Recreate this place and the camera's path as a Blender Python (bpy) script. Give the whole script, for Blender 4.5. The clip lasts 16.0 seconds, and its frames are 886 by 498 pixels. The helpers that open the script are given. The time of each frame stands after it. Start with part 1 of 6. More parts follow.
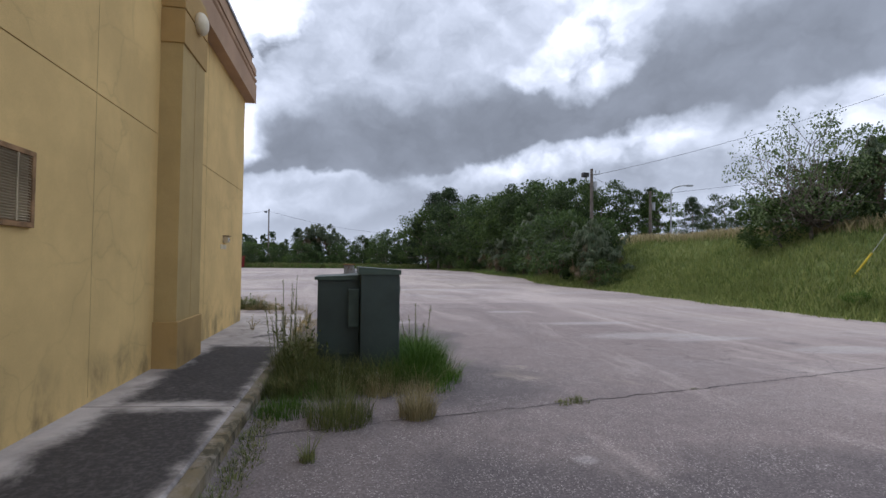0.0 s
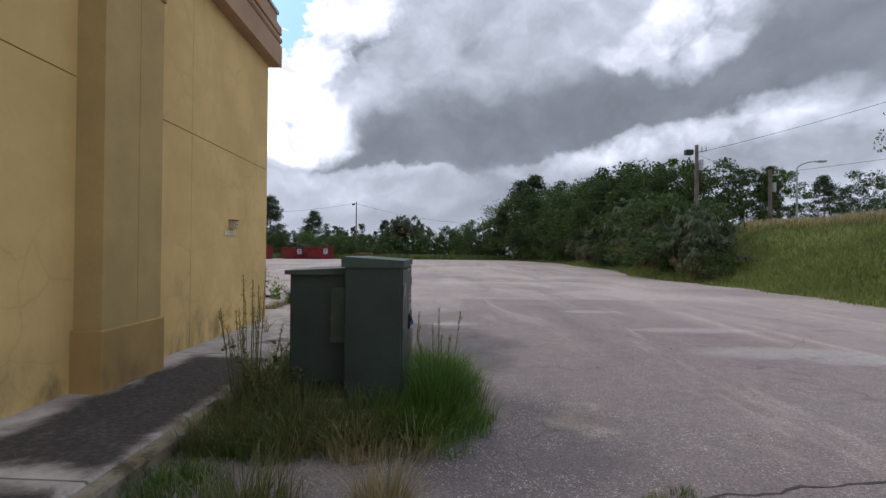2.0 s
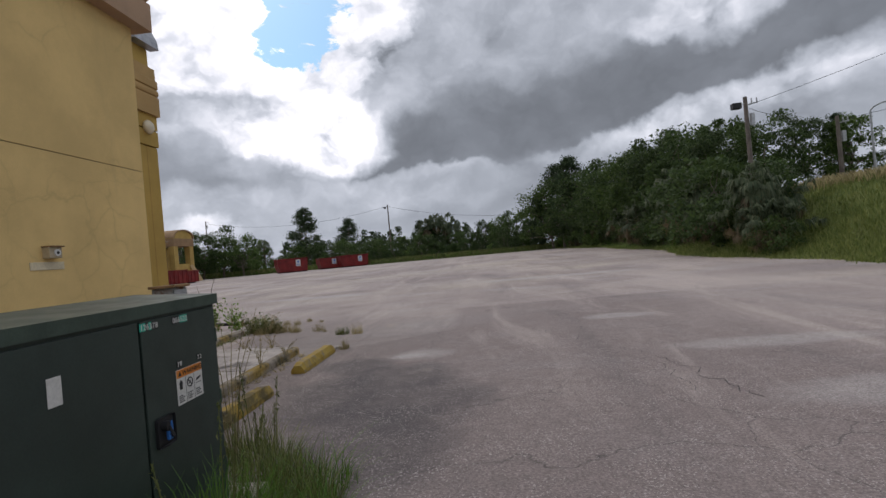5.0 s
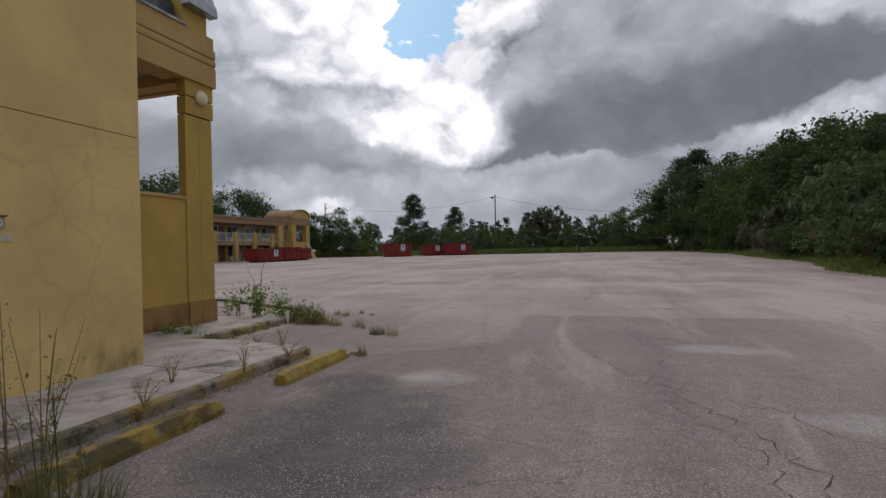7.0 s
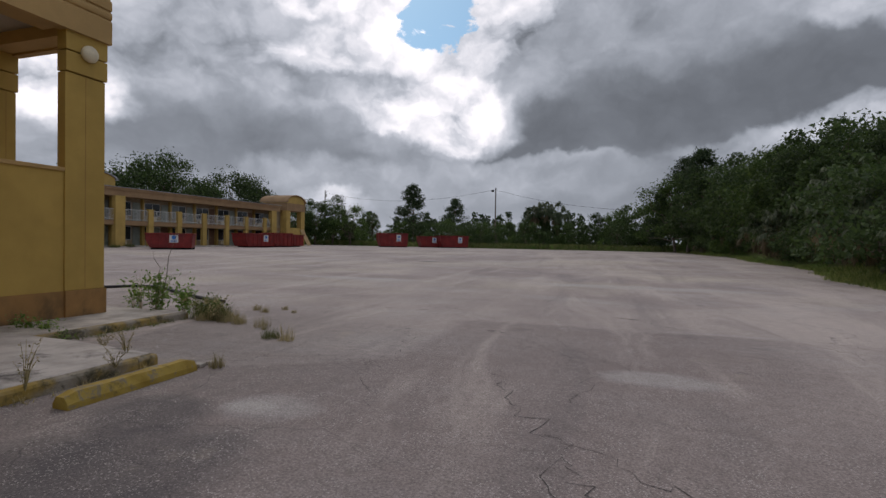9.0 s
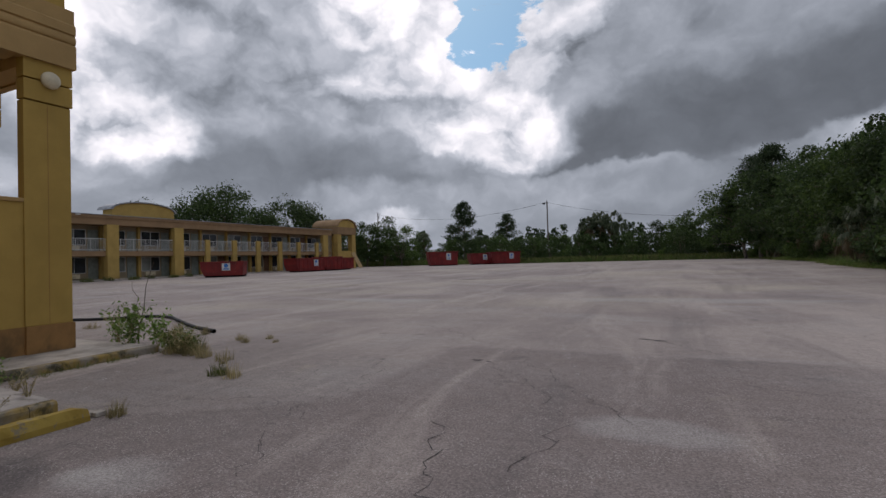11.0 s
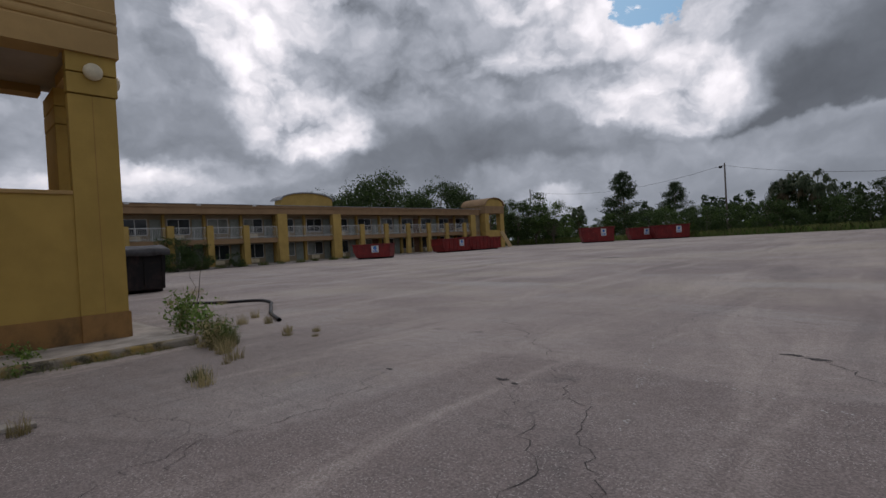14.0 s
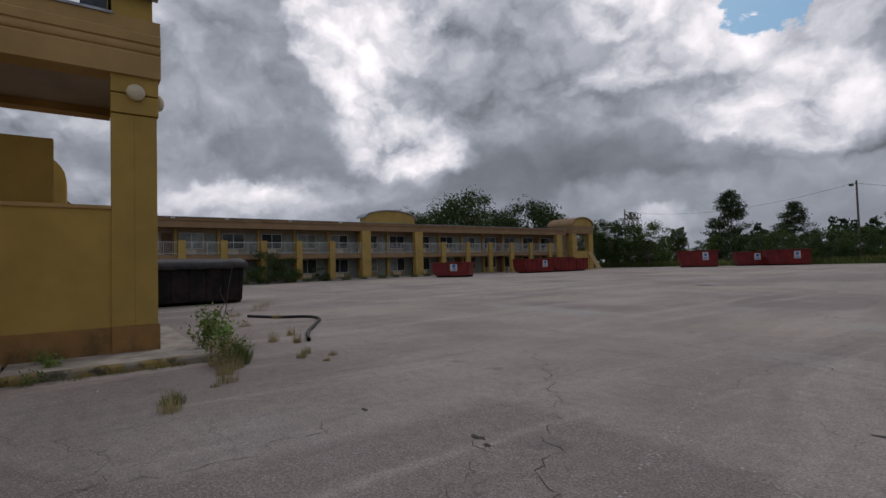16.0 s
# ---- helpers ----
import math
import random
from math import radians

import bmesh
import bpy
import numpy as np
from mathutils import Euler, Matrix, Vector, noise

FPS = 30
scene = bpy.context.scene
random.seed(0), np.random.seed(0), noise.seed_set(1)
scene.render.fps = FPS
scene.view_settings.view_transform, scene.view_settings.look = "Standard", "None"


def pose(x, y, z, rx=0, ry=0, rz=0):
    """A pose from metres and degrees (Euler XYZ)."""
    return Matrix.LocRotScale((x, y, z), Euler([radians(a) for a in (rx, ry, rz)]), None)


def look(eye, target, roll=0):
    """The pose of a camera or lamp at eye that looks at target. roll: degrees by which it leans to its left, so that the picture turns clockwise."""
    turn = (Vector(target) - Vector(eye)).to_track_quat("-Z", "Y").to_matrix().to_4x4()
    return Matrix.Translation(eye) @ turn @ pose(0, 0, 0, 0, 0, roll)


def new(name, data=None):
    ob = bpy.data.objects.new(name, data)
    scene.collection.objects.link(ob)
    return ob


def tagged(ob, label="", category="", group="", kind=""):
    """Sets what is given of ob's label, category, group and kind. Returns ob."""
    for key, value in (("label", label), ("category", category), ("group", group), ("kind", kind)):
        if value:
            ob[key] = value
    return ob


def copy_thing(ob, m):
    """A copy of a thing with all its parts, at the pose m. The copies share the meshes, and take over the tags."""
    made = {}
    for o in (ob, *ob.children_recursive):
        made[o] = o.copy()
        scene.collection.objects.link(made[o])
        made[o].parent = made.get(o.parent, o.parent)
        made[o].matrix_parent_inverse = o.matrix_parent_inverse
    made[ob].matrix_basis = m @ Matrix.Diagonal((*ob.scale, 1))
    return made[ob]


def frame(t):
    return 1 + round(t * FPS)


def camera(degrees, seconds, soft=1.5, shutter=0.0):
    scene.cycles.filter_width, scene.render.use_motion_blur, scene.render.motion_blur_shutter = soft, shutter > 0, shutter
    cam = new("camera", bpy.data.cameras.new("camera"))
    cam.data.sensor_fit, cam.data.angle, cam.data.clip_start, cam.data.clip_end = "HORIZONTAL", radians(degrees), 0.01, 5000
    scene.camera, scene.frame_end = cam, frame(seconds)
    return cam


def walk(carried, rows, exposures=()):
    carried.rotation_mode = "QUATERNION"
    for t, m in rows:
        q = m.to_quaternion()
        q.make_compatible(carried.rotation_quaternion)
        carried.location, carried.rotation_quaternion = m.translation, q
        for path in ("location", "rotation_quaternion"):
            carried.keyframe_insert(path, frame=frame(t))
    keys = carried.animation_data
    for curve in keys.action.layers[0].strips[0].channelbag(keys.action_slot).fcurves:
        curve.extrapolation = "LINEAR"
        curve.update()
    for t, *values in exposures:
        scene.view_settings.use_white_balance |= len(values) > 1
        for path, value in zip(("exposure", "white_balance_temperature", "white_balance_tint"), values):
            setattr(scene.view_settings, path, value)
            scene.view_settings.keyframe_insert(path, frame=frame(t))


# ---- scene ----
cam = camera(84.2, 16.0)
PATH = [
    (0, (-0.003, -0.354, 1.57), (0.379, 1.608, 1.628), 0.6),
    (0.5, (0.372, 0.012, 1.555), (0.791, 1.966, 1.628), 2.1),
    (1, (0.581, 0.639, 1.562), (0.801, 2.627, 1.583), 0.3),
    (1.5, (0.855, 1.245, 1.551), (0.966, 3.242, 1.547), -2.6),
    (2, (1.027, 1.821, 1.539), (1.052, 3.82, 1.558), 0.5),
    (2.5, (1.207, 2.453, 1.541), (1.259, 4.452, 1.56), 0.1),
    (3, (1.417, 3.033, 1.518), (1.596, 5.025, 1.481), -1.2),
    (3.2, (1.492, 3.247, 1.517), (1.654, 5.24, 1.486), -1.3),
    (5.3, (2.613, 5.142, 1.616), (2.396, 7.13, 1.634), -3.9),
    (5.5, (2.669, 5.372, 1.613), (2.42, 7.356, 1.633), -2.2),
    (6, (2.911, 5.811, 1.598), (2.526, 7.773, 1.616), -1.7),
    (6.5, (3.178, 6.238, 1.627), (2.686, 8.177, 1.646), -2.7),
    (7, (3.386, 6.723, 1.633), (2.79, 8.632, 1.631), -1.3),
    (7.5, (3.701, 7.144, 1.65), (3.035, 9.029, 1.62), -2.6),
    (8, (3.894, 7.667, 1.651), (3.176, 9.534, 1.616), -0.5),
    (8.5, (4.157, 8.136, 1.632), (3.479, 10.017, 1.594), 1.4),
    (8.7, (4.285, 8.34, 1.653), (3.668, 10.242, 1.614), 1.0),
    (10.8, (5.211, 10.119, 1.583), (4.447, 11.968, 1.617), -2.0),
    (11, (5.325, 10.291, 1.599), (4.485, 12.106, 1.638), -1.6),
    (11.5, (5.439, 10.757, 1.585), (4.358, 12.438, 1.645), -1.1),
    (12, (5.483, 11.246, 1.592), (4.269, 12.833, 1.691), -3.2),
    (12.5, (5.653, 11.69, 1.597), (4.362, 13.215, 1.697), -0.4),
    (13, (5.652, 12.221, 1.594), (4.33, 13.721, 1.648), -0.2),
    (13.5, (5.825, 12.672, 1.545), (4.504, 14.173, 1.509), -1.4),
    (14, (5.888, 13.113, 1.551), (4.508, 14.561, 1.529), -3.2),
    (14.5, (5.897, 13.591, 1.573), (4.504, 15.026, 1.575), -2.2),
    (15, (6.039, 13.962, 1.584), (4.605, 15.356, 1.636), 0.0),
    (15.5, (6.03, 14.263, 1.581), (4.525, 15.578, 1.667), 3.1),
    (16, (6.055, 14.593, 1.57), (4.435, 15.765, 1.639), -1.6),
]
walk(cam, [(t, look(eye, target, roll)) for t, eye, target, roll in PATH],
     exposures=[(0.0, 0.66, 6350, 17), (1.5, 0.52, 6500, 17), (3.0, 0.38, 6700, 16), (5.5, 0.15, 6900, 16), (7.0, 0.02, 7000, 16), (8.5, -0.11, 6900, 16), (11.0, -0.30, 6750, 16), (12.5, -0.42, 6700, 16), (16.0, -0.55, 6750, 16)])

# ---- light ----
world = bpy.data.worlds.new("overcast_sky")
scene.world = world
world.use_nodes = True
WT = world.node_tree
WT.nodes.clear()


def wn(kind, **props):
    n = WT.nodes.new(kind)
    for k, v in props.items():
        if k == "operation":
            n.operation = v
        elif k == "blend_type":
            n.blend_type = v
        elif k == "data_type":
            n.data_type = v
    return n


def wmath(op, a, b=None, c=None):
    n = wn("ShaderNodeMath", operation=op)
    for i, v in enumerate((a, b, c)):
        if v is None:
            continue
        if isinstance(v, (int, float)):
            n.inputs[i].default_value = v
        else:
            WT.links.new(v, n.inputs[i])
    return n.outputs[0]


def wmix(fac, a, b):
    n = wn("ShaderNodeMix", data_type="RGBA")
    for sock, v in ((n.inputs[0], fac), (n.inputs[6], a), (n.inputs[7], b)):
        if isinstance(v, tuple):
            sock.default_value = (*v, 1)
        elif isinstance(v, (int, float)):
            sock.default_value = v
        else:
            WT.links.new(v, sock)
    return n.outputs[2]


def wramp(v, lo, hi):
    """0 at lo, 1 at hi, smooth between."""
    n = wn("ShaderNodeMapRange")
    n.interpolation_type = "SMOOTHSTEP"
    WT.links.new(v, n.inputs[0])
    n.inputs[1].default_value, n.inputs[2].default_value = lo, hi
    return n.outputs[0]


SUN_AZ, SUN_EL = 34.0, 48.0      # degrees left of +y, degrees up
sky = wn("ShaderNodeTexSky")
sky.sky_type = "NISHITA"
sky.sun_disc = False
sky.sun_elevation, sky.sun_rotation = radians(SUN_EL), radians(-SUN_AZ)
coord = wn("ShaderNodeTexCoord")
split = wn("ShaderNodeSeparateXYZ")
WT.links.new(coord.outputs["Generated"], split.inputs[0])
up = wmath("MAXIMUM", split.outputs[2], 0.0)
# the cloud deck: the ray's way laid on a high plane
low = wmath("ADD", up, 0.34)
deck = wn("ShaderNodeCombineXYZ")
WT.links.new(wmath("DIVIDE", split.outputs[0], low), deck.inputs[0])
WT.links.new(wmath("DIVIDE", split.outputs[1], low), deck.inputs[1])
WT.links.new(wmath("MULTIPLY", up, 1.6), deck.inputs[2])


def wnoise(scale, detail, rough, distort=0.0, offset=0.0):
    n = wn("ShaderNodeTexNoise")
    v = deck.outputs[0]
    if offset:
        a = wn("ShaderNodeVectorMath", operation="ADD")
        WT.links.new(v, a.inputs[0])
        a.inputs[1].default_value = (offset, offset * 0.7, offset * 0.3)
        v = a.outputs[0]
    WT.links.new(v, n.inputs["Vector"])
    n.inputs["Scale"].default_value, n.inputs["Detail"].default_value = scale, detail
    n.inputs["Roughness"].default_value, n.inputs["Distortion"].default_value = rough, distort
    return n.outputs[0]


def toward(az, el):
    return (-math.sin(radians(az)) * math.cos(radians(el)), math.cos(radians(az)) * math.cos(radians(el)), math.sin(radians(el)))


def wwarp(scale, detail, amount):
    """A noise vector round zero along the ray's direction."""
    n = wn("ShaderNodeTexNoise")
    WT.links.new(coord.outputs["Generated"], n.inputs["Vector"])
    n.inputs["Scale"].default_value, n.inputs["Detail"].default_value = scale, detail
    n.inputs["Roughness"].default_value = 0.58
    m = wn("ShaderNodeVectorMath", operation="MULTIPLY_ADD")
    WT.links.new(n.outputs["Color"], m.inputs[0])
    m.inputs[1].default_value = (amount,) * 3
    m.inputs[2].default_value = (-amount / 2,) * 3
    return m.outputs[0]


def wsum(a, b):
    n = wn("ShaderNodeVectorMath", operation="ADD")
    WT.links.new(a, n.inputs[0])
    WT.links.new(b, n.inputs[1])
    return n.outputs[0]


# billowing edges: a wide bend and a fine one
bent = wsum(wsum(coord.outputs["Generated"], wwarp(4.2, 5.0, 0.13)), wwarp(17.0, 5.0, 0.045))


def mass(az, el, wide, tall, turn=0.0):
    """Squared distance from a cloud's middle, 1 at its rim; sizes in degrees."""
    mid = Vector(toward(az, el))
    right = mid.cross(Vector((0, 0, 1))).normalized()
    above = right.cross(mid)
    c, s = math.cos(radians(turn)), math.sin(radians(turn))
    ax1, ax2 = c * right + s * above, c * above - s * right
    total = None
    for axis, size in ((ax1, wide), (ax2, tall)):
        d = wn("ShaderNodeVectorMath", operation="DOT_PRODUCT")
        WT.links.new(bent, d.inputs[0])
        d.inputs[1].default_value = axis / math.sin(radians(size))
        q = wmath("MULTIPLY", d.outputs["Value"], d.outputs["Value"])
        total = q if total is None else wmath("ADD", total, q)
    front = wn("ShaderNodeVectorMath", operation="DOT_PRODUCT")
    WT.links.new(coord.outputs["Generated"], front.inputs[0])
    front.inputs[1].default_value = mid
    return wmath("ADD", total, wmath("MULTIPLY", wmath("LESS_THAN", front.outputs["Value"], 0.0), 99.0))


def inside(total, soft):
    n = wn("ShaderNodeMapRange")
    n.interpolation_type = "SMOOTHSTEP"
    WT.links.new(total, n.inputs[0])
    n.inputs[1].default_value, n.inputs[2].default_value = (1 - soft) ** 2, (1 + soft) ** 2
    n.inputs[3].default_value, n.inputs[4].default_value = 1.0, 0.0
    return n.outputs[0]


def dir_noise(scale, detail, rough):
    n = wn("ShaderNodeTexNoise")
    WT.links.new(tall_way.outputs[0], n.inputs["Vector"])
    n.inputs["Scale"].default_value, n.inputs["Detail"].default_value = scale, detail
    n.inputs["Roughness"].default_value = rough
    return n.outputs[0]


tall_way = wn("ShaderNodeVectorMath", operation="MULTIPLY")
WT.links.new(bent, tall_way.inputs[0])
tall_way.inputs[1].default_value = (1.0, 1.0, 1.5)
puff = wn("ShaderNodeTexVoronoi")
puff.feature = "SMOOTH_F1"
WT.links.new(tall_way.outputs[0], puff.inputs["Vector"])
puff.inputs["Scale"].default_value, puff.inputs["Detail"].default_value, puff.inputs["Smoothness"].default_value = 11.0, 3.0, 0.5
# the open cloud cover, then its single clouds: azimuth, elevation, half width and height, turn, brightness, softness
bright = wmath("MULTIPLY_ADD", wramp(wnoise(2.0, 6.0, 0.5, 0.1), 0.34, 0.66), -0.40, 0.66)
CLOUDS = (
    (8.2, 24.5, 4.4, 5.3, 0, 0.646, 0.7), (-7.8, 22.5, 19.0, 9.7, 0, 0.30, 0.45), (-36.7, 24.4, 13.0, 3.0, 10, 0.249, 0.6), (-11.9, 14.6, 23.0, 3.8, 8, 0.105, 0.85),
    (6.1, 11.2, 8.9, 2.8, 0, 0.115, 0.7), (-36.1, 17.8, 14.0, 4.2, 18, 0.115, 0.75), (-50.8, 20.4, 8.9, 4.6, 15, 0.13, 0.75), (-27.4, 23.2, 4.8, 3.6, 20, 0.587, 0.6),
    (-20.5, 20.6, 2.1, 1.3, 0, 0.408, 0.8), (-21.8, 10.8, 11.8, 1.3, 5, 0.496, 0.7), (-34.5, 12.5, 4.9, 1.8, 20, 0.481, 0.7), (-50.7, 13.5, 6.7, 2.9, 15, 0.446, 0.6),
    (-41.8, 9.7, 12.6, 2.2, 5, 0.29, 0.7), (-12.0, 7.0, 27.0, 2.6, 3, 0.2, 0.7), (1.0, 6.2, 15.5, 2.9, 0, 0.14, 0.6), (6.0, 8.6, 7.2, 0.9, 0, 0.364, 0.8), (32.9, 15.5, 6.0, 6.9, 0, 0.306, 0.6),
    (34.8, 9.6, 6.0, 3.0, 0, 0.255, 0.6), (29.8, 24.6, 4.3, 3.1, 0, 0.779, 0.6), (24.0, 24.0, 4.6, 3.8, 0, 0.892, 0.5), (16.8, 18.5, 4.3, 5.3, -10, 0.859, 0.5),
    (11.3, 24.8, 3.6, 4.9, -20, 0.892, 0.5), (21.3, 16.7, 4.3, 2.7, 0, 0.683, 0.6), (16.3, 13.3, 5.7, 2.5, 0, 0.811, 0.6), (26.2, 11.7, 3.3, 1.8, 0, 0.224, 0.5),
    (25.4, 7.0, 12.2, 2.2, 0, 0.36, 0.7), (5.2, 6.9, 9.0, 1.6, 5, 0.232, 0.6), (60.5, 26.3, 6.7, 3.1, 0, 1.203, 0.6), (64.6, 21.1, 3.0, 3.2, 0, 1.047, 0.6),
    (40.8, 18.5, 14.3, 9.7, 0, 0.394, 0.5), (47.2, 22.2, 8.4, 4.6, 10, 0.45, 0.6), (42.6, 9.6, 15.5, 3.6, 0, 0.165, 0.65), (59.3, 13.9, 6.7, 3.0, -10, 1.005, 0.5),
    (61.1, 9.2, 6.6, 1.7, 0, 0.31, 0.6), (33.5, 27.4, 4.2, 3.0, 0, 1.226, 0.5), (24.4, 24.3, 5.3, 3.9, 0, 1.091, 0.5), (29.9, 20.9, 5.6, 2.4, 10, 0.944, 0.6),
    (22.6, 14.9, 4.8, 2.7, 0, 0.875, 0.6), (17.1, 14.5, 4.0, 3.5, 0, 1.112, 0.6), (25.1, 11.0, 3.1, 1.4, 0, 0.279, 0.5), (23.2, 6.4, 16.9, 1.8, 0, 0.36, 0.7),
    (75.7, 19.6, 8.6, 7.7, 0, 0.398, 0.5), (71.5, 12.9, 6.9, 2.6, 5, 0.273, 0.6), (68.2, 24.0, 2.6, 3.6, 10, 1.312, 0.5), (63.8, 20.3, 3.1, 5.1, 10, 1.389, 0.5),
    (59.4, 14.4, 6.1, 3.7, -15, 1.19, 0.5), (77.0, 7.8, 8.2, 2.1, 0, 1.074, 0.5), (64.0, 8.7, 5.3, 1.5, 0, 0.41, 0.6), (30.6, 3.3, 3.7, 1.4, 0, 1.052, 0.6),
)
for az, el, wide, tall, turn, light, soft in CLOUDS:
    m_ = inside(mass(az, el, wide, tall, turn), soft)
    bright = wmath("MULTIPLY_ADD", wmath("SUBTRACT", light, bright), m_, bright)
# billows show in the lit parts, the dark bellies stay smooth
relief = wmath("ADD", wmath("MULTIPLY", wmath("SUBTRACT", dir_noise(8.0, 7.0, 0.55), 0.5), 1.1), wmath("MULTIPLY", wmath("SUBTRACT", 0.34, puff.outputs[0]), 0.75))
lit = wramp(bright, 0.08, 0.6)
thick = wmath("MULTIPLY", bright, wmath("ADD", 1.0, wmath("MULTIPLY", relief, wmath("MULTIPLY_ADD", lit, 0.55, 0.3))))
# grey haze towards the horizon; the brightest billows level off
haze = wmath("SUBTRACT", 1.0, wramp(up, 0.04, 0.19))
thick = wmath("MULTIPLY_ADD", wmath("SUBTRACT", 0.21, thick), wmath("MULTIPLY", haze, 0.68), thick)
thick = wmath("DIVIDE", wmath("MULTIPLY", thick, 1.15), wmath("MULTIPLY_ADD", thick, 0.40, 1.0))
tint = wmix(wramp(thick, 0.1, 0.8), (0.86, 1.0, 1.18), (0.98, 1.0, 1.06))
tone = wn("ShaderNodeVectorMath", operation="SCALE")
WT.links.new(tint, tone.inputs[0])
WT.links.new(thick, tone.inputs["Scale"])
# the holes in which the blue shows
hole = wmath("MULTIPLY_ADD", wnoise(7.0, 7.0, 0.6, 0.4, 7.7), 1.6, wmath("MULTIPLY", inside(mass(18.6, 26.2, 4.6, 3.6, 40), 0.9), 0.72))
hole = wramp(hole, 1.22, 1.34)
blue = wn("ShaderNodeMix", data_type="RGBA")
blue.blend_type = "MULTIPLY"
blue.inputs[0].default_value = 1.0
WT.links.new(sky.outputs[0], blue.inputs[6])
blue.inputs[7].default_value = (0.042, 0.062, 0.068, 1)
colour = wmix(hole, tone.outputs[0], blue.outputs[2])
back = wn("ShaderNodeBackground")
WT.links.new(colour, back.inputs[0])
back.inputs[1].default_value = 1.72
out = wn("ShaderNodeOutputWorld")
WT.links.new(back.outputs[0], out.inputs[0])

sun = new("sun", bpy.data.lights.new("sun", "SUN"))
sun.data.energy, sun.data.angle, sun.data.color = 0.6, radians(24), (1.0, 0.95, 0.88)
sun.matrix_world = look(Vector(toward(SUN_AZ, SUN_EL)) * 60, (0, 0, 0))

# ---- materials ----


class Nodes:
    """A principled material and short ways to wire it."""

    def __init__(self, name, rough=0.8, metal=0.0, spec=0.4):
        self.mat = bpy.data.materials.new(name)
        self.mat.use_nodes = True
        self.t = self.mat.node_tree
        self.p = self.t.nodes["Principled BSDF"]
        self.p.inputs["Roughness"].default_value = rough
        self.p.inputs["Metallic"].default_value = metal
        self.p.inputs["Specular IOR Level"].default_value = spec
        self.tc = self.t.nodes.new("ShaderNodeTexCoord")
        self.co = self.tc.outputs["Object"]

    def put(self, v, sock):
        if isinstance(v, tuple):
            sock.default_value = (*v, 1) if len(v) == 3 and sock.type == "RGBA" else v
        elif isinstance(v, (int, float)):
            sock.default_value = v
        else:
            self.t.links.new(v, sock)

    def stretched(self, sx, sy, sz, co=None):
        n = self.t.nodes.new("ShaderNodeVectorMath")
        n.operation = "MULTIPLY"
        self.put(co or self.co, n.inputs[0])
        n.inputs[1].default_value = (sx, sy, sz)
        return n.outputs[0]

    def noise(self, scale, detail=4.0, rough=0.55, distort=0.0, co=None):
        n = self.t.nodes.new("ShaderNodeTexNoise")
        self.put(co or self.co, n.inputs["Vector"])
        n.inputs["Scale"].default_value, n.inputs["Detail"].default_value = scale, detail
        n.inputs["Roughness"].default_value, n.inputs["Distortion"].default_value = rough, distort
        return n.outputs[0]

    def noise_vec(self, scale, amount):
        n = self.t.nodes.new("ShaderNodeTexNoise")
        self.put(self.co, n.inputs["Vector"])
        n.inputs["Scale"].default_value, n.inputs["Detail"].default_value = scale, 4.0
        m = self.t.nodes.new("ShaderNodeVectorMath")
        m.operation = "MULTIPLY_ADD"
        self.put(n.outputs["Color"], m.inputs[0])
        m.inputs[1].default_value = (amount,) * 3
        self.put(self.co, m.inputs[2])
        return m.outputs[0]

    def voronoi(self, scale, feature="F1", co=None, what=0):
        n = self.t.nodes.new("ShaderNodeTexVoronoi")
        n.feature = feature
        self.put(co or self.co, n.inputs["Vector"])
        n.inputs["Scale"].default_value = scale
        return n.outputs[what]

    def ramp(self, v, lo, hi, a=0.0, b=1.0):
        n = self.t.nodes.new("ShaderNodeMapRange")
        n.interpolation_type = "SMOOTHSTEP"
        self.put(v, n.inputs[0])
        for i, x in enumerate((lo, hi, a, b)):
            n.inputs[i + 1].default_value = x
        return n.outputs[0]

    def math(self, op, a, b=0.0):
        n = self.t.nodes.new("ShaderNodeMath")
        n.operation = op
        self.put(a, n.inputs[0])
        self.put(b, n.inputs[1])
        return n.outputs[0]

    def mix(self, fac, a, b, mode="MIX"):
        n = self.t.nodes.new("ShaderNodeMix")
        n.data_type, n.blend_type = "RGBA", mode
        for sock, v in ((n.inputs[0], fac), (n.inputs[6], a), (n.inputs[7], b)):
            self.put(v, sock)
        return n.outputs[2]

    def axis(self, i, co=None):
        n = self.t.nodes.new("ShaderNodeSeparateXYZ")
        self.put(co or self.co, n.inputs[0])
        return n.outputs[i]

    def per_object(self, a, b):
        """A brightness between a and b, another for each object."""
        n = self.t.nodes.new("ShaderNodeObjectInfo")
        return self.ramp(n.outputs["Random"], 0.0, 1.0, a, b)

    def per_island(self, a, b):
        n = self.t.nodes.new("ShaderNodeNewGeometry")
        return self.ramp(n.outputs["Random Per Island"], 0.0, 1.0, a, b)

    def scaled(self, colour, v):
        n = self.t.nodes.new("ShaderNodeVectorMath")
        n.operation = "SCALE"
        self.put(colour, n.inputs[0])
        self.put(v, n.inputs["Scale"])
        return n.outputs[0]

    def bump(self, v, strength, depth):
        n = self.t.nodes.new("ShaderNodeBump")
        n.inputs["Strength"].default_value, n.inputs["Distance"].default_value = strength, depth
        self.put(v, n.inputs["Height"])
        old = self.p.inputs["Normal"].links
        if old:
            self.t.links.new(old[0].from_socket, n.inputs["Normal"])
        self.t.links.new(n.outputs[0], self.p.inputs["Normal"])

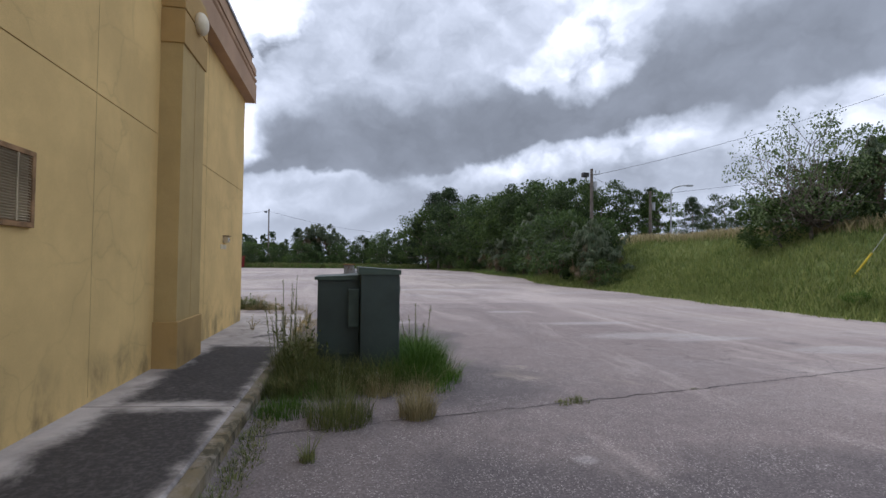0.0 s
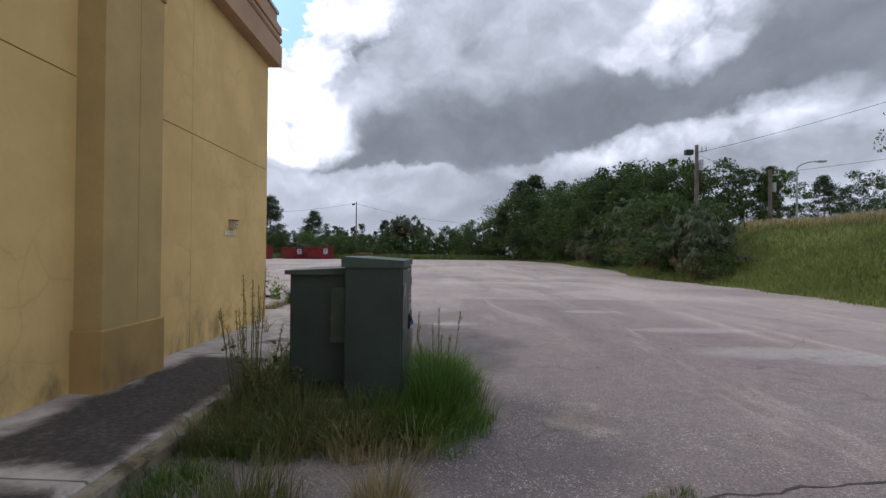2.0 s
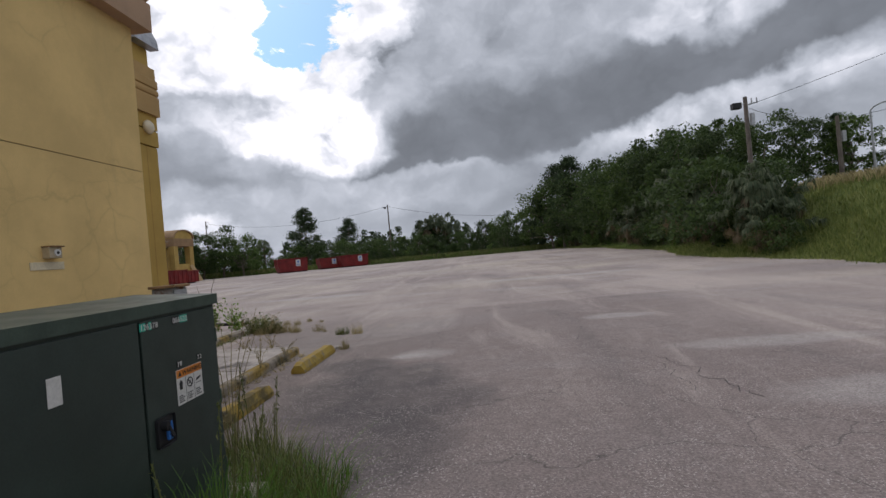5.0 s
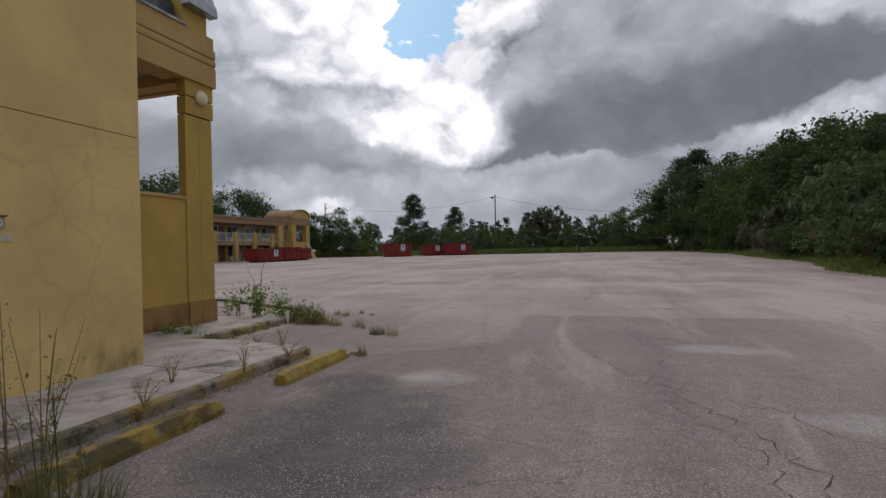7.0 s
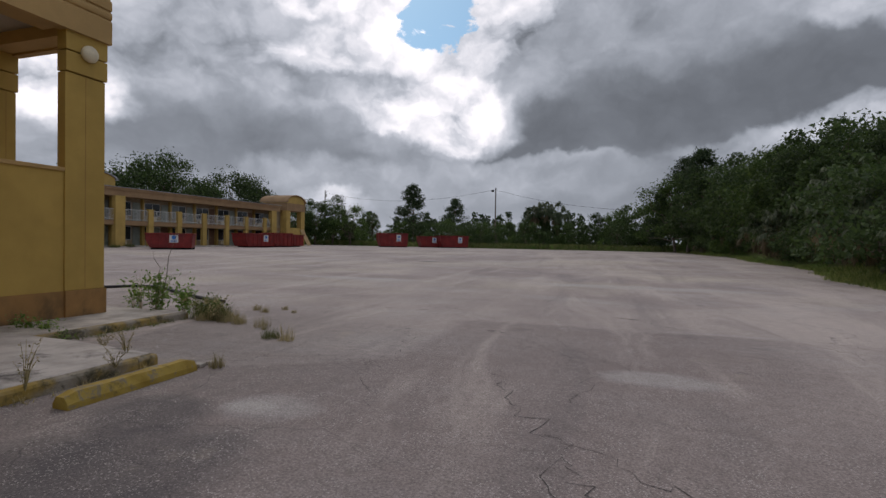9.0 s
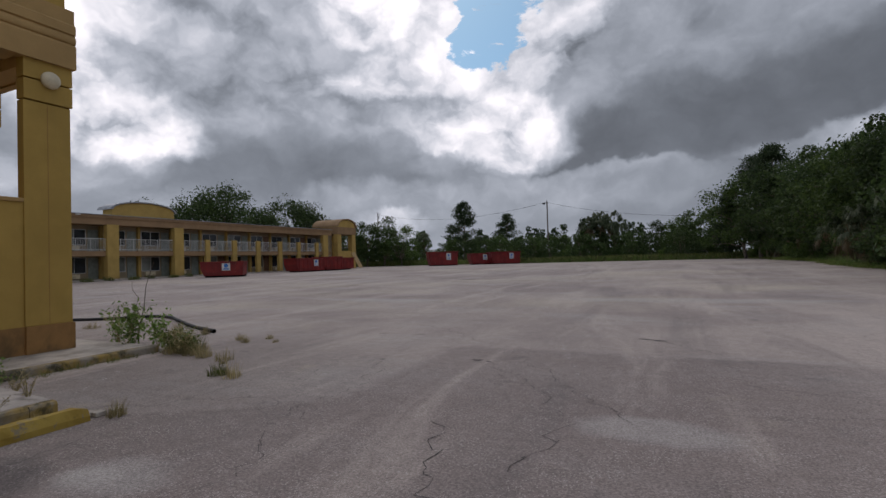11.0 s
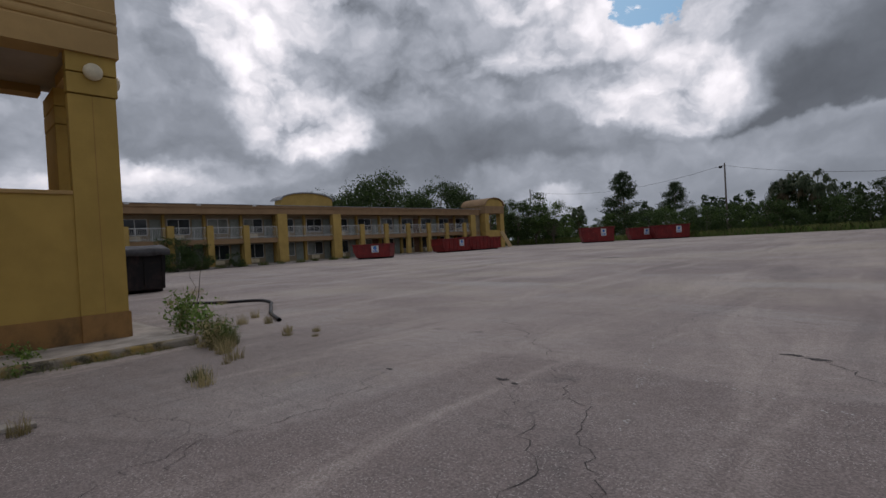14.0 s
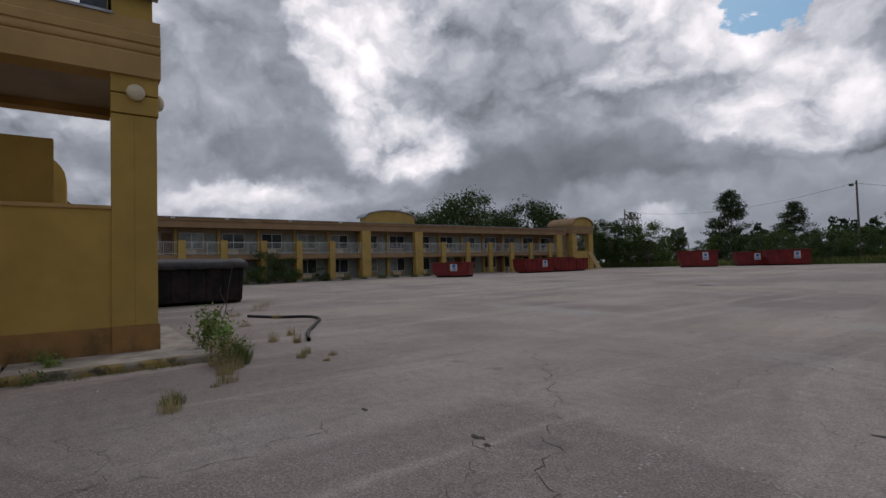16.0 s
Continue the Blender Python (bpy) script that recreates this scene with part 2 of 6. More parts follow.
    def done(self, colour, rough=None):
        self.put(colour, self.p.inputs["Base Color"])
        if rough is not None:
            self.put(rough, self.p.inputs["Roughness"])
        return self.mat


def plain(name, colour, rough=0.7, metal=0.0, vary=0.25, scale=3.0, grain=60.0, bump=0.15, depth=0.003, spec=0.4):
    """A surface with blotches and a fine grain."""
    n = Nodes(name, rough, metal, spec)
    dark = tuple(c * (1 - vary) for c in colour)
    light = tuple(min(c * (1 + vary), 0.95) for c in colour)
    big = n.ramp(n.noise(scale, 5.0, 0.6), 0.3, 0.7)
    fine = n.ramp(n.noise(grain, 3.0, 0.6), 0.25, 0.75, 0.9, 1.1)
    if bump:
        n.bump(n.noise(grain, 3.0, 0.6), bump, depth)
    return n.done(n.scaled(n.mix(big, dark, light), fine), n.ramp(n.noise(scale * 2.3), 0.3, 0.7, rough * 0.85, min(rough * 1.12, 1)))


def stucco(name, colour, cracks=0.0, dirt=0.0, soot=0.0):
    """Painted render: soft trowel blotches, rain streaks, hairline cracks and mildew."""
    n = Nodes(name, 0.85, 0.0, 0.25)
    c = n.mix(n.ramp(n.noise(0.9, 6.0, 0.6), 0.3, 0.7), tuple(x * 0.86 for x in colour), tuple(x * 1.08 for x in colour))
    c = n.mix(n.ramp(n.noise(1.0, 5.0, 0.65, 0.4, n.stretched(2.2, 2.2, 0.35)), 0.55, 0.8, 0.0, 0.35), c, tuple(x * y for x, y in zip(colour, (0.7, 0.72, 0.8))))
    if dirt:
        spots = n.ramp(n.noise(1.5, 6.0, 0.6, 0.2, n.stretched(1.3, 1.3, 0.8)), 0.42 - soot, 0.72 - soot)
        foot = n.ramp(n.math("ADD", n.axis(2), n.math("MULTIPLY", n.noise(2.2, 3.0), -0.9)), -0.42, 0.28, 1.0, 0.0)
        c = n.mix(n.math("MULTIPLY", n.math("MULTIPLY", spots, foot), dirt), c, (0.055, 0.05, 0.035))
    if cracks:
        bent = n.noise_vec(1.6, 0.5)
        edge = n.voronoi(1.5, "DISTANCE_TO_EDGE", bent)
        where = n.ramp(n.noise(0.7, 2.0), 0.42, 0.6)
        line = n.math("MULTIPLY", n.ramp(edge, 0.0, 0.02, 1.0, 0.0), where)
        halo = n.math("MULTIPLY", n.ramp(edge, 0.0, 0.1, 1.0, 0.0), where)
        c = n.mix(n.math("MULTIPLY", halo, 0.12 * cracks), c, tuple(x * 0.45 for x in colour))
        c = n.mix(n.math("MULTIPLY", line, 0.28 * cracks), c, tuple(x * 0.35 for x in colour))
    n.bump(n.noise(90.0, 4.0, 0.7), 0.35, 0.004)
    n.bump(n.noise(4.0, 3.0), 0.15, 0.02)
    return n.done(n.scaled(c, n.ramp(n.noise(140.0, 2.0), 0.2, 0.8, 0.92, 1.08)))


def leaf(name, dark, light, rough=0.6):
    n = Nodes(name, rough, 0.0, 0.3)
    c = n.mix(n.per_island(0.0, 1.0), dark, light)
    c = n.mix(n.ramp(n.noise(0.6, 3.0), 0.35, 0.7, 0.0, 0.6), c, tuple((a * 0.55 + b * 0.45) * 0.85 for a, b in zip(dark, light)))
    c = n.scaled(c, n.per_object(0.8, 1.2))
    # thin leaves let part of the light through
    glow = n.t.nodes.new("ShaderNodeBsdfTranslucent")
    n.put(n.scaled(c, 1.25), glow.inputs["Color"])
    both = n.t.nodes.new("ShaderNodeMixShader")
    both.inputs[0].default_value = 0.36
    n.t.links.new(n.p.outputs[0], both.inputs[1])
    n.t.links.new(glow.outputs[0], both.inputs[2])
    n.t.links.new(both.outputs[0], n.t.nodes["Material Output"].inputs["Surface"])
    return n.done(c)


def asphalt():
    n = Nodes("worn_asphalt", 0.88, 0.0, 0.35)
    big = n.ramp(n.noise(0.16, 6.0, 0.6, 0.4), 0.36, 0.64)
    streak = n.ramp(n.noise(0.5, 9.0, 0.68, 0.5, n.stretched(0.5, 1.0, 1.0)), 0.46, 0.72)
    c = n.mix(big, (0.298, 0.248, 0.230), (0.418, 0.355, 0.325))
    c = n.mix(n.math("MULTIPLY", streak, 0.6), c, (0.43, 0.395, 0.38))
    # long sandy drifts across the farther lot
    drift = n.ramp(n.noise(0.14, 10.0, 0.66, 0.8, n.stretched(0.6, 1.2, 1.0)), 0.47, 0.68)
    c = n.mix(n.math("MULTIPLY", n.math("MULTIPLY", drift, n.ramp(n.axis(1), 14.0, 30.0)), 0.7), c, (0.50, 0.43, 0.345))
    # the coarse older surface near the wing, ending in a ragged arc
    wob = n.math("MULTIPLY", n.math("SUBTRACT", n.noise(0.45, 6.0, 0.6), 0.5), 1.2)
    fine_wob = n.math("MULTIPLY", n.math("SUBTRACT", n.noise(3.0, 5.0, 0.65), 0.5), 0.5)
    ax = n.math("ADD", n.math("ADD", n.axis(0), wob), fine_wob)
    ay = n.math("ADD", n.math("ADD", n.axis(1), n.math("MULTIPLY", wob, 0.4)), fine_wob)
    west = n.math("ADD", ax, n.ramp(ay, 12.0, 15.2, 4.0, 0.0))
    coarse = n.math("MULTIPLY", n.ramp(ay, 18.35, 18.75, 1.0, 0.0), n.ramp(west, 1.5, 1.9))
    coarse = n.math("MULTIPLY", coarse, n.ramp(ax, 5.5, 9.5, 1.0, 0.3))
    c = n.mix(n.math("MULTIPLY", coarse, 0.6), c, (0.195, 0.155, 0.147))
    # darker tone towards the building and towards low y
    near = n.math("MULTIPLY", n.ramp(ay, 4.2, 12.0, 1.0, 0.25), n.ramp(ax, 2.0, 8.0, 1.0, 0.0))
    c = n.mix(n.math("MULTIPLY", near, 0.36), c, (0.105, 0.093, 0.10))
    # darker tone towards the walkway's foot, fading out past the tower
    foot_dark = n.math("MULTIPLY", n.ramp(ax, -0.5, 2.4, 1.0, 0.0), n.ramp(ay, 15.5, 19.5, 1.0, 0.0))
    c = n.mix(n.math("MULTIPLY", foot_dark, 0.34), c, (0.10, 0.088, 0.084))
    # old wheel tracks sweeping along the building, and sandy wash between them
    sweep = n.noise(1.0, 7.0, 0.6, 0.7, n.stretched(0.75, 0.11, 1.0))
    c = n.mix(n.ramp(sweep, 0.52, 0.66, 0.0, 0.5), c, (0.485, 0.415, 0.375))
    c = n.mix(n.ramp(sweep, 0.30, 0.48, 0.32, 0.0), c, (0.13, 0.115, 0.115))
    # damp-looking dark stains and one pale worn patch by the wheel stops
    sx, sy = n.axis(0), n.axis(1)
    blur = n.math("MULTIPLY", n.math("SUBTRACT", n.noise(0.9, 5.0, 0.6), 0.5), 2.6)

    def spot(x, y, rx, ry):
        dx = n.math("POWER", n.math("DIVIDE", n.math("SUBTRACT", sx, x), rx), 2.0)
        dy = n.math("POWER", n.math("DIVIDE", n.math("SUBTRACT", sy, y), ry), 2.0)
        return n.ramp(n.math("ADD", n.math("ADD", dx, dy), blur), 0.2, 1.5, 1.0, 0.0)

    for x, y, rx, ry in ((0.5, 10.6, 0.7, 1.0), (0.45, 12.1, 0.6, 0.5), (1.25, 11.3, 0.8, 0.7), (1.6, 10.1, 0.9, 0.9), (1.3, 9.2, 0.9, 1.0), (1.6, 5.9, 1.2, 1.3), (1.3, 2.6, 1.1, 1.2), (3.4, 2.4, 1.4, 1.0)):
        c = n.mix(n.math("MULTIPLY", spot(x, y, rx, ry), 0.6), c, (0.075, 0.068, 0.072))
    for x, y, rx, ry in ((1.4, 12.65, 0.5, 0.4), (5.1, 15.1, 0.7, 0.35), (6.3, 11.9, 1.3, 0.35), (7.7, 9.0, 1.2, 0.35), (9.4, 7.4, 1.6, 0.4), (5.3, 28.3, 4.0, 0.8), (-5.2, 27.2, 3.0, 0.7), (1.2, 12.6, 0.3, 0.2), (1.9, 3.35, 0.12, 0.1), (6.5, 9.6, 1.4, 0.5)):
        c = n.mix(n.math("MULTIPLY", spot(x, y, rx, ry), 0.5), c, (0.43, 0.40, 0.385))
    # sandy wash and oily blots
    c = n.mix(n.ramp(n.noise(0.5, 6.0, 0.65, 0.8), 0.6, 0.75, 0.0, 0.55), c, (0.40, 0.34, 0.27))
    c = n.mix(n.ramp(n.noise(0.8, 5.0, 0.6, 0.3), 0.62, 0.74, 0.0, 0.5), c, (0.10, 0.095, 0.1))
    # crazing
    bent = n.noise_vec(0.9, 0.9)
    edge = n.voronoi(0.42, "DISTANCE_TO_EDGE", bent)
    where = n.ramp(n.noise(0.13, 3.0), 0.4, 0.56)
    crack = n.math("MULTIPLY", n.ramp(edge, 0.0, 0.0045, 1.0, 0.0), where)
    small = n.math("MULTIPLY", n.ramp(n.voronoi(1.7, "DISTANCE_TO_EDGE", bent), 0.0, 0.010, 1.0, 0.0), n.ramp(n.noise(0.3, 3.0), 0.56, 0.68))
    crack = n.math("MAXIMUM", crack, n.math("MULTIPLY", small, 0.7))
    c = n.mix(n.math("MULTIPLY", crack, 0.55), c, (0.06, 0.055, 0.055))
    # stones of the aggregate
    stone = n.voronoi(105.0, "F1", None, 1)
    grey = n.t.nodes.new("ShaderNodeSeparateColor")
    n.put(stone, grey.inputs[0])
    c = n.scaled(c, n.ramp(n.noise(42.0, 6.0, 0.75), 0.28, 0.72, 0.56, 1.44))
    c = n.scaled(c, n.ramp(n.noise(7.0, 6.0, 0.7), 0.25, 0.75, 0.86, 1.14))
    speck = n.math("MULTIPLY", n.ramp(grey.outputs[1], 0.88, 0.96, 0.0, 0.58), n.ramp(n.noise(2.1, 5.0), 0.35, 0.6, 0.2, 1.0))
    c = n.mix(n.math("MULTIPLY", speck, n.math("ADD", n.math("MULTIPLY", coarse, 0.6), 0.4)), c, (0.60, 0.55, 0.52))
    n.bump(n.noise(60.0, 5.0, 0.7), 0.3, 0.008)
    n.bump(n.noise(1.2, 4.0), 0.05, 0.02)
    n.bump(crack, -0.6, 0.02)
    return n.done(c)


def slab_concrete(name="mildewed_concrete", lo=0.16, hi=0.40):
    n = Nodes(name, 0.85, 0.0, 0.3)
    c = n.mix(n.ramp(n.noise(2.0, 6.0, 0.65), 0.3, 0.7), (0.34, 0.305, 0.28), (0.52, 0.475, 0.44))
    # black mildew over the middle of every bay, washed off along the joints
    ax = n.math("ABSOLUTE", n.axis(0))
    ay = n.math("ABSOLUTE", n.axis(1))
    ragged = n.math("MULTIPLY", n.math("SUBTRACT", n.noise(2.4, 6.0, 0.7, 0.4), 0.5), 0.55)
    inside = n.math("MULTIPLY", n.ramp(n.math("ADD", ax, ragged), 0.40, 0.66, 1.0, 0.0), n.ramp(n.math("ADD", ay, ragged), 1.52, 1.80, 1.0, 0.0))
    blot = n.ramp(n.noise(1.3, 6.0, 0.7, 0.5), lo, hi)
    c = n.mix(n.math("MULTIPLY", n.math("MULTIPLY", inside, blot), n.ramp(n.noise(22.0, 5.0, 0.7), 0.28, 0.6, 0.84, 0.98)), c, (0.036, 0.032, 0.031))
    c = n.mix(n.ramp(n.noise(11.0, 5.0, 0.75), 0.72, 0.8, 0.0, 0.45), c, (0.4, 0.37, 0.34))
    n.bump(n.noise(45.0, 5.0, 0.7), 0.4, 0.006)
    return n.done(c)


def worn_yellow(name="worn_yellow_kerb_paint", moss=0.0):
    n = Nodes(name, 0.8, 0.0, 0.3)
    c = n.mix(n.ramp(n.noise(3.0, 5.0, 0.6), 0.3, 0.7), (0.27, 0.175, 0.03), (0.40, 0.28, 0.06))
    worn = n.ramp(n.noise(6.0, 7.0, 0.72, 0.4), 0.53, 0.64)
    c = n.mix(n.math("MULTIPLY", worn, 0.85), c, (0.20, 0.17, 0.13))
    c = n.mix(n.ramp(n.noise(2.1, 6.0, 0.7), 0.58 - moss, 0.72 - moss, 0.0, 0.8), c, (0.055, 0.05, 0.03))
    n.bump(n.noise(30.0, 5.0, 0.7), 0.5, 0.01)
    return n.done(c)


def mossy_kerb(name="mossy_kerb_concrete", paint=0.8):
    n = Nodes(name, 0.88, 0.0, 0.25)
    c = n.mix(n.ramp(n.noise(2.2, 6.0, 0.65), 0.35, 0.65), (0.30, 0.265, 0.22), (0.17, 0.14, 0.09))
    c = n.mix(n.ramp(n.noise(1.1, 6.0, 0.7, 0.3), 0.46, 0.60, 0.0, paint), c, (0.34, 0.225, 0.045))
    c = n.mix(n.ramp(n.noise(3.1, 7.0, 0.72, 0.3), 0.48, 0.62, 0.0, 0.85), c, (0.05, 0.046, 0.026))
    n.bump(n.noise(30.0, 5.0, 0.7), 0.5, 0.01)
    return n.done(c)


def grass_ground():
    n = Nodes("rough_grass_ground", 0.9, 0.0, 0.15)
    c = n.mix(n.ramp(n.noise(0.5, 6.0, 0.65), 0.35, 0.65), (0.095, 0.14, 0.034), (0.21, 0.235, 0.08))
    c = n.mix(n.ramp(n.noise(9.0, 5.0, 0.7), 0.45, 0.7, 0.0, 0.7), c, (0.03, 0.045, 0.014))
    c = n.mix(n.ramp(n.noise(0.11, 4.0), 0.5, 0.7, 0.0, 0.5), c, (0.20, 0.18, 0.09))
    n.bump(n.noise(14.0, 5.0, 0.7), 0.8, 0.08)
    return n.done(c)


def red_steel():
    n = Nodes("weathered_red_paint", 0.55, 0.0, 0.4)
    c = n.mix(n.ramp(n.noise(1.1, 6.0, 0.65), 0.3, 0.7), (0.115, 0.009, 0.009), (0.235, 0.018, 0.016))
    c = n.mix(n.ramp(n.noise(2.0, 6.0, 0.7, 0.3, n.stretched(2.0, 2.0, 0.5)), 0.6, 0.72, 0.0, 0.75), c, (0.06, 0.022, 0.014))
    n.bump(n.noise(8.0, 4.0), 0.2, 0.02)
    return n.done(c)


def burnt_steel():
    n = Nodes("sooty_steel", 0.75, 0.0, 0.3)
    c = n.mix(n.ramp(n.noise(0.9, 6.0, 0.7, 0.5), 0.45, 0.72), (0.010, 0.009, 0.010), (0.045, 0.028, 0.026))
    c = n.mix(n.ramp(n.noise(1.2, 6.0, 0.7), 0.64, 0.8, 0.0, 0.4), c, (0.11, 0.095, 0.09))
    n.bump(n.noise(5.0, 4.0), 0.25, 0.03)
    return n.done(c)


def rusty():
    n = Nodes("rusted_paint", 0.7, 0.2, 0.4)
    c = n.mix(n.ramp(n.noise(7.0, 6.0, 0.7, 0.3), 0.42, 0.58), (0.30, 0.30, 0.29), (0.16, 0.065, 0.03))
    n.bump(n.noise(30.0), 0.3, 0.004)
    return n.done(c)


def glass(name, tint):
    n = Nodes(name, 0.04, 0.0, 0.5)
    n.p.inputs["Transmission Weight"].default_value = 0.0
    return n.done(n.mix(n.ramp(n.noise(0.8, 4.0), 0.3, 0.7), tint, tuple(x * 2.2 for x in tint)), n.ramp(n.noise(1.7), 0.3, 0.7, 0.03, 0.12))


M = dict(
    asphalt=asphalt(), slab=slab_concrete(), slab_pale=slab_concrete("pale_stained_concrete", 0.48, 0.68), kerb=mossy_kerb(), kerb_bare=mossy_kerb("bare_mossy_kerb", 0.12), stop=worn_yellow(), stop_mossy=worn_yellow("mossy_yellow_paint", 0.14), grass_ground=grass_ground(), red=red_steel(), burnt=burnt_steel(), rusty=rusty(),
    wall=stucco("sunny_yellow_stucco", (0.71, 0.505, 0.215), 0.55, 0.9), pil=stucco("ochre_stucco", (0.46, 0.335, 0.145), 0.0, 0.3),
    pil_base=stucco("brown_ochre_stucco", (0.44, 0.29, 0.115), 0.0, 0.5), tower=stucco("mustard_stucco", (0.48, 0.318, 0.088), 0.25, 0.3),
    tower_base=stucco("brown_stucco", (0.37, 0.20, 0.075), 0.0, 0.95, 0.1), cornice=stucco("tan_stucco", (0.43, 0.285, 0.185), 0.0, 0.0),
    tower_cornice=stucco("golden_tan_stucco", (0.47, 0.305, 0.13), 0.0, 0.0), ceiling=stucco("grey_stucco", (0.42, 0.37, 0.33), 0.0, 0.0),
    motel=stucco("weathered_yellow_stucco", (0.47, 0.32, 0.10), 0.2, 0.5), motel_dim=stucco("beige_stucco", (0.30, 0.245, 0.165), 0.0, 0.4),
    fascia=stucco("brown_tan_stucco", (0.31, 0.20, 0.11), 0.0, 0.0), seam=plain("dark_joint", (0.17, 0.115, 0.05), 0.9),
    concrete=plain("old_concrete", (0.40, 0.36, 0.32), 0.85, vary=0.3, scale=2.0, grain=50, bump=0.4, depth=0.006),
    green=plain("dark_green_enamel", (0.027, 0.042, 0.035), 0.5, vary=0.22, scale=1.6, grain=90, bump=0.06, depth=0.001, spec=0.45),
    green_lid=plain("faded_green_enamel", (0.045, 0.068, 0.052), 0.55, vary=0.25, scale=3.0, grain=80, bump=0.08, depth=0.001),
    black=plain("black_rubber", (0.018, 0.018, 0.02), 0.6), white=plain("white_paint", (0.72, 0.72, 0.70), 0.5, vary=0.1),
    cream=plain("cream_glass_cover", (0.66, 0.58, 0.42), 0.4, vary=0.12), orange=plain("orange_print", (0.62, 0.20, 0.02), 0.5, vary=0.1),
    paper=plain("sticker_white", (0.62, 0.61, 0.58), 0.5, vary=0.08), ink=plain("black_print", (0.02, 0.02, 0.02), 0.6, vary=0.1),
    teal=plain("teal_reflector", (0.02, 0.42, 0.30), 0.4, vary=0.1), blue=plain("blue_lock", (0.03, 0.16, 0.48), 0.35, vary=0.1),
    steel=plain("galvanised_steel", (0.42, 0.43, 0.44), 0.45, 0.6, vary=0.2), flashing=plain("dull_metal_roof", (0.30, 0.31, 0.33), 0.4, 0.7, vary=0.25),
    dark_metal=plain("dark_metal_roof", (0.055, 0.065, 0.075), 0.45, 0.4, vary=0.3), wood_pole=plain("grey_weathered_pole", (0.15, 0.125, 0.105), 0.85, vary=0.3, scale=1.2),
    board=plain("pale_plywood", (0.50, 0.36, 0.19), 0.8, vary=0.15), pale_wall=plain("aged_white_plate", (0.60, 0.52, 0.36), 0.6, vary=0.15),
    louvre=plain("dusty_tan_louvre", (0.44, 0.36, 0.24), 0.6, vary=0.2), vent_rust=plain("rusty_vent_frame", (0.26, 0.15, 0.07), 0.8, vary=0.35, scale=8),
    pane=glass("dark_window_glass", (0.018, 0.021, 0.024)), pane_light=glass("curtained_window_glass", (0.13, 0.14, 0.13)), door=plain("grey_green_door", (0.22, 0.25, 0.22), 0.6, vary=0.15),
    door_brown=plain("brown_door", (0.13, 0.065, 0.035), 0.6, vary=0.2), rail=plain("white_railing", (0.62, 0.63, 0.62), 0.5, vary=0.08), room=plain("dim_room", (0.16, 0.14, 0.11), 0.9),
    faded_paint=plain("faded_white_paint", (0.50, 0.475, 0.46), 0.8, vary=0.15),
    crack=plain("crack_filling", (0.065, 0.058, 0.057), 0.95), yellow_post=plain("yellow_plastic", (0.62, 0.47, 0.03), 0.5, vary=0.1), tarp=plain("grey_tarpaulin", (0.055, 0.053, 0.056), 0.7, vary=0.3),
    bark=plain("grey_bark", (0.14, 0.115, 0.09), 0.9, vary=0.35, scale=6), palm_bark=plain("brown_palm_trunk", (0.13, 0.095, 0.065), 0.95, vary=0.4, scale=9),
    leaf_dark=leaf("dark_broad_leaves", (0.027, 0.05, 0.017), (0.078, 0.122, 0.036)), leaf_mid=leaf("green_leaves", (0.036, 0.07, 0.018), (0.105, 0.16, 0.04)),
    leaf_bright=leaf("fresh_leaves", (0.06, 0.12, 0.02), (0.15, 0.22, 0.045)), needles=leaf("pine_needles", (0.026, 0.048, 0.022), (0.07, 0.105, 0.045)),
    palm=leaf("palm_fronds", (0.038, 0.065, 0.028), (0.14, 0.165, 0.09)), dead=leaf("dry_fronds", (0.10, 0.075, 0.04), (0.22, 0.17, 0.10)),
    grass=leaf("green_grass", (0.045, 0.11, 0.014), (0.12, 0.23, 0.035), 0.5), grass_mix=leaf("mixed_grass", (0.07, 0.10, 0.026), (0.22, 0.23, 0.085), 0.6),
    bank_grass=leaf("bank_grass_blades", (0.10, 0.145, 0.034), (0.27, 0.29, 0.095), 0.6), leaf_airy=leaf("pale_airy_leaves", (0.065, 0.105, 0.04), (0.17, 0.215, 0.095)),
    grass_dry=leaf("straw_grass", (0.22, 0.185, 0.09), (0.46, 0.39, 0.21), 0.7), weed=leaf("weed_leaves", (0.10, 0.18, 0.04), (0.26, 0.36, 0.10), 0.55),
)

# ---- helpers for meshes ----
ORIGIN = {}


def thing(name, at, label, category, group="", kind=""):
    """An empty at a thing's base; its parts are given in world metres."""
    ob = new(name)
    ob.empty_display_size = 0.1
    ob.location = at
    ORIGIN[ob] = Vector(at)
    return tagged(ob, label, category, group, kind)


def finish(bm, name, material, smooth=False):
    bmesh.ops.recalc_face_normals(bm, faces=bm.faces)
    me = bpy.data.meshes.new(name)
    if smooth:
        for f in bm.faces:
            f.smooth = True
    bm.to_mesh(me)
    bm.free()
    me.materials.append(material)
    return me


def part(name, bm, material, parent, label="", smooth=False):
    """One mesh under a thing or a part."""
    o = ORIGIN[parent]
    bmesh.ops.translate(bm, verts=bm.verts, vec=-o)
    ob = new(name, finish(bm, name, material, smooth))
    ob.parent = parent
    ORIGIN[ob] = o
    if label:
        ob["label"] = label
    return ob


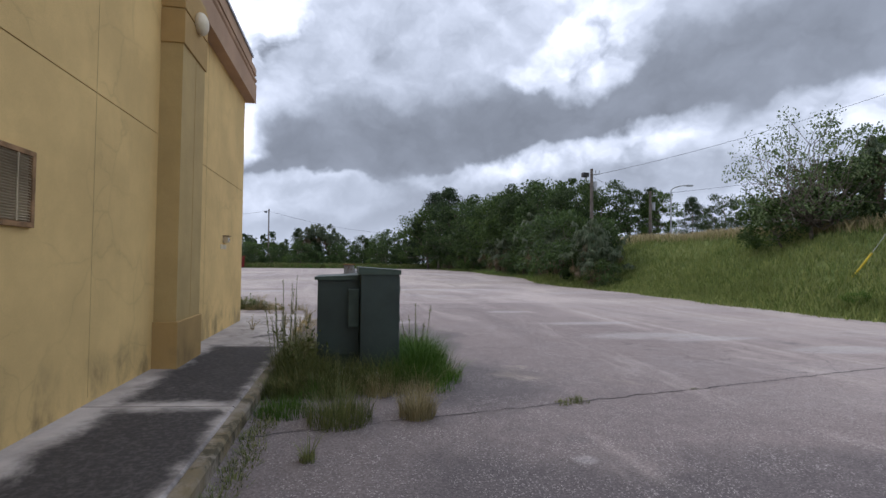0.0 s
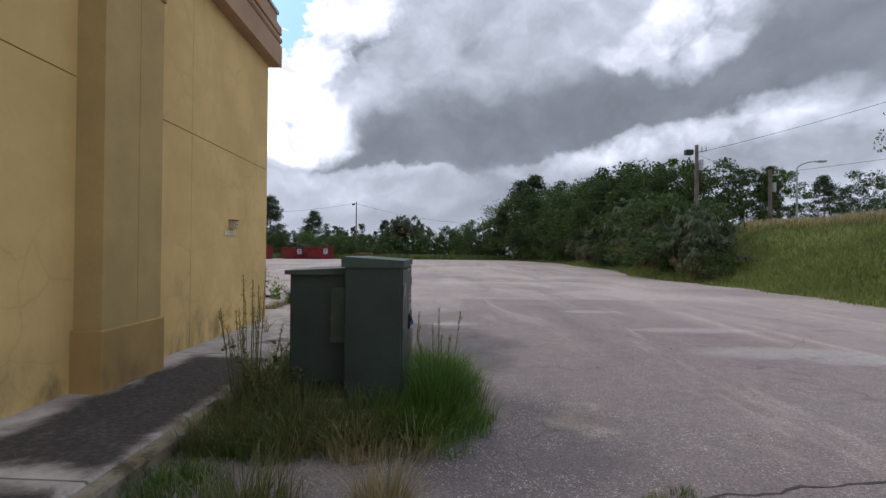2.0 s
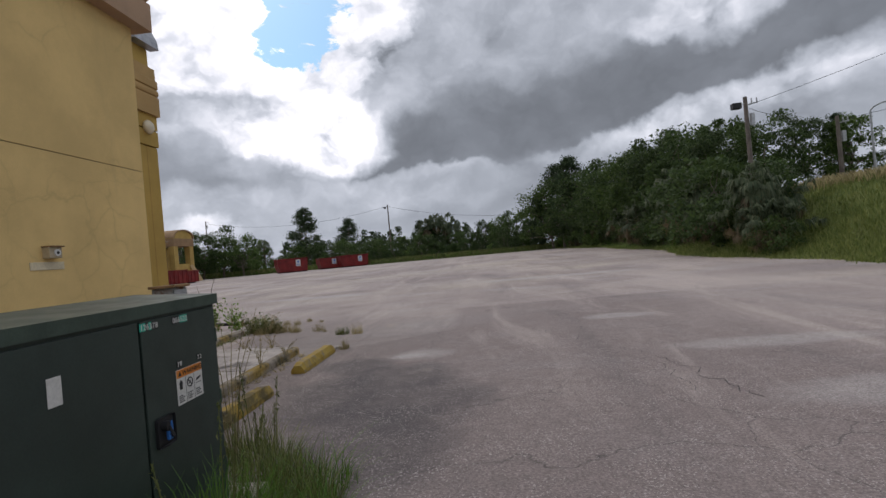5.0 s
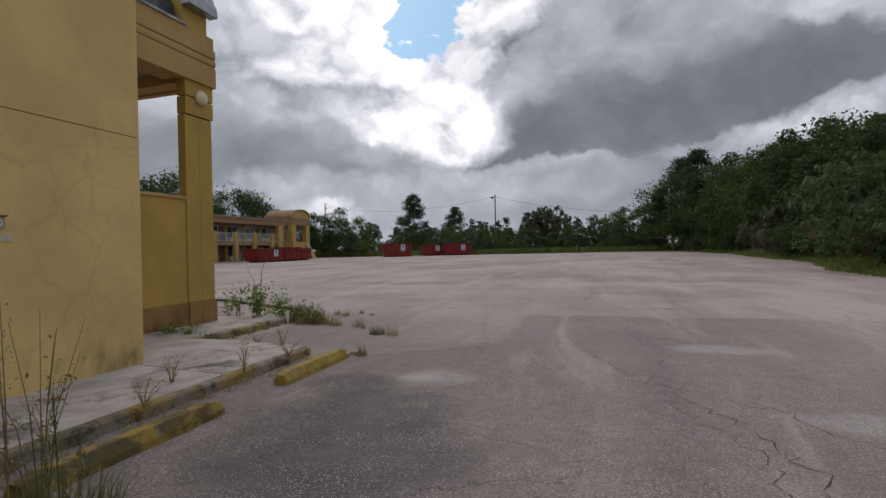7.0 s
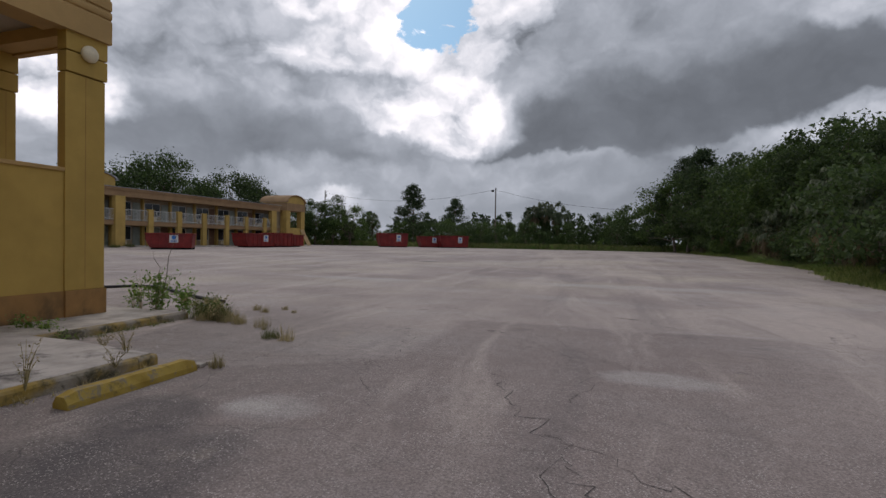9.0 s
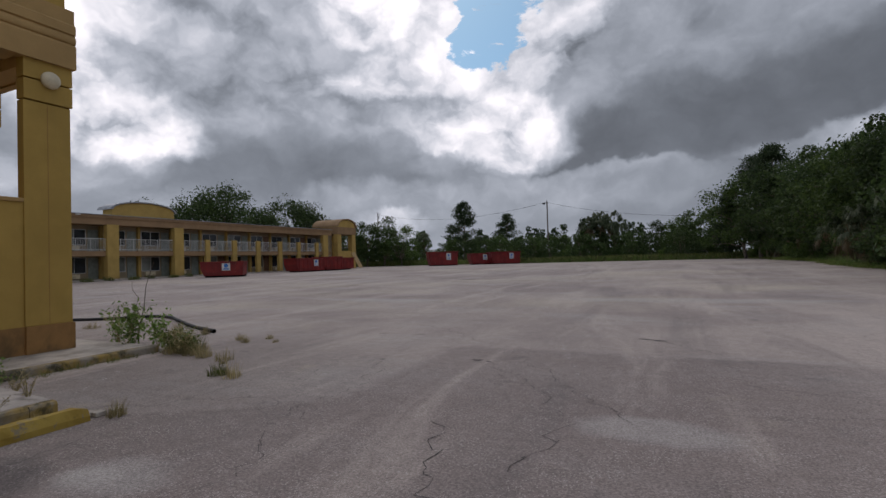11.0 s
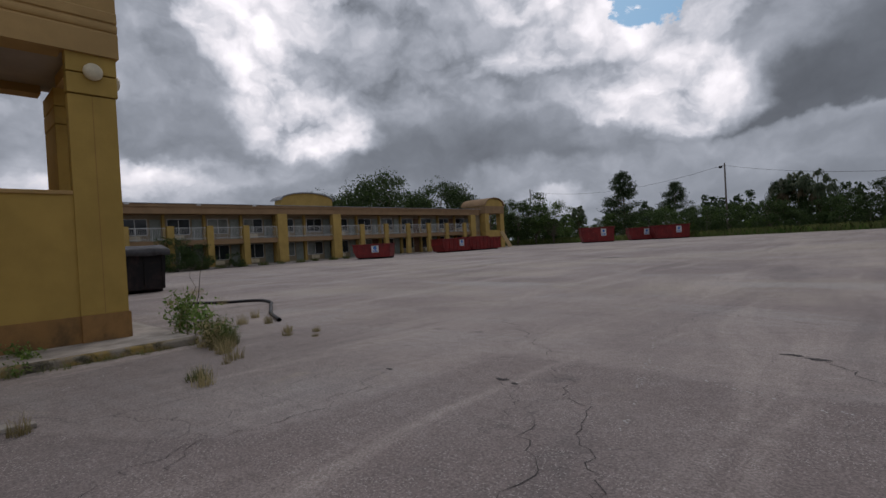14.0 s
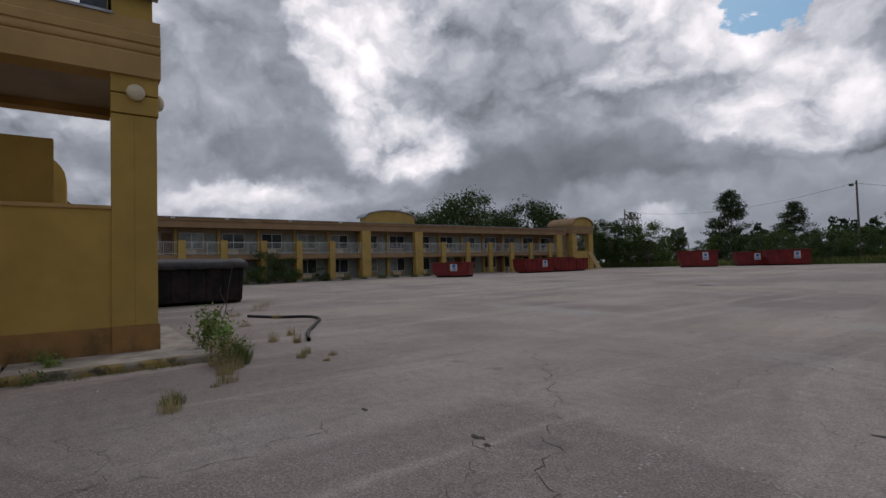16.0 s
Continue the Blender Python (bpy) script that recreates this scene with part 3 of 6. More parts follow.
def solid(name, bm, material, label, category, kind="", group="", smooth=False):
    """A thing of one mesh, with its origin at its base."""
    lo = Vector([min(v.co[i] for v in bm.verts) for i in range(3)])
    hi = Vector([max(v.co[i] for v in bm.verts) for i in range(3)])
    at = Vector(((lo.x + hi.x) / 2, (lo.y + hi.y) / 2, lo.z))
    bmesh.ops.translate(bm, verts=bm.verts, vec=-at)
    ob = new(name, finish(bm, name, material, smooth))
    ob.location = at
    ORIGIN[ob] = at
    return tagged(ob, label, category, group, kind)


def raw(name, verts, faces, material):
    me = bpy.data.meshes.new(name)
    me.from_pydata(verts, [], faces)
    me.materials.append(material)
    me.update()
    return me


def box(bm, x0, x1, y0, y1, z0, z1, bevel=0.0):
    m = Matrix.LocRotScale(((x0 + x1) / 2, (y0 + y1) / 2, (z0 + z1) / 2), None, (abs(x1 - x0), abs(y1 - y0), abs(z1 - z0)))
    r = bmesh.ops.create_cube(bm, size=1.0, matrix=m)
    if bevel:
        vs = r["verts"]
        es = list({e for v in vs for e in v.link_edges})
        bmesh.ops.bevel(bm, geom=es, offset=bevel, segments=2, affect="EDGES", profile=0.6)
    return bm


def rod(bm, a, b, r0, r1=None, seg=8):
    a, b = Vector(a), Vector(b)
    d = b - a
    m = Matrix.Translation((a + b) / 2) @ d.to_track_quat("Z", "Y").to_matrix().to_4x4()
    bmesh.ops.create_cone(bm, cap_ends=True, segments=seg, radius1=r0, radius2=r0 if r1 is None else r1, depth=d.length, matrix=m)
    return bm


def prism(bm, outline, axis, lo, hi):
    """An outline (u, v) drawn out along an axis: x takes (y, z), y takes (x, z), z takes (x, y)."""
    def at(u, v, w):
        return {"x": (w, u, v), "y": (u, w, v), "z": (u, v, w)}[axis]
    a = [bm.verts.new(at(u, v, lo)) for u, v in outline]
    b = [bm.verts.new(at(u, v, hi)) for u, v in outline]
    bm.faces.new(a)
    bm.faces.new(b[::-1])
    for i in range(len(outline)):
        j = (i + 1) % len(outline)
        bm.faces.new((a[i], a[j], b[j], b[i]))
    return bm


def B():
    return bmesh.new()


def smoothstep(a, b, v):
    t = min(max((v - a) / (b - a), 0.0), 1.0)
    return t * t * (3 - 2 * t)


# ---- ground ----
def lot_height(x, y):
    return 0.4 * smoothstep(20, 60, math.hypot(x - 4, y - 10))


def lot_edge(y):
    return 15.3 + 0.35 * math.sin(y * 0.31) + 0.2 * math.sin(y * 1.3 + 1) + 1.6 * smoothstep(34, 48, y) * smoothstep(100, 70, y)


def land(x, y):
    """The height of the land round the car park, with the grass bank along it."""
    z = lot_height(x, y) - 0.05
    rise = smoothstep(lot_edge(y) - 0.6, lot_edge(y) + 8.6, x)
    rise *= smoothstep(112, 88, y) * smoothstep(-70, -40, y)
    z += 3.55 * rise
    if x > lot_edge(y) or y > 93:
        z += 0.16 * noise.noise((x * 0.35, y * 0.35, 3.0)) * min(max(x - lot_edge(y), y - 93, 0) / 3, 1)
    return z


def grid_mesh(name, xs, ys, height, material):
    verts = [(x, y, height(x, y)) for y in ys for x in xs]
    n = len(xs)
    faces = [(j * n + i, j * n + i + 1, (j + 1) * n + i + 1, (j + 1) * n + i) for j in range(len(ys) - 1) for i in range(n - 1)]
    me = raw(name, verts, faces, material)
    for p in me.polygons:
        p.use_smooth = True
    return new(name, me)


def steps(*stops):
    """Positions from stretches (start, end, step)."""
    out_ = []
    for a, b, s in stops:
        n = max(1, round((b - a) / s))
        out_ += [a + (b - a) * i / n for i in range(n)]
    return out_ + [stops[-1][1]]


tagged(grid_mesh("ground", steps((-900, -100, 100), (-100, 12, 8), (12, 30, 0.7), (30, 60, 3), (60, 900, 105)),
                 steps((-900, -70, 104), (-70, -20, 5), (-20, 100, 1.2), (100, 140, 5), (140, 1200, 106)), land, M["grass_ground"]),
       "rough green grassland with a bank beside the car park", "ground", kind="structure")

lot_ys = steps((-60, -10, 5), (-10, 30, 1.0), (30, 93, 1.5))
lot_us = [i / 44 for i in range(45)]
lot_v = []
for y in lot_ys:
    right = lot_edge(y) + 0.25 * noise.noise((0, y * 1.1, 0))
    for u in lot_us:
        x = -75 + (right + 75) * (1 - (1 - u) ** 1.8)
        yy = y if y < 92.9 else y + 0.9 * noise.noise((x * 0.2, 0, 5)) + 0.5 * noise.noise((x, 0, 2))
        lot_v.append((x, yy, lot_height(x, yy)))
n_ = len(lot_us)
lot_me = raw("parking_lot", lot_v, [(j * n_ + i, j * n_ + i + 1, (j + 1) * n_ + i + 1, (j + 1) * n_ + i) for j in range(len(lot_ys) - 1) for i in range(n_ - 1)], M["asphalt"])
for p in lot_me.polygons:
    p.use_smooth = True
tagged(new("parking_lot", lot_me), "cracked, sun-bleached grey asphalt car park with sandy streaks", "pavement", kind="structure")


def ribbon(name, points, width, label, rough=0.5, seed=1):
    """An open crack: a thin, ragged dark strip along a line on the asphalt."""
    rng = random.Random(seed)
    line = []
    for (ax, ay), (bx, by) in zip(points, points[1:]):
        n = max(2, int(math.hypot(bx - ax, by - ay) / 0.09))
        for i in range(n):
            t = i / n
            k = 0.06 * rough
            wob = noise.noise((ax + (bx - ax) * t * 3, by * 2 + t * 4, seed)) * 0.16 * rough
            line.append((ax + (bx - ax) * t + rng.uniform(-k, k) + wob, ay + (by - ay) * t + rng.uniform(-k, k) + wob))
    line.append(points[-1])
    vs, fs = [], []
    for i, (x, y) in enumerate(line):
        nx, ny = line[min(i + 1, len(line) - 1)], line[max(i - 1, 0)]
        dx, dy = nx[0] - ny[0], nx[1] - ny[1]
        d = math.hypot(dx, dy) or 1
        w = width * 0.48 * rng.uniform(0.15, 1.0) / 2
        z = lot_height(x, y) + 0.004
        vs += [(x - dy / d * w, y + dx / d * w, z), (x + dy / d * w, y - dx / d * w, z)]
        if i:
            fs.append((2 * i - 2, 2 * i - 1, 2 * i + 1, 2 * i))
    return tagged(new(name, raw(name, vs, fs, M["crack"])), label, "crack", kind="structure")


ribbon("crack", [(-0.9, 4.3), (0.21, 4.5), (1.5, 4.72), (2.46, 4.88), (4.1, 5.15), (6.2, 5.55), (9.0, 6.05), (14.9, 7.1)], 0.06, "long dark open joint across the asphalt", 0.35, 3)
for k_, (line_, w_) in enumerate((
        ([(3.23, 14.67), (3.75, 13.4), (4.04, 12.9), (4.35, 12.14), (4.64, 11.58), (4.8, 10.8), (5.0, 9.6)], 0.03), ([(4.04, 12.9), (4.8, 12.3), (5.5, 11.42), (6.6, 11.0)], 0.022),
        ([(4.08, 12.46), (4.27, 11.49), (4.63, 11.0), (4.5, 9.9)], 0.02), ([(-0.4, 21.1), (1.4, 19.8), (2.8, 18.2), (3.95, 16.7), (5.0, 15.1)], 0.024),
        ([(1.07, 17.0), (1.7, 15.4), (1.5, 14.3), (2.3, 13.0)], 0.02),
        ([(2.65, 17.4), (3.6, 16.4), (4.4, 15.0), (4.2, 13.8)], 0.022), ([(5.0, 20.1), (6.1, 18.7), (7.7, 18.2), (9.5, 16.9)], 0.026), ([(1.9, 14.2), (0.9, 15.2), (0.3, 16.8)], 0.016),
        ([(6.8, 9.8), (8.4, 11.4), (9.0, 13.4), (10.6, 14.4)], 0.024), ([(-5.5, 24.0), (-2.0, 23.0), (1.0, 23.6), (5.0, 22.4)], 0.03))):
    ribbon("crack", line_, w_, "thin jagged crack in the asphalt", 1.0, 11 + k_)
for x_, y_, s_, seed_ in ((2.55, 17.46, 0.14, 1), (2.75, 17.4, 0.1, 8), (4.84, 20.1, 0.16, 2), (5.1, 20.0, 0.18, 9), (1.07, 17.07, 0.09, 3), (-7.5, 42.0, 1.1, 4)):
    rng_ = random.Random(seed_)
    bm_ = B()
    ring_ = [bm_.verts.new((x_ + s_ * rng_.uniform(0.3, 1.0) * math.cos(a * 0.45), y_ + s_ * 0.45 * rng_.uniform(0.3, 1.0) * math.sin(a * 0.45), lot_height(x_, y_) + 0.005)) for a in range(14)]
    bm_.faces.new(ring_)
    tagged(new("pothole", finish(bm_, "pothole", M["crack"])), "shallow dark broken patch in the asphalt", "pothole", kind="structure")

# faded remains of painted bay lines
def faded_line(points, width, seed):
    rng = random.Random(seed)
    vs, fs = [], []
    for (ax, ay), (bx, by) in zip(points, points[1:]):
        L = math.hypot(bx - ax, by - ay)
        ux, uy = (bx - ax) / L, (by - ay) / L
        for k in range(int(L / 0.035)):
            if noise.noise((k * 0.09, seed, 0.0)) < -0.05 or rng.random() < 0.2:
                continue
            s = k * 0.035
            o = rng.uniform(-0.5, 0.5) * width
            cx, cy = ax + ux * s - uy * o, ay + uy * s + ux * o
            r = rng.uniform(0.004, 0.015)
            m = 5
            base = len(vs)
            vs += [(cx + r * rng.uniform(0.6, 1.5) * math.cos(6.283 * i / m), cy + r * rng.uniform(0.6, 1.5) * math.sin(6.283 * i / m), lot_height(cx, cy) + 0.004) for i in range(m)]
            fs.append(tuple(range(base, base + m)))
    return tagged(new("painted_line", raw("painted_line", vs, fs, M["faded_paint"])), "faded remains of a white painted line", "marking", kind="structure")


faded_line([(0.9, 25.3), (2.7, 21.55), (3.66, 18.7), (4.35, 16.3)], 0.11, 2)
faded_line([(3.5, 18.9), (4.6, 18.4), (5.8, 18.0)], 0.1, 4)
faded_line([(-2.9, 15.6), (-1.6, 14.0)], 0.1, 5)
faded_line([(8.2, 16.0), (9.5, 11.0)], 0.1, 6)

# ---- walkway along the building wing ----
W = -2.43                                    # face of the wing's wall
walk_slab = thing("walkway", (-1.7, 4.8, 0.0), "mildewed concrete walkway with pale joints along the wall", "walkway", kind="structure")
joints = (-12.0, -9.4, -5.8, -2.3, 1.25, 4.83, 8.45, 11.7, 13.47)
for y0_, y1_ in zip(joints, joints[1:]):
    bm_ = B()
    far_ = y1_ > 11.8
    x0_ = -4.5 if far_ else W - 0.25
    prism(bm_, [(x0_, -0.1), (-1.06, -0.1), (-1.06, 0.115), (-1.09, 0.14), (W, 0.19), (x0_, 0.19)], "y", y0_ + 0.012, y1_ - 0.012)
    ob_ = new("concrete_slab", None)
    c_ = Vector((-1.62, (y0_ + y1_) / 2, 0.1))
    bmesh.ops.translate(bm_, verts=bm_.verts, vec=-c_)
    scene.collection.objects.unlink(ob_)
    bpy.data.objects.remove(ob_)
    ob_ = new("concrete_slab", finish(bm_, "concrete_slab", M["slab" if y0_ < 8.0 else "slab_pale"]))
    ob_.parent = walk_slab
    ob_.location = c_ - ORIGIN[walk_slab]
bm_ = B()
rng_ = random.Random(5)
box(bm_, -4.4, -1.1, -12, 13.45, -0.15, 0.09)
part("joint_bed", bm_, M["concrete"], walk_slab)
kerb = thing("kerb", (-1.0, 4.8, 0), "low concrete kerb with worn yellow paint", "kerb", kind="structure")
y_ = -12.0
while y_ < 13.4:
    y2_ = min(y_ + 1.8, 13.47)
    bm_ = B()
    prism(bm_, [(-1.055, -0.1), (-0.94, -0.1), (-0.945, 0.10), (-0.965, 0.128), (-1.055, 0.135)], "y", y_ + 0.004, y2_ - 0.004)
    part("kerb_stone", bm_, M["kerb" if y_ > 8.4 else "kerb_bare"], kerb)
    y_ = y2_


def wheel_stop(x, y0, y1, turn, label, material="stop"):
    """A concrete parking block: chamfered bar with tapered ends."""
    n = 14
    L = y1 - y0
    prof = [(-0.11, 0.0), (-0.105, 0.06), (-0.055, 0.15), (0.055, 0.15), (0.105, 0.06), (0.11, 0.0)]
    bm = B()
    rng = random.Random(int(y0 * 10))
    rings = []
    for i in range(n + 1):
        s = -L / 2 + L * i / n
        end = 0.8 if i in (0, n) else 1.0
        rings.append([bm.verts.new((u * (0.93 if i in (0, n) else 1) + rng.uniform(-0.004, 0.004), s, v * end + (rng.uniform(-0.006, 0.004) if v > 0.06 else 0))) for u, v in prof])
    for a, b in zip(rings, rings[1:]):
        for i in range(len(prof) - 1):
            bm.faces.new((a[i], a[i + 1], b[i + 1], b[i]))
        bm.faces.new((a[-1], a[0], b[0], b[-1]))
    bm.faces.new(rings[0])
    bm.faces.new(rings[-1][::-1])
    ob = new("wheel_stop", finish(bm, "wheel_stop", M[material]))
    ob.matrix_world = pose(x, (y0 + y1) / 2, 0.0, 0, 0, turn)
    return tagged(ob, label, "wheel stop", "wheel stops by the walkway")


wheel_stop(-0.36, 11.88, 13.42, 0.0, "yellow painted concrete wheel stop, chipped and cracked")
wheel_stop(-0.36, 8.98, 10.82, 0.0, "mossy yellow painted concrete wheel stop", "stop_mossy")
for i_, (x_, y_, r_) in enumerate(((-0.36, 13.55, 25), (-0.3, 13.7, 60), (-0.44, 13.5, 10))):
    bm_ = B()
    box(bm_, x_ - 0.06, x_ + 0.06, y_ - 0.05, y_ + 0.06, 0.0, 0.05, 0.012)
    solid("concrete_chunk", bm_, M["concrete"], "broken grey concrete chunk beside the wheel stop", "rubble", group="broken pieces of the wheel stop")

# ---- the building wing beside the walk ----
wing = thing("motel_wing", (-5.5, 2.0, 0.1), "two-storey motel wing in sunny yellow stucco, blank side wall", "building")
bm_ = B()
groove_z = 3.2
box(bm_, W - 9, W, -14, 11.79, -0.1, groove_z - 0.006)
part("wall", bm_, M["wall"], wing, "lower yellow stucco wall with hairline cracks")
bm_ = B()
box(bm_, W - 9, W, -14, 11.79, groove_z + 0.006, 5.5)
part("wall", bm_, M["wall"], wing, "upper yellow stucco wall")
bm_ = B()
box(bm_, W - 9, W - 0.015, -13.99, 11.775, groove_z - 0.006, groove_z + 0.006)
part("joint", bm_, M["seam"], wing, "dark horizontal control joint")
for y_ in (4.95, 8.75, -1.0):
    bm_ = B()
    box(bm_, W - 0.004, W + 0.002, y_ - 0.0022, y_ + 0.0022, 0.25, 5.36)
    part("joint", bm_, M["pil"], wing, "faint vertical control joint")


def cornice_profile(x, out_x, base):
    """A stepped moulding: flat band, half-round bead, upper band, flashing."""
    def p(d, z):
        return (x + out_x * d, base + z)
    pts = [p(-0.3, 0.0), p(0.21, 0.0), p(0.215, 0.42), p(0.13, 0.47)]
    for a in range(7):
        th = -math.pi / 2 + math.pi * a / 6
        pts.append(p(0.15 + 0.07 * math.cos(th), 0.545 + 0.07 * math.sin(th)))
    pts += [p(0.13, 0.64), p(0.205, 0.66), p(0.2, 0.82), p(0.1, 0.86), p(0.1, 1.12), p(-0.3, 1.12)]
    return pts


bm_ = B()
prism(bm_, cornice_profile(W, 1, 5.36), "y", -14.2, 11.98)
part("cornice", bm_, M["cornice"], wing, "tan moulded cornice")
bm_ = B()
prism(bm_, [(W - 0.4, 6.48), (W + 0.13, 6.48), (W + 0.13, 6.54), (W - 0.4, 6.56)], "y", -14.25, 12.03)
part("flashing", bm_, M["flashing"], wing, "grey metal roof flashing")
bm_ = B()
box(bm_, W - 9.2, W - 0.3, -14, 11.8, 6.2, 6.4)
part("roof", bm_, M["concrete"], wing, "flat roof")
for y0_ in (6.5, -1.2):
    x1_ = -2.16
    bm_ = B()
    box(bm_, W - 0.1, x1_, y0_ + 0.04, y0_ + 1.03, 0.74, 5.37)
    pil = part("pilaster", bm_, M["pil"], wing, "ochre stucco pilaster")
    bm_ = B()
    box(bm_, W - 0.1, x1_ + 0.03, y0_, y0_ + 1.07, 0.1, 0.78, 0.015)
    part("pilaster_base", bm_, M["pil_base"], pil, "brown-ochre plinth")
    for z0_, z1_ in ((4.42, 4.86), (4.885, 5.3)):
        bm_ = B()
        box(bm_, W - 0.1, x1_ + 0.025, y0_ + 0.02, y0_ + 1.05, z0_, z1_, 0.01)
        part("capital_band", bm_, M["pil_base"], pil)
    bm_ = B()
    box(bm_, x1_ - 0.002, x1_ + 0.003, y0_ + 0.588, y0_ + 0.597, 0.8, 4.41)
    part("joint", bm_, M["pil_base"], pil)


def wall_light(x, y, z, axis, label="round cream wall light on the pilaster"):
    t = thing("wall_light", (x, y, z), label, "wall light", "round wall lights on the columns")
    nrm = Vector((1, 0, 0)) if axis == "x" else Vector((0, 1, 0))
    o = Vector((x, y, z))
    bm = B()
    rod(bm, o, o + nrm * 0.035, 0.135, 0.135, 24)
    part("base_plate", bm, M["white"], t, "white base plate")
    bm = B()
    bmesh.ops.create_uvsphere(bm, u_segments=24, v_segments=12, radius=0.5)
    if axis == "x":
        bmesh.ops.scale(bm, verts=bm.verts, vec=(0.19, 0.31, 0.31))
    else:
        bmesh.ops.scale(bm, verts=bm.verts, vec=(0.31, 0.19, 0.31))
    bmesh.ops.translate(bm, verts=bm.verts, vec=o + nrm * 0.045)
    part("cover", bm, M["cream"], t, "domed cream cover", smooth=True)
    return t


wall_light(-2.135, 7.06, 4.93, "x")
wall_light(-2.135, -0.66, 4.93, "x")

vent = thing("wall_vent", (W, 3.6, 1.8), "rectangular louvred vent with a rusty frame in the yellow wall", "vent")
vy0_, vy1_, vz0_, vz1_ = 3.05, 3.99, 1.81, 2.4
for nm_, a_ in (("frame_top", (vy0_, vy1_, vz1_ - 0.04, vz1_)), ("frame_bottom", (vy0_, vy1_, vz0_, vz0_ + 0.04)), ("frame_side", (vy0_, vy0_ + 0.04, vz0_ + 0.04, vz1_ - 0.04)), ("frame_side", (vy1_ - 0.04, vy1_, vz0_ + 0.04, vz1_ - 0.04))):
    bm_ = B()
    box(bm_, W - 0.02, W + 0.035, *a_, 0.004)
    part(nm_, bm_, M["vent_rust"], vent, "rusty frame bar")
bm_ = B()
box(bm_, W - 0.01, W + 0.004, vy0_ + 0.03, vy1_ - 0.03, vz0_ + 0.03, vz1_ - 0.03)
part("backing", bm_, M["louvre"], vent)
for i_ in range(24):
    z_ = vz0_ + 0.05 + i_ * 0.0212
    bm_ = B()
    prism(bm_, [(W + 0.003, z_ + 0.012), (W + 0.026, z_), (W + 0.029, z_ + 0.004), (W + 0.006, z_ + 0.017)], "y", vy0_ + 0.04, vy1_ - 0.04)
    part("slat", bm_, M["louvre"], vent)
for y_ in (3.3, 3.55, 3.78):
    bm_ = B()
    box(bm_, W + 0.024, W + 0.032, y_, y_ + 0.012, vz0_ + 0.04, vz1_ - 0.04)
    part("mullion", bm_, M["louvre"], vent)

# a lidded socket box and a pale plate below it
sb = thing("socket_box", (W, 10.07, 1.93), "small tan weatherproof socket box on the wall", "socket")
bm_ = B()
box(bm_, W - 0.01, W + 0.09, 9.99, 10.16, 1.935, 2.06, 0.008)
part("box", bm_, M["louvre"], sb)
bm_ = B()
box(bm_, W - 0.01, W + 0.12, 9.98, 10.17, 2.06, 2.075, 0.004)
part("hood", bm_, M["vent_rust"], sb)
bm_ = B()
rod(bm_, (W + 0.09, 10.09, 1.995), (W + 0.102, 10.09, 1.995), 0.04, 0.04, 18)
part("socket_ring", bm_, M["white"], sb, "pale round socket")
bm_ = B()
rod(bm_, (W + 0.1, 10.09, 1.995), (W + 0.106, 10.09, 1.995), 0.018, 0.018, 14)
part("socket_hole", bm_, M["ink"], sb)
bm_ = B()
box(bm_, W - 0.01, W + 0.012, 9.82, 10.26, 1.805, 1.895, 0.004)
solid("wall_plate", bm_, M["pale_wall"], "blank cream plate screwed to the wall", "plate")

# ---- stair tower with open upper storey ----
TX, TY = -4.77, 15.67                        # its corner towards the car park
TXB, TY0 = -8.6, 11.79
tower = thing("stair_tower", (-6.8, 13.7, 0.1), "mustard stucco stair tower, open above a solid parapet", "building")
bm_ = B()
box(bm_, -9.4, -3.55, 13.5, 16.35, -0.1, 0.14, 0.02)
part("plinth_slab", bm_, M["concrete"], tower, "stained concrete slab with a weedy edge")
for nm_, x0_, x1_, y0_, y1_ in (("corner_column", TX - 0.2, TX, TY - 0.74, TY), ("corner_column", TXB, TXB + 1.3, TY - 0.55, TY), ("corner_column", TXB, TXB + 0.6, TY0 - 0.3, TY0 + 0.5)):
    bm_ = B()
    box(bm_, x0_, x1_, y0_, y1_, 0.62, 4.58, 0.012)
    col_ = part(nm_, bm_, M["tower"], tower)
    bm_ = B()
    box(bm_, x0_ - 0.0, x1_ + 0.03, y0_ - 0.0, y1_ + 0.03, 0.1, 0.62, 0.012)
    part("column_base", bm_, M["tower_base"], col_, "brown stained plinth")
    for z0_, z1_ in ((4.6, 4.96), (4.985, 5.36)):
        bm_ = B()
        box(bm_, x0_ - 0.004, x1_ + 0.028, y0_ - 0.004, y1_ + 0.028, z0_, z1_, 0.012)
        part("capital_band", bm_, M["tower"], col_)
    bm_ = B()
    box(bm_, x1_ - 0.003, x1_ + 0.0025, y0_ + 0.363, y0_ + 0.372, 0.64, 4.57)
    part("joint", bm_, M["tower_base"], col_)
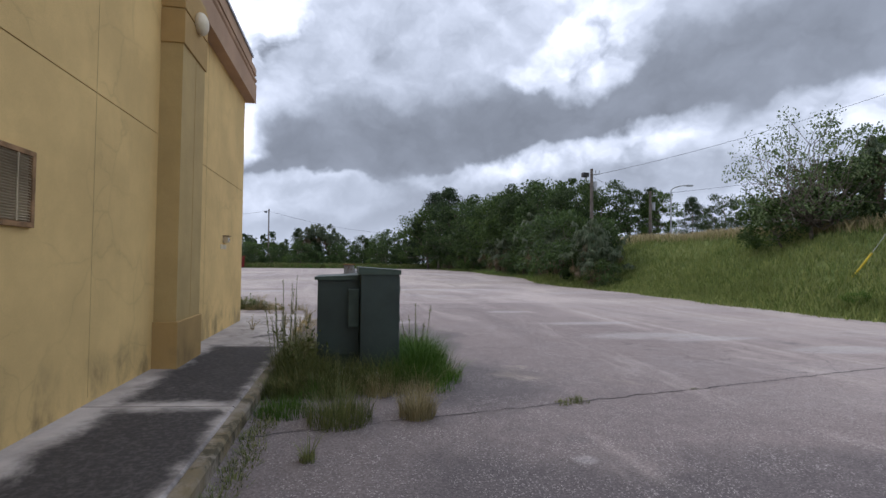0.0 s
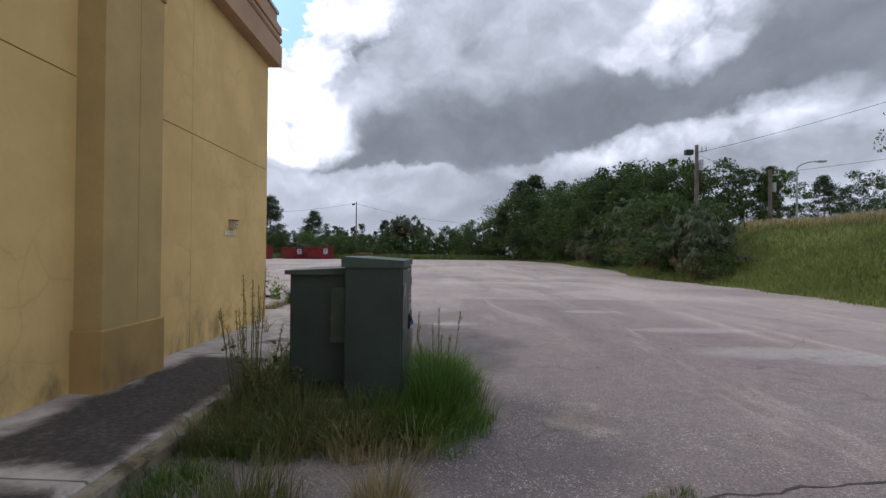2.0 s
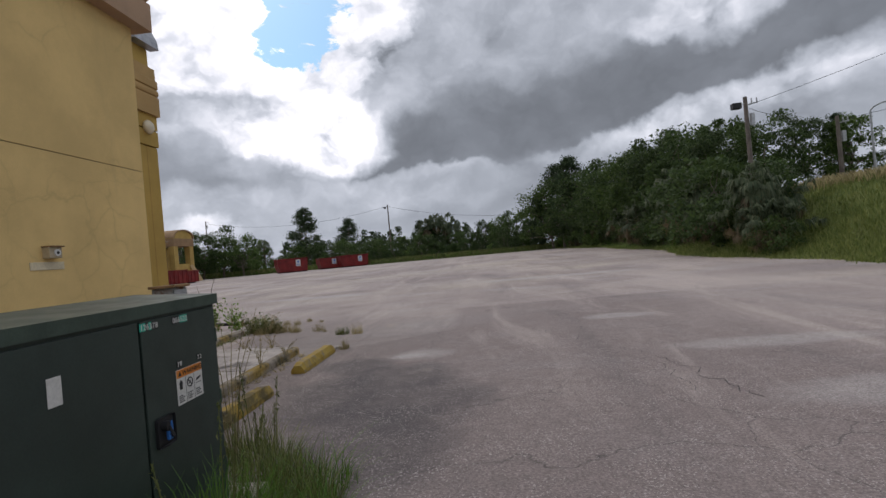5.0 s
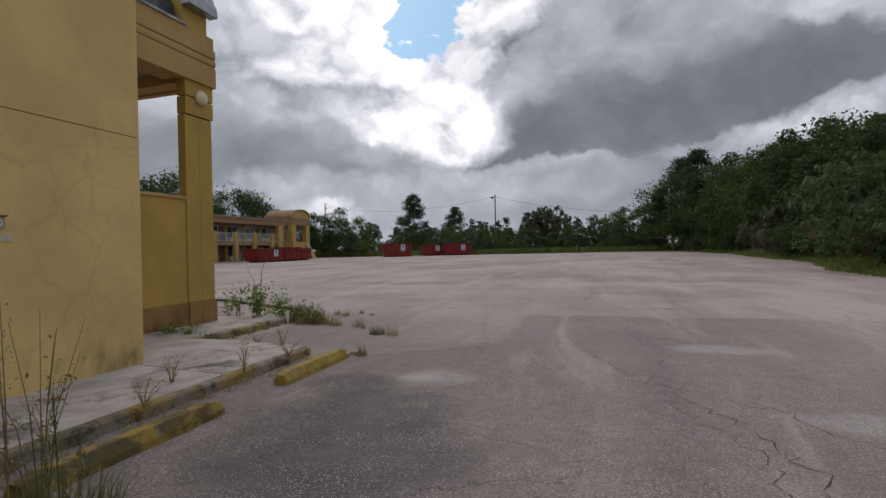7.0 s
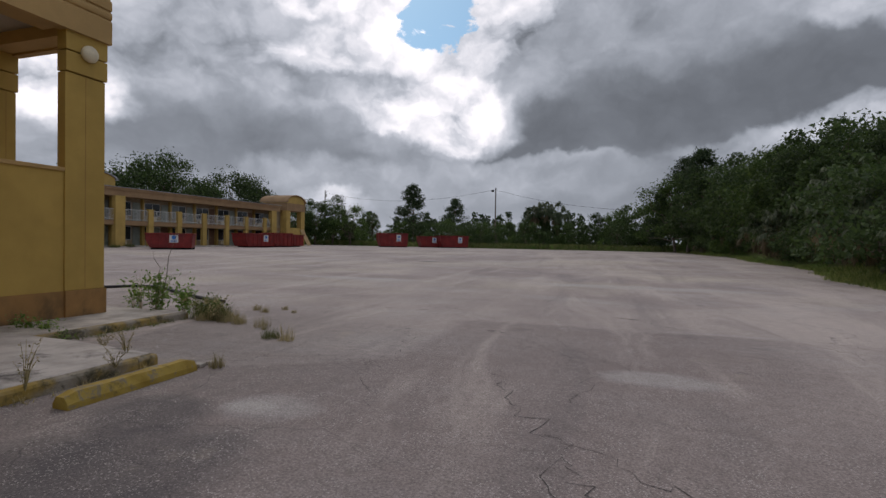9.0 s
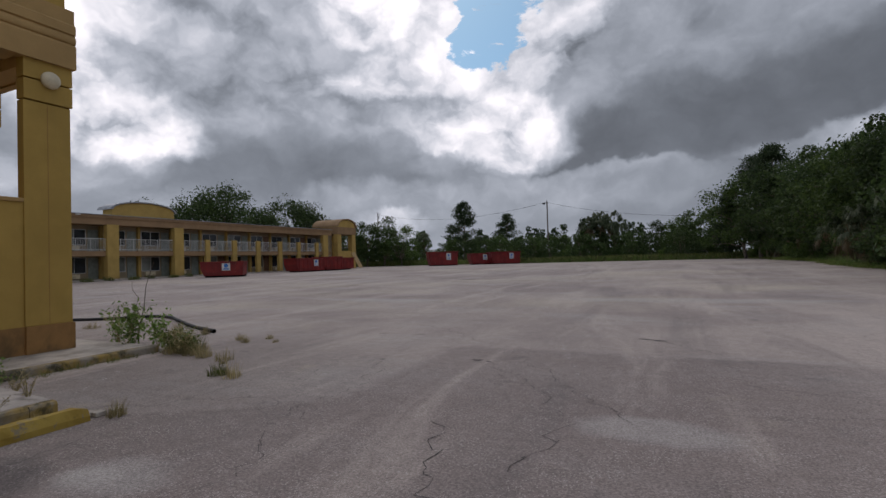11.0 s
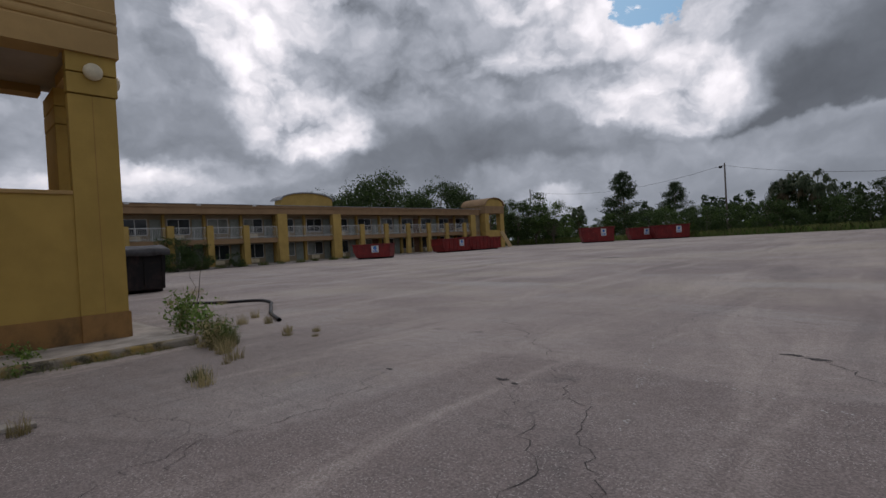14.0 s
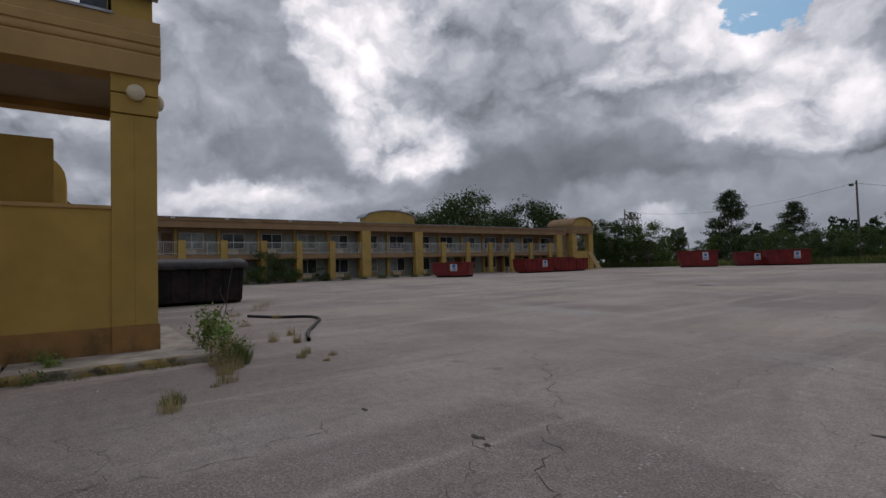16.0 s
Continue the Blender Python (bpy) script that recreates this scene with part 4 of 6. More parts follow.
for nm_, a_ in (("parapet_wall", (TX - 0.3, TX - 0.03, TY0, TY - 0.74)), ("parapet_wall", (TXB + 1.3, TX - 0.2, TY - 0.33, TY - 0.04)), ("parapet_wall", (TXB + 0.05, TXB + 0.3, TY0 + 0.5, TY - 0.55))):
    bm_ = B()
    box(bm_, *a_, 0.62, 2.78)
    pw_ = part(nm_, bm_, M["tower"], tower)
    bm_ = B()
    box(bm_, a_[0] - 0.01, a_[1] + 0.012, a_[2], a_[3], 0.1, 0.62)
    part("wall_base", bm_, M["tower_base"], pw_, "brown stained base")
    bm_ = B()
    box(bm_, a_[0] - 0.03, a_[1] + 0.035, a_[2] + 0.002, a_[3] - 0.002, 2.78, 2.85, 0.012)
    part("sill", bm_, M["tower_cornice"], pw_, "tan sill")
for a_ in ((TX - 0.55, TX - 0.01, TY0, TY - 0.76), (TXB + 1.31, TX - 0.22, TY - 0.5, TY - 0.01), (TXB + 0.01, TXB + 0.45, TY0, TY - 0.64)):
    bm_ = B()
    box(bm_, *a_, 5.36 if a_[1] > -5 else 5.42, 5.6)
    part("beam", bm_, M["tower_cornice"], tower)
bm_ = B()
prism(bm_, cornice_profile(TX, 0.45, 5.32), "y", TY0, TY + 0.065)
part("cornice", bm_, M["tower_cornice"], tower, "moulded golden-tan cornice")
bm_ = B()
prism(bm_, [(y, z) for y, z in cornice_profile(TY, 0.3, 5.322)], "x", TXB, TX + 0.02)
part("cornice", bm_, M["tower_cornice"], tower, "moulded golden-tan cornice")
bm_ = B()
prism(bm_, [(TX - 0.5, 6.42), (TX + 0.08, 6.42), (TX + 0.08, 6.47), (TX - 0.5, 6.5)], "y", TY0, TY - 0.7)
part("flashing", bm_, M["flashing"], tower, "grey metal flashing")
bm_ = B()
box(bm_, TXB, TX - 0.01, TY0, TY - 0.02, 5.6, 5.8)
part("ceiling", bm_, M["ceiling"], tower, "grey stucco ceiling")


def arch_outline(u0, u1, z0, spring, rise, n=18):
    mid, half = (u0 + u1) / 2, (u1 - u0) / 2
    return [(u0, z0), (u1, z0)] + [(mid + half * math.cos(math.pi * i / n), spring + rise * math.sin(math.pi * i / n)) for i in range(n + 1)]


bm_ = B()
prism(bm_, arch_outline(TXB + 0.0, TX - 0.02, 6.3, 6.86, 1.15), "y", TY - 0.72, TY - 0.06)
part("arched_gable", bm_, M["tower"], tower, "arched mustard gable")
mid_, half_ = (TXB + TX) / 2, (TX - TXB) / 2
rim_ = [(mid_ + (half_ + 0.22) * math.cos(math.pi * i / 18), 6.86 + 1.28 * math.sin(math.pi * i / 18)) for i in range(19)]
rim_ += [(mid_ + (half_ + 0.0) * math.cos(math.pi * i / 18), 6.86 + 1.17 * math.sin(math.pi * i / 18)) for i in range(18, -1, -1)]
bm_ = B()
prism(bm_, rim_, "y", TY - 0.78, TY + 0.03)
part("arch_roof", bm_, M["flashing"], tower, "thin arched metal roof edge")
bm_ = B()
prism(bm_, arch_outline(TXB + 0.1, TX - 0.14, 6.3, 6.6, 1.1), "y", TY - 1.2, TY - 0.8)
part("vault_roof", bm_, M["dark_metal"], tower, "dark metal vault behind the gable")
bm_ = B()
prism(bm_, [(-3.56, -0.1), (-3.43, -0.1), (-3.435, 0.10), (-3.455, 0.125), (-3.56, 0.135)], "y", 13.52, 16.4)
part("kerb_edge", bm_, M["kerb"], tower, "mossy kerb with worn yellow paint")
# stair inside: enclosing wall, flight and handrail
bm_ = B()
box(bm_, -6.62, -6.42, TY0, 14.02, 0.14, 4.35, 0.015)
part("stair_wall", bm_, M["tower"], tower, "solid mustard wall enclosing the stair")
bm_ = B()
for i_ in range(15):
    box(bm_, -6.4, -5.1, 14.3 - i_ * 0.16 - 0.18, 14.3 - i_ * 0.16, 0.14 + i_ * 0.18, 0.14 + (i_ + 1) * 0.18)
part("stair_flight", bm_, M["concrete"], tower, "concrete stair flight")
bm_ = B()
for dz_ in (0.0, 0.45):
    rod(bm_, (-5.2, 14.2, 1.2 + dz_), (-5.2, 12.0, 3.6 + dz_), 0.022)
for i_ in range(8):
    rod(bm_, (-5.2, 14.1 - i_ * 0.28, 0.4 + i_ * 0.305), (-5.2, 14.1 - i_ * 0.28, 1.75 + i_ * 0.305), 0.014)
part("handrail", bm_, M["rail"], tower, "white steel handrail")
wall_light(TX + 0.028, TY - 0.35, 5.0, "x", "round cream wall light on the tower column")
wall_light(TX - 0.36, TY + 0.028, 4.98, "y", "round cream wall light on the tower column")
# a farther wing whose arched gable shows through the open storey
rear = thing("rear_wing", (-16, 11.5, 0), "rear motel wing with an arched gable behind the tower", "building")
bm_ = B()
box(bm_, -20, -14.2, 6.0, 13.3, 0.0, 4.4)
part("wall", bm_, M["tower"], rear)
bm_ = B()
prism(bm_, arch_outline(9.0, 14.0, 3.9, 4.75, 1.25), "x", -15.2, -14.0)
part("arched_gable", bm_, M["tower"], rear)
bm_ = B()
prism(bm_, [(6.0, 4.4), (14.5, 3.7), (14.5, 3.8), (10.0, 7.4), (6.0, 7.4)], "x", -19.5, -15.4)
part("roof", bm_, M["fascia"], rear, "sloping brown roof")


def words(name, text, size, m, material, parent, label=""):
    """Raised lettering as a mesh; m puts its left end and baseline."""
    cu = bpy.data.curves.new(name, "FONT")
    cu.body, cu.size, cu.extrude = text, size, 0.0008
    tmp = new(name, cu)
    bpy.context.view_layer.update()
    me = bpy.data.meshes.new_from_object(tmp.evaluated_get(bpy.context.evaluated_depsgraph_get()))
    bpy.data.objects.remove(tmp)
    me.materials.clear()
    me.materials.append(material)
    me.transform(Matrix.Translation(-ORIGIN[parent]) @ m)
    ob = new(name, me)
    ob.parent = parent
    ORIGIN[ob] = ORIGIN[parent]
    if label:
        ob["label"] = label
    return ob


# ---- pad-mounted transformer ----
GX0, GX1, GY0, GY1 = 0.18, 0.70, 6.36, 7.95
tr = thing("transformer_cabinet", (0.3, 7.2, 0.08), "dark green pad-mounted electrical transformer cabinet standing in tall grass", "transformer")
bm_ = B()
box(bm_, -0.52, 0.86, 6.2, 8.2, -0.1, 0.1, 0.02)
solid("concrete_pad", bm_, M["concrete"], "low concrete pad under the transformer", "pad")
bm_ = B()
box(bm_, GX0, GX1, GY0, GY1, 0.1, 1.42, 0.012)
part("cable_compartment", bm_, M["green"], tr, "tall dark green compartment")
bm_ = B()
prism(bm_, [(GX0 - 0.03, 1.405), (GX1 + 0.024, 1.405), (GX1 + 0.024, 1.47), (GX0 - 0.03, 1.505)], "y", GY0 - 0.02, GY1 + 0.01)
part("lid", bm_, M["green_lid"], tr, "faded green sloping lid")
bm_ = B()
box(bm_, -0.4, GX0, 6.62, 7.8, 0.28, 1.33, 0.012)
box(bm_, -0.36, GX0, 6.68, 7.76, 0.1, 0.28)
part("tank", bm_, M["green"], tr, "dark green transformer tank")
bm_ = B()
prism(bm_, [(-0.44, 1.325), (GX0, 1.325), (GX0, 1.395), (-0.44, 1.365)], "y", 6.57, 7.84)
part("tank_lid", bm_, M["green_lid"], tr, "faded green tank lid")
bm_ = B()
box(bm_, 0.02, 0.165, 6.5, 6.62, 0.68, 1.2, 0.008)
part("cooling_box", bm_, M["green_lid"], tr, "shallow box on the tank's side")
bm_ = B()
rod(bm_, (-0.18, 6.6, 1.29), (-0.18, 6.63, 1.29), 0.02)
part("lifting_lug", bm_, M["green"], tr)
for nm_, y0_, y1_ in (("door", GY0 + 0.05, 7.205), ("door", 7.225, GY1 - 0.03)):
    bm_ = B()
    box(bm_, GX1, GX1 + 0.014, y0_, y1_, 0.14, 1.385, 0.004)
    door_ = part(nm_, bm_, M["green"], tr, "dark green steel door")
    for z_ in (0.35, 0.8, 1.2):
        bm_ = B()
        yy_ = y0_ + 0.0 if y0_ < 7 else y1_
        rod(bm_, (GX1 + 0.01, yy_, z_ - 0.045), (GX1 + 0.01, yy_, z_ + 0.045), 0.011, 0.011, 8)
        part("hinge", bm_, M["green_lid"], door_)
F_ = GX1 + 0.0155
bm_ = B()
box(bm_, F_ - 0.004, F_ + 0.006, 7.27, 7.42, 0.7, 0.86, 0.02)
part("latch_plate", bm_, M["black"], tr, "black recessed latch plate")
bm_ = B()
rod(bm_, (F_ + 0.004, 7.335, 0.81), (F_ + 0.035, 7.335, 0.81), 0.03, 0.026, 14)
rod(bm_, (F_ + 0.03, 7.335, 0.81), (F_ + 0.05, 7.345, 0.75), 0.01, 0.01, 8)
part("handle", bm_, M["black"], tr, "black latch handle")
bm_ = B()
box(bm_, F_ + 0.02, F_ + 0.04, 7.325, 7.36, 0.735, 0.785, 0.006)
bmesh.ops.create_cone(bm_, cap_ends=True, segments=10, radius1=0.008, radius2=0.006, depth=0.06, matrix=pose(F_ + 0.035, 7.352, 0.8))
part("padlock", bm_, M["blue"], tr, "blue padlock")


def onto(y, z, x=None, turn=0):
    """Writing on the cabinet's front: it reads along +y."""
    return pose(x or F_ + 0.002, y, z) @ Matrix(((0, 0, 1, 0), (1, 0, 0, 0), (0, 1, 0, 0), (0, 0, 0, 1)))


def digit_tags(text, teal, y, z, step, size):
    for i, ch in enumerate(text):
        yy = y + i * step
        bm = B()
        box(bm, F_ - 0.001, F_ + 0.001, yy, yy + step * 0.94, z, z + size)
        tag = part("number_tag", bm, M["teal"] if i in teal else M["ink"], tr, "teal reflective digit tag" if i in teal else "black digit tag")
        words("digit", ch, size * 1.02, onto(yy + step * 0.16, z + size * 0.14), M["paper"], tag)


digit_tags("126378", (0, 1, 3), 7.215, 1.335, 0.0235, 0.042)
digit_tags("066522", (3, 4, 5), 7.482, 1.335, 0.0235, 0.042)
digit_tags("78", (), 7.492, 1.085, 0.0235, 0.036)
digit_tags("22", (), 7.69, 1.085, 0.0235, 0.036)
LY = 7.477                                   # the warning label's near edge
sign_ = part("warning_label", box(B(), F_ - 0.001, F_ + 0.001, LY, LY + 0.25, 0.87, 1.07), M["paper"], tr, "white and orange warning label")
part("header", box(B(), F_, F_ + 0.0016, LY + 0.002, LY + 0.248, 1.022, 1.068), M["orange"], sign_, "orange header band")
words("lettering", "WARNING", 0.04, onto(LY + 0.055, 1.032, F_ + 0.0022), M["ink"], sign_)
part("warning_triangle", prism(B(), [(LY + 0.017, 1.032), (LY + 0.047, 1.032), (LY + 0.032, 1.06)], "x", F_, F_ + 0.0026), M["ink"], sign_)
for k_ in range(3):
    yy_ = LY + 0.012 + k_ * 0.082
    for j_ in range(4):
        part("print_line", box(B(), F_, F_ + 0.002, yy_, yy_ + (0.05, 0.042, 0.056, 0.036)[(j_ + k_) % 4], 0.884 + j_ * 0.011, 0.889 + j_ * 0.011), M["ink"], sign_)
    if k_:
        part("column_line", box(B(), F_, F_ + 0.002, yy_ - 0.012, yy_ - 0.0105, 0.872, 1.02), M["ink"], sign_)
# pictograms: a gloved fist, a struck-out circle, an open box
py_ = LY + 0.038
bm_ = box(B(), F_, F_ + 0.002, py_ - 0.014, py_ + 0.012, 0.955, 0.985)
prism(bm_, [(py_ - 0.02, 0.985), (py_ - 0.004, 1.008), (py_ + 0.012, 1.002), (py_ + 0.016, 0.985)], "x", F_, F_ + 0.002)
part("pictogram", bm_, M["ink"], sign_)
py_ = LY + 0.122
bm_ = B()
for k_ in range(18):
    a0_, a1_ = 2 * math.pi * k_ / 18, 2 * math.pi * (k_ + 1) / 18
    rod(bm_, (F_ + 0.001, py_ + 0.026 * math.cos(a0_), 0.978 + 0.026 * math.sin(a0_)), (F_ + 0.001, py_ + 0.026 * math.cos(a1_), 0.978 + 0.026 * math.sin(a1_)), 0.0035, 0.0035, 5)
rod(bm_, (F_ + 0.001, py_ - 0.019, 0.997), (F_ + 0.001, py_ + 0.019, 0.959), 0.0035, 0.0035, 5)
rod(bm_, (F_ + 0.001, py_ - 0.010, 0.970), (F_ + 0.001, py_ + 0.010, 0.986), 0.003, 0.003, 5)
part("pictogram", bm_, M["ink"], sign_)
py_ = LY + 0.205
bm_ = prism(B(), [(py_ - 0.026, 0.966), (py_ + 0.022, 0.978), (py_ + 0.03, 0.992), (py_ - 0.012, 0.984)], "x", F_, F_ + 0.002)
rod(bm_, (F_ + 0.001, py_ - 0.02, 0.955), (F_ + 0.001, py_ + 0.026, 0.955), 0.002, 0.002, 5)
part("pictogram", bm_, M["ink"], sign_)
bm_ = B()
box(bm_, F_ - 0.001, F_ + 0.001, GY0 + 0.3, GY0 + 0.37, 1.12, 1.24)
part("sticker", bm_, M["paper"], tr, "small white sticker")

# rusty meter box on posts behind the transformer
mb = thing("meter_box", (0.02, 8.5, 0.0), "rusted grey meter box on two posts overgrown with weeds", "meter box")
bm_ = B()
box(bm_, -0.06, 0.11, 8.42, 8.6, 0.95, 1.52, 0.01)
part("case", bm_, M["rusty"], mb)
bm_ = B()
box(bm_, 0.112, 0.122, 8.43, 8.59, 0.97, 1.5, 0.004)
part("cover", bm_, M["steel"], mb, "galvanised cover")
bm_ = B()
box(bm_, -0.075, 0.14, 8.4, 8.61, 1.52, 1.54, 0.004)
part("hood", bm_, M["vent_rust"], mb, "rusty top")
for x_ in (-0.03, 0.07):
    bm_ = B()
    rod(bm_, (x_, 8.52, -0.1), (x_, 8.52, 0.95), 0.016)
    part("post", bm_, M["rusty"], mb)
bm_ = B()
rod(bm_, (0.12, 8.56, 1.4), (0.17, 8.58, 1.4), 0.055, 0.05, 20)
part("meter", bm_, M["white"], mb, "round glass meter")

# ---- far motel block ----
MX = -43.44
gz = lot_height(MX, 50)
motel = thing("motel_block", (MX - 4, 45, gz), "long two-storey motel in weathered yellow stucco with white balcony rails", "building")
Y0_, Y1_ = 6.0, 73.5
bm_ = B()
box(bm_, MX - 10, MX - 1.75, Y0_, Y1_, gz - 0.3, 5.9)
part("wall", bm_, M["motel_dim"], motel, "beige room front")
bm_ = B()
box(bm_, MX - 10.2, MX + 0.05, Y0_ - 0.2, Y1_, 5.72, 6.35)
box(bm_, MX - 10.2, MX + 0.16, Y0_ - 0.2, Y1_ + 0.1, 6.35, 6.62)
part("roof_fascia", bm_, M["fascia"], motel, "brown-tan fascia and eaves")
bm_ = B()
prism(bm_, [(MX - 10.3, 6.62), (MX + 0.24, 6.62), (MX + 0.24, 6.68), (MX - 5, 7.0), (MX - 10.3, 6.7)], "y", Y0_ - 0.3, Y1_ + 0.1)
part("roof", bm_, M["flashing"], motel, "shallow metal roof")
bm_ = B()
box(bm_, MX - 1.76, MX - 0.05, Y0_, Y1_, 2.72, 3.2)
part("balcony_slab", bm_, M["fascia"], motel, "brown balcony edge")
bm_ = B()
box(bm_, MX - 1.76, MX + 0.9, Y0_, Y1_, gz - 0.3, gz + 0.12)
part("walkway_slab", bm_, M["concrete"], motel, "concrete ground-floor walkway")
short_cols = [y for y in (10.6, 14.2, 17.8, 21.4, 24.95, 28.6, 32.15, 35.75, 50.5, 54.4, 58.25, 62.2, 65.95, 69.95)]
tall_cols = [39.75, 46.75, 71.85]
for y_ in short_cols:
    bm_ = B()
    box(bm_, MX - 0.3, MX + 0.12, y_ - 0.31, y_ + 0.31, gz, 4.55, 0.02)
    part("column", bm_, M["motel"], motel, "yellow stucco column")
for y_ in tall_cols:
    bm_ = B()
    box(bm_, MX - 0.4, MX + 0.22, y_ - 0.55, y_ + 0.55, gz, 5.74, 0.02)
    part("tall_column", bm_, M["motel"], motel, "full-height yellow stucco column")
stops_ = sorted(short_cols + tall_cols)
for a_, b_ in zip(stops_, stops_[1:]):
    # white balcony railing in each bay
    r_ = B()
    box(r_, MX - 0.12, MX - 0.08, a_ + 0.3, b_ - 0.3, 4.36, 4.41)
    box(r_, MX - 0.12, MX - 0.08, a_ + 0.3, b_ - 0.3, 3.34, 3.38)
    n_b = int((b_ - a_ - 0.6) / 0.14)
    for i_ in range(n_b + 1):
        y_ = a_ + 0.3 + (b_ - a_ - 0.6) * i_ / n_b
        w_ = 0.022 if i_ % 9 == 4 else 0.009
        box(r_, MX - 0.1 - w_, MX - 0.1 + w_, y_ - w_, y_ + w_, 3.2, 4.36)
    part("railing", r_, M["rail"], motel, "white steel balcony railing")
rng_ = random.Random(21)
pitch_ = 3.72
room_y = Y0_ + 0.4
k_ = 0
while room_y + 3.4 < Y1_:
    for z0_ in (gz + 0.12, 3.2):
        fx = MX - 1.75
        w = part("window", box(B(), fx - 0.02, fx + 0.05, room_y + 0.15, room_y + 2.2, z0_ + 0.62, z0_ + 2.14), M["rail"], motel, "white-framed room window")
        for i_ in range(2):
            y_ = room_y + 0.2 + i_ * 1.0
            lit = rng_.random() < 0.25
            part("pane", box(B(), fx + 0.0, fx + 0.056, y_, y_ + 0.95, z0_ + 0.67, z0_ + 2.09), M["pane_light" if lit else "pane"], w, "curtained pane" if lit else "dark pane")
        d = part("room_door", box(B(), fx - 0.02, fx + 0.045, room_y + 2.4, room_y + 3.3, z0_ + 0.02, z0_ + 2.1), M["door_brown" if rng_.random() < 0.3 else "door"], motel, "weathered room door")
        part("door_knob", rod(B(), (fx + 0.04, room_y + 2.5, z0_ + 1.0), (fx + 0.1, room_y + 2.5, z0_ + 1.0), 0.03), M["steel"], d)
        if rng_.random() < 0.8:
            part("air_conditioner", box(B(), fx, fx + 0.28, room_y + 0.5, room_y + 1.55, z0_ + 0.12, z0_ + 0.55, 0.02), M["pale_wall"], motel, "cream through-wall air conditioner")
        if z0_ < 3:
            part("dividing_pier", box(B(), fx, fx + 0.35, room_y + 3.36, room_y + 3.66, gz, 2.72), M["motel"], motel, "yellow dividing pier")
        else:
            part("dividing_pier", box(B(), fx, fx + 0.3, room_y + 3.4, room_y + 3.62, 3.2, 5.72), M["motel"], motel, "yellow dividing pier")
    room_y += pitch_
    k_ += 1
bm_ = B()
prism(bm_, arch_outline(39.9, 46.4, 6.5, 7.3, 0.8), "x", MX - 1.6, MX - 0.1)
part("arched_gable", bm_, M["motel"], motel, "arched yellow gable on the roof")
mid_, half_ = 43.15, 3.25
rim_ = [(mid_ + (half_ + 0.22) * math.cos(math.pi * i / 18), 7.28 + 0.94 * math.sin(math.pi * i / 18)) for i in range(19)]
rim_ += [(mid_ + half_ * math.cos(math.pi * i / 18), 7.3 + 0.81 * math.sin(math.pi * i / 18)) for i in range(18, -1, -1)]
part("arch_roof", prism(B(), rim_, "x", MX - 2.2, MX + 0.1), M["flashing"], motel, "thin arched metal roof edge")
for y_ in (20.5, 25.0, 31.0, 36.5):
    part("roof_floodlight", box(B(), MX + 0.16, MX + 0.3, y_, y_ + 0.35, 6.5, 6.6), M["white"], motel, "small white floodlight")
# end stair tower with an arched top
ET0, ET1 = 74.7, 79.7
etw = thing("end_tower", (MX - 2, 77.2, gz), "yellow stair tower with an arched roof at the motel's end", "building")
for y_ in (ET0 + 0.55, ET1 - 0.5):
    for x_ in (MX, MX - 4):
        part("column", box(B(), x_ - 0.55, x_ + 0.3, y_ - 0.5, y_ + 0.5, gz, 6.3, 0.02), M["motel"], etw)
part("parapet_wall", box(B(), MX - 0.3, MX + 0.15, ET0 + 1.05, ET1 - 1.0, gz, 3.3), M["motel"], etw)
part("parapet_wall", box(B(), MX - 4.2, MX - 3.9, ET0 + 1.05, ET1 - 1.0, gz, 3.3), M["motel"], etw)
part("back_wall", box(B(), MX - 3.4, MX - 1.0, 73.5, ET0 + 0.2, gz, 6.0), M["motel_dim"], etw)
part("fascia", box(B(), MX - 4.5, MX + 0.4, ET0, ET1, 6.0, 7.2, 0.02), M["fascia"], etw, "brown-tan fascia")
part("arched_gable", prism(B(), arch_outline(ET0 + 0.15, ET1 - 0.15, 7.0, 7.3, 1.15), "x", MX - 4.4, MX + 0.3), M["motel"], etw)
mid_, half_ = (ET0 + ET1) / 2, (ET1 - ET0) / 2 - 0.1
rim_ = [(mid_ + (half_ + 0.2) * math.cos(math.pi * i / 18), 7.28 + 1.32 * math.sin(math.pi * i / 18)) for i in range(19)]
rim_ += [(mid_ + half_ * math.cos(math.pi * i / 18), 7.3 + 1.17 * math.sin(math.pi * i / 18)) for i in range(18, -1, -1)]
part("vault_roof", prism(B(), rim_, "x", MX - 4.7, MX + 0.55), M["fascia"], etw, "curved tan roof")
bd = B()
prism(bd, [(78.3, 2.95), (79.2, 3.15), (81.6, gz + 0.1), (80.5, gz)], "x", MX + 0.32, MX + 0.4)
solid("plywood_board", bd, M["board"], "pale plywood sheet leaning on the tower", "board")


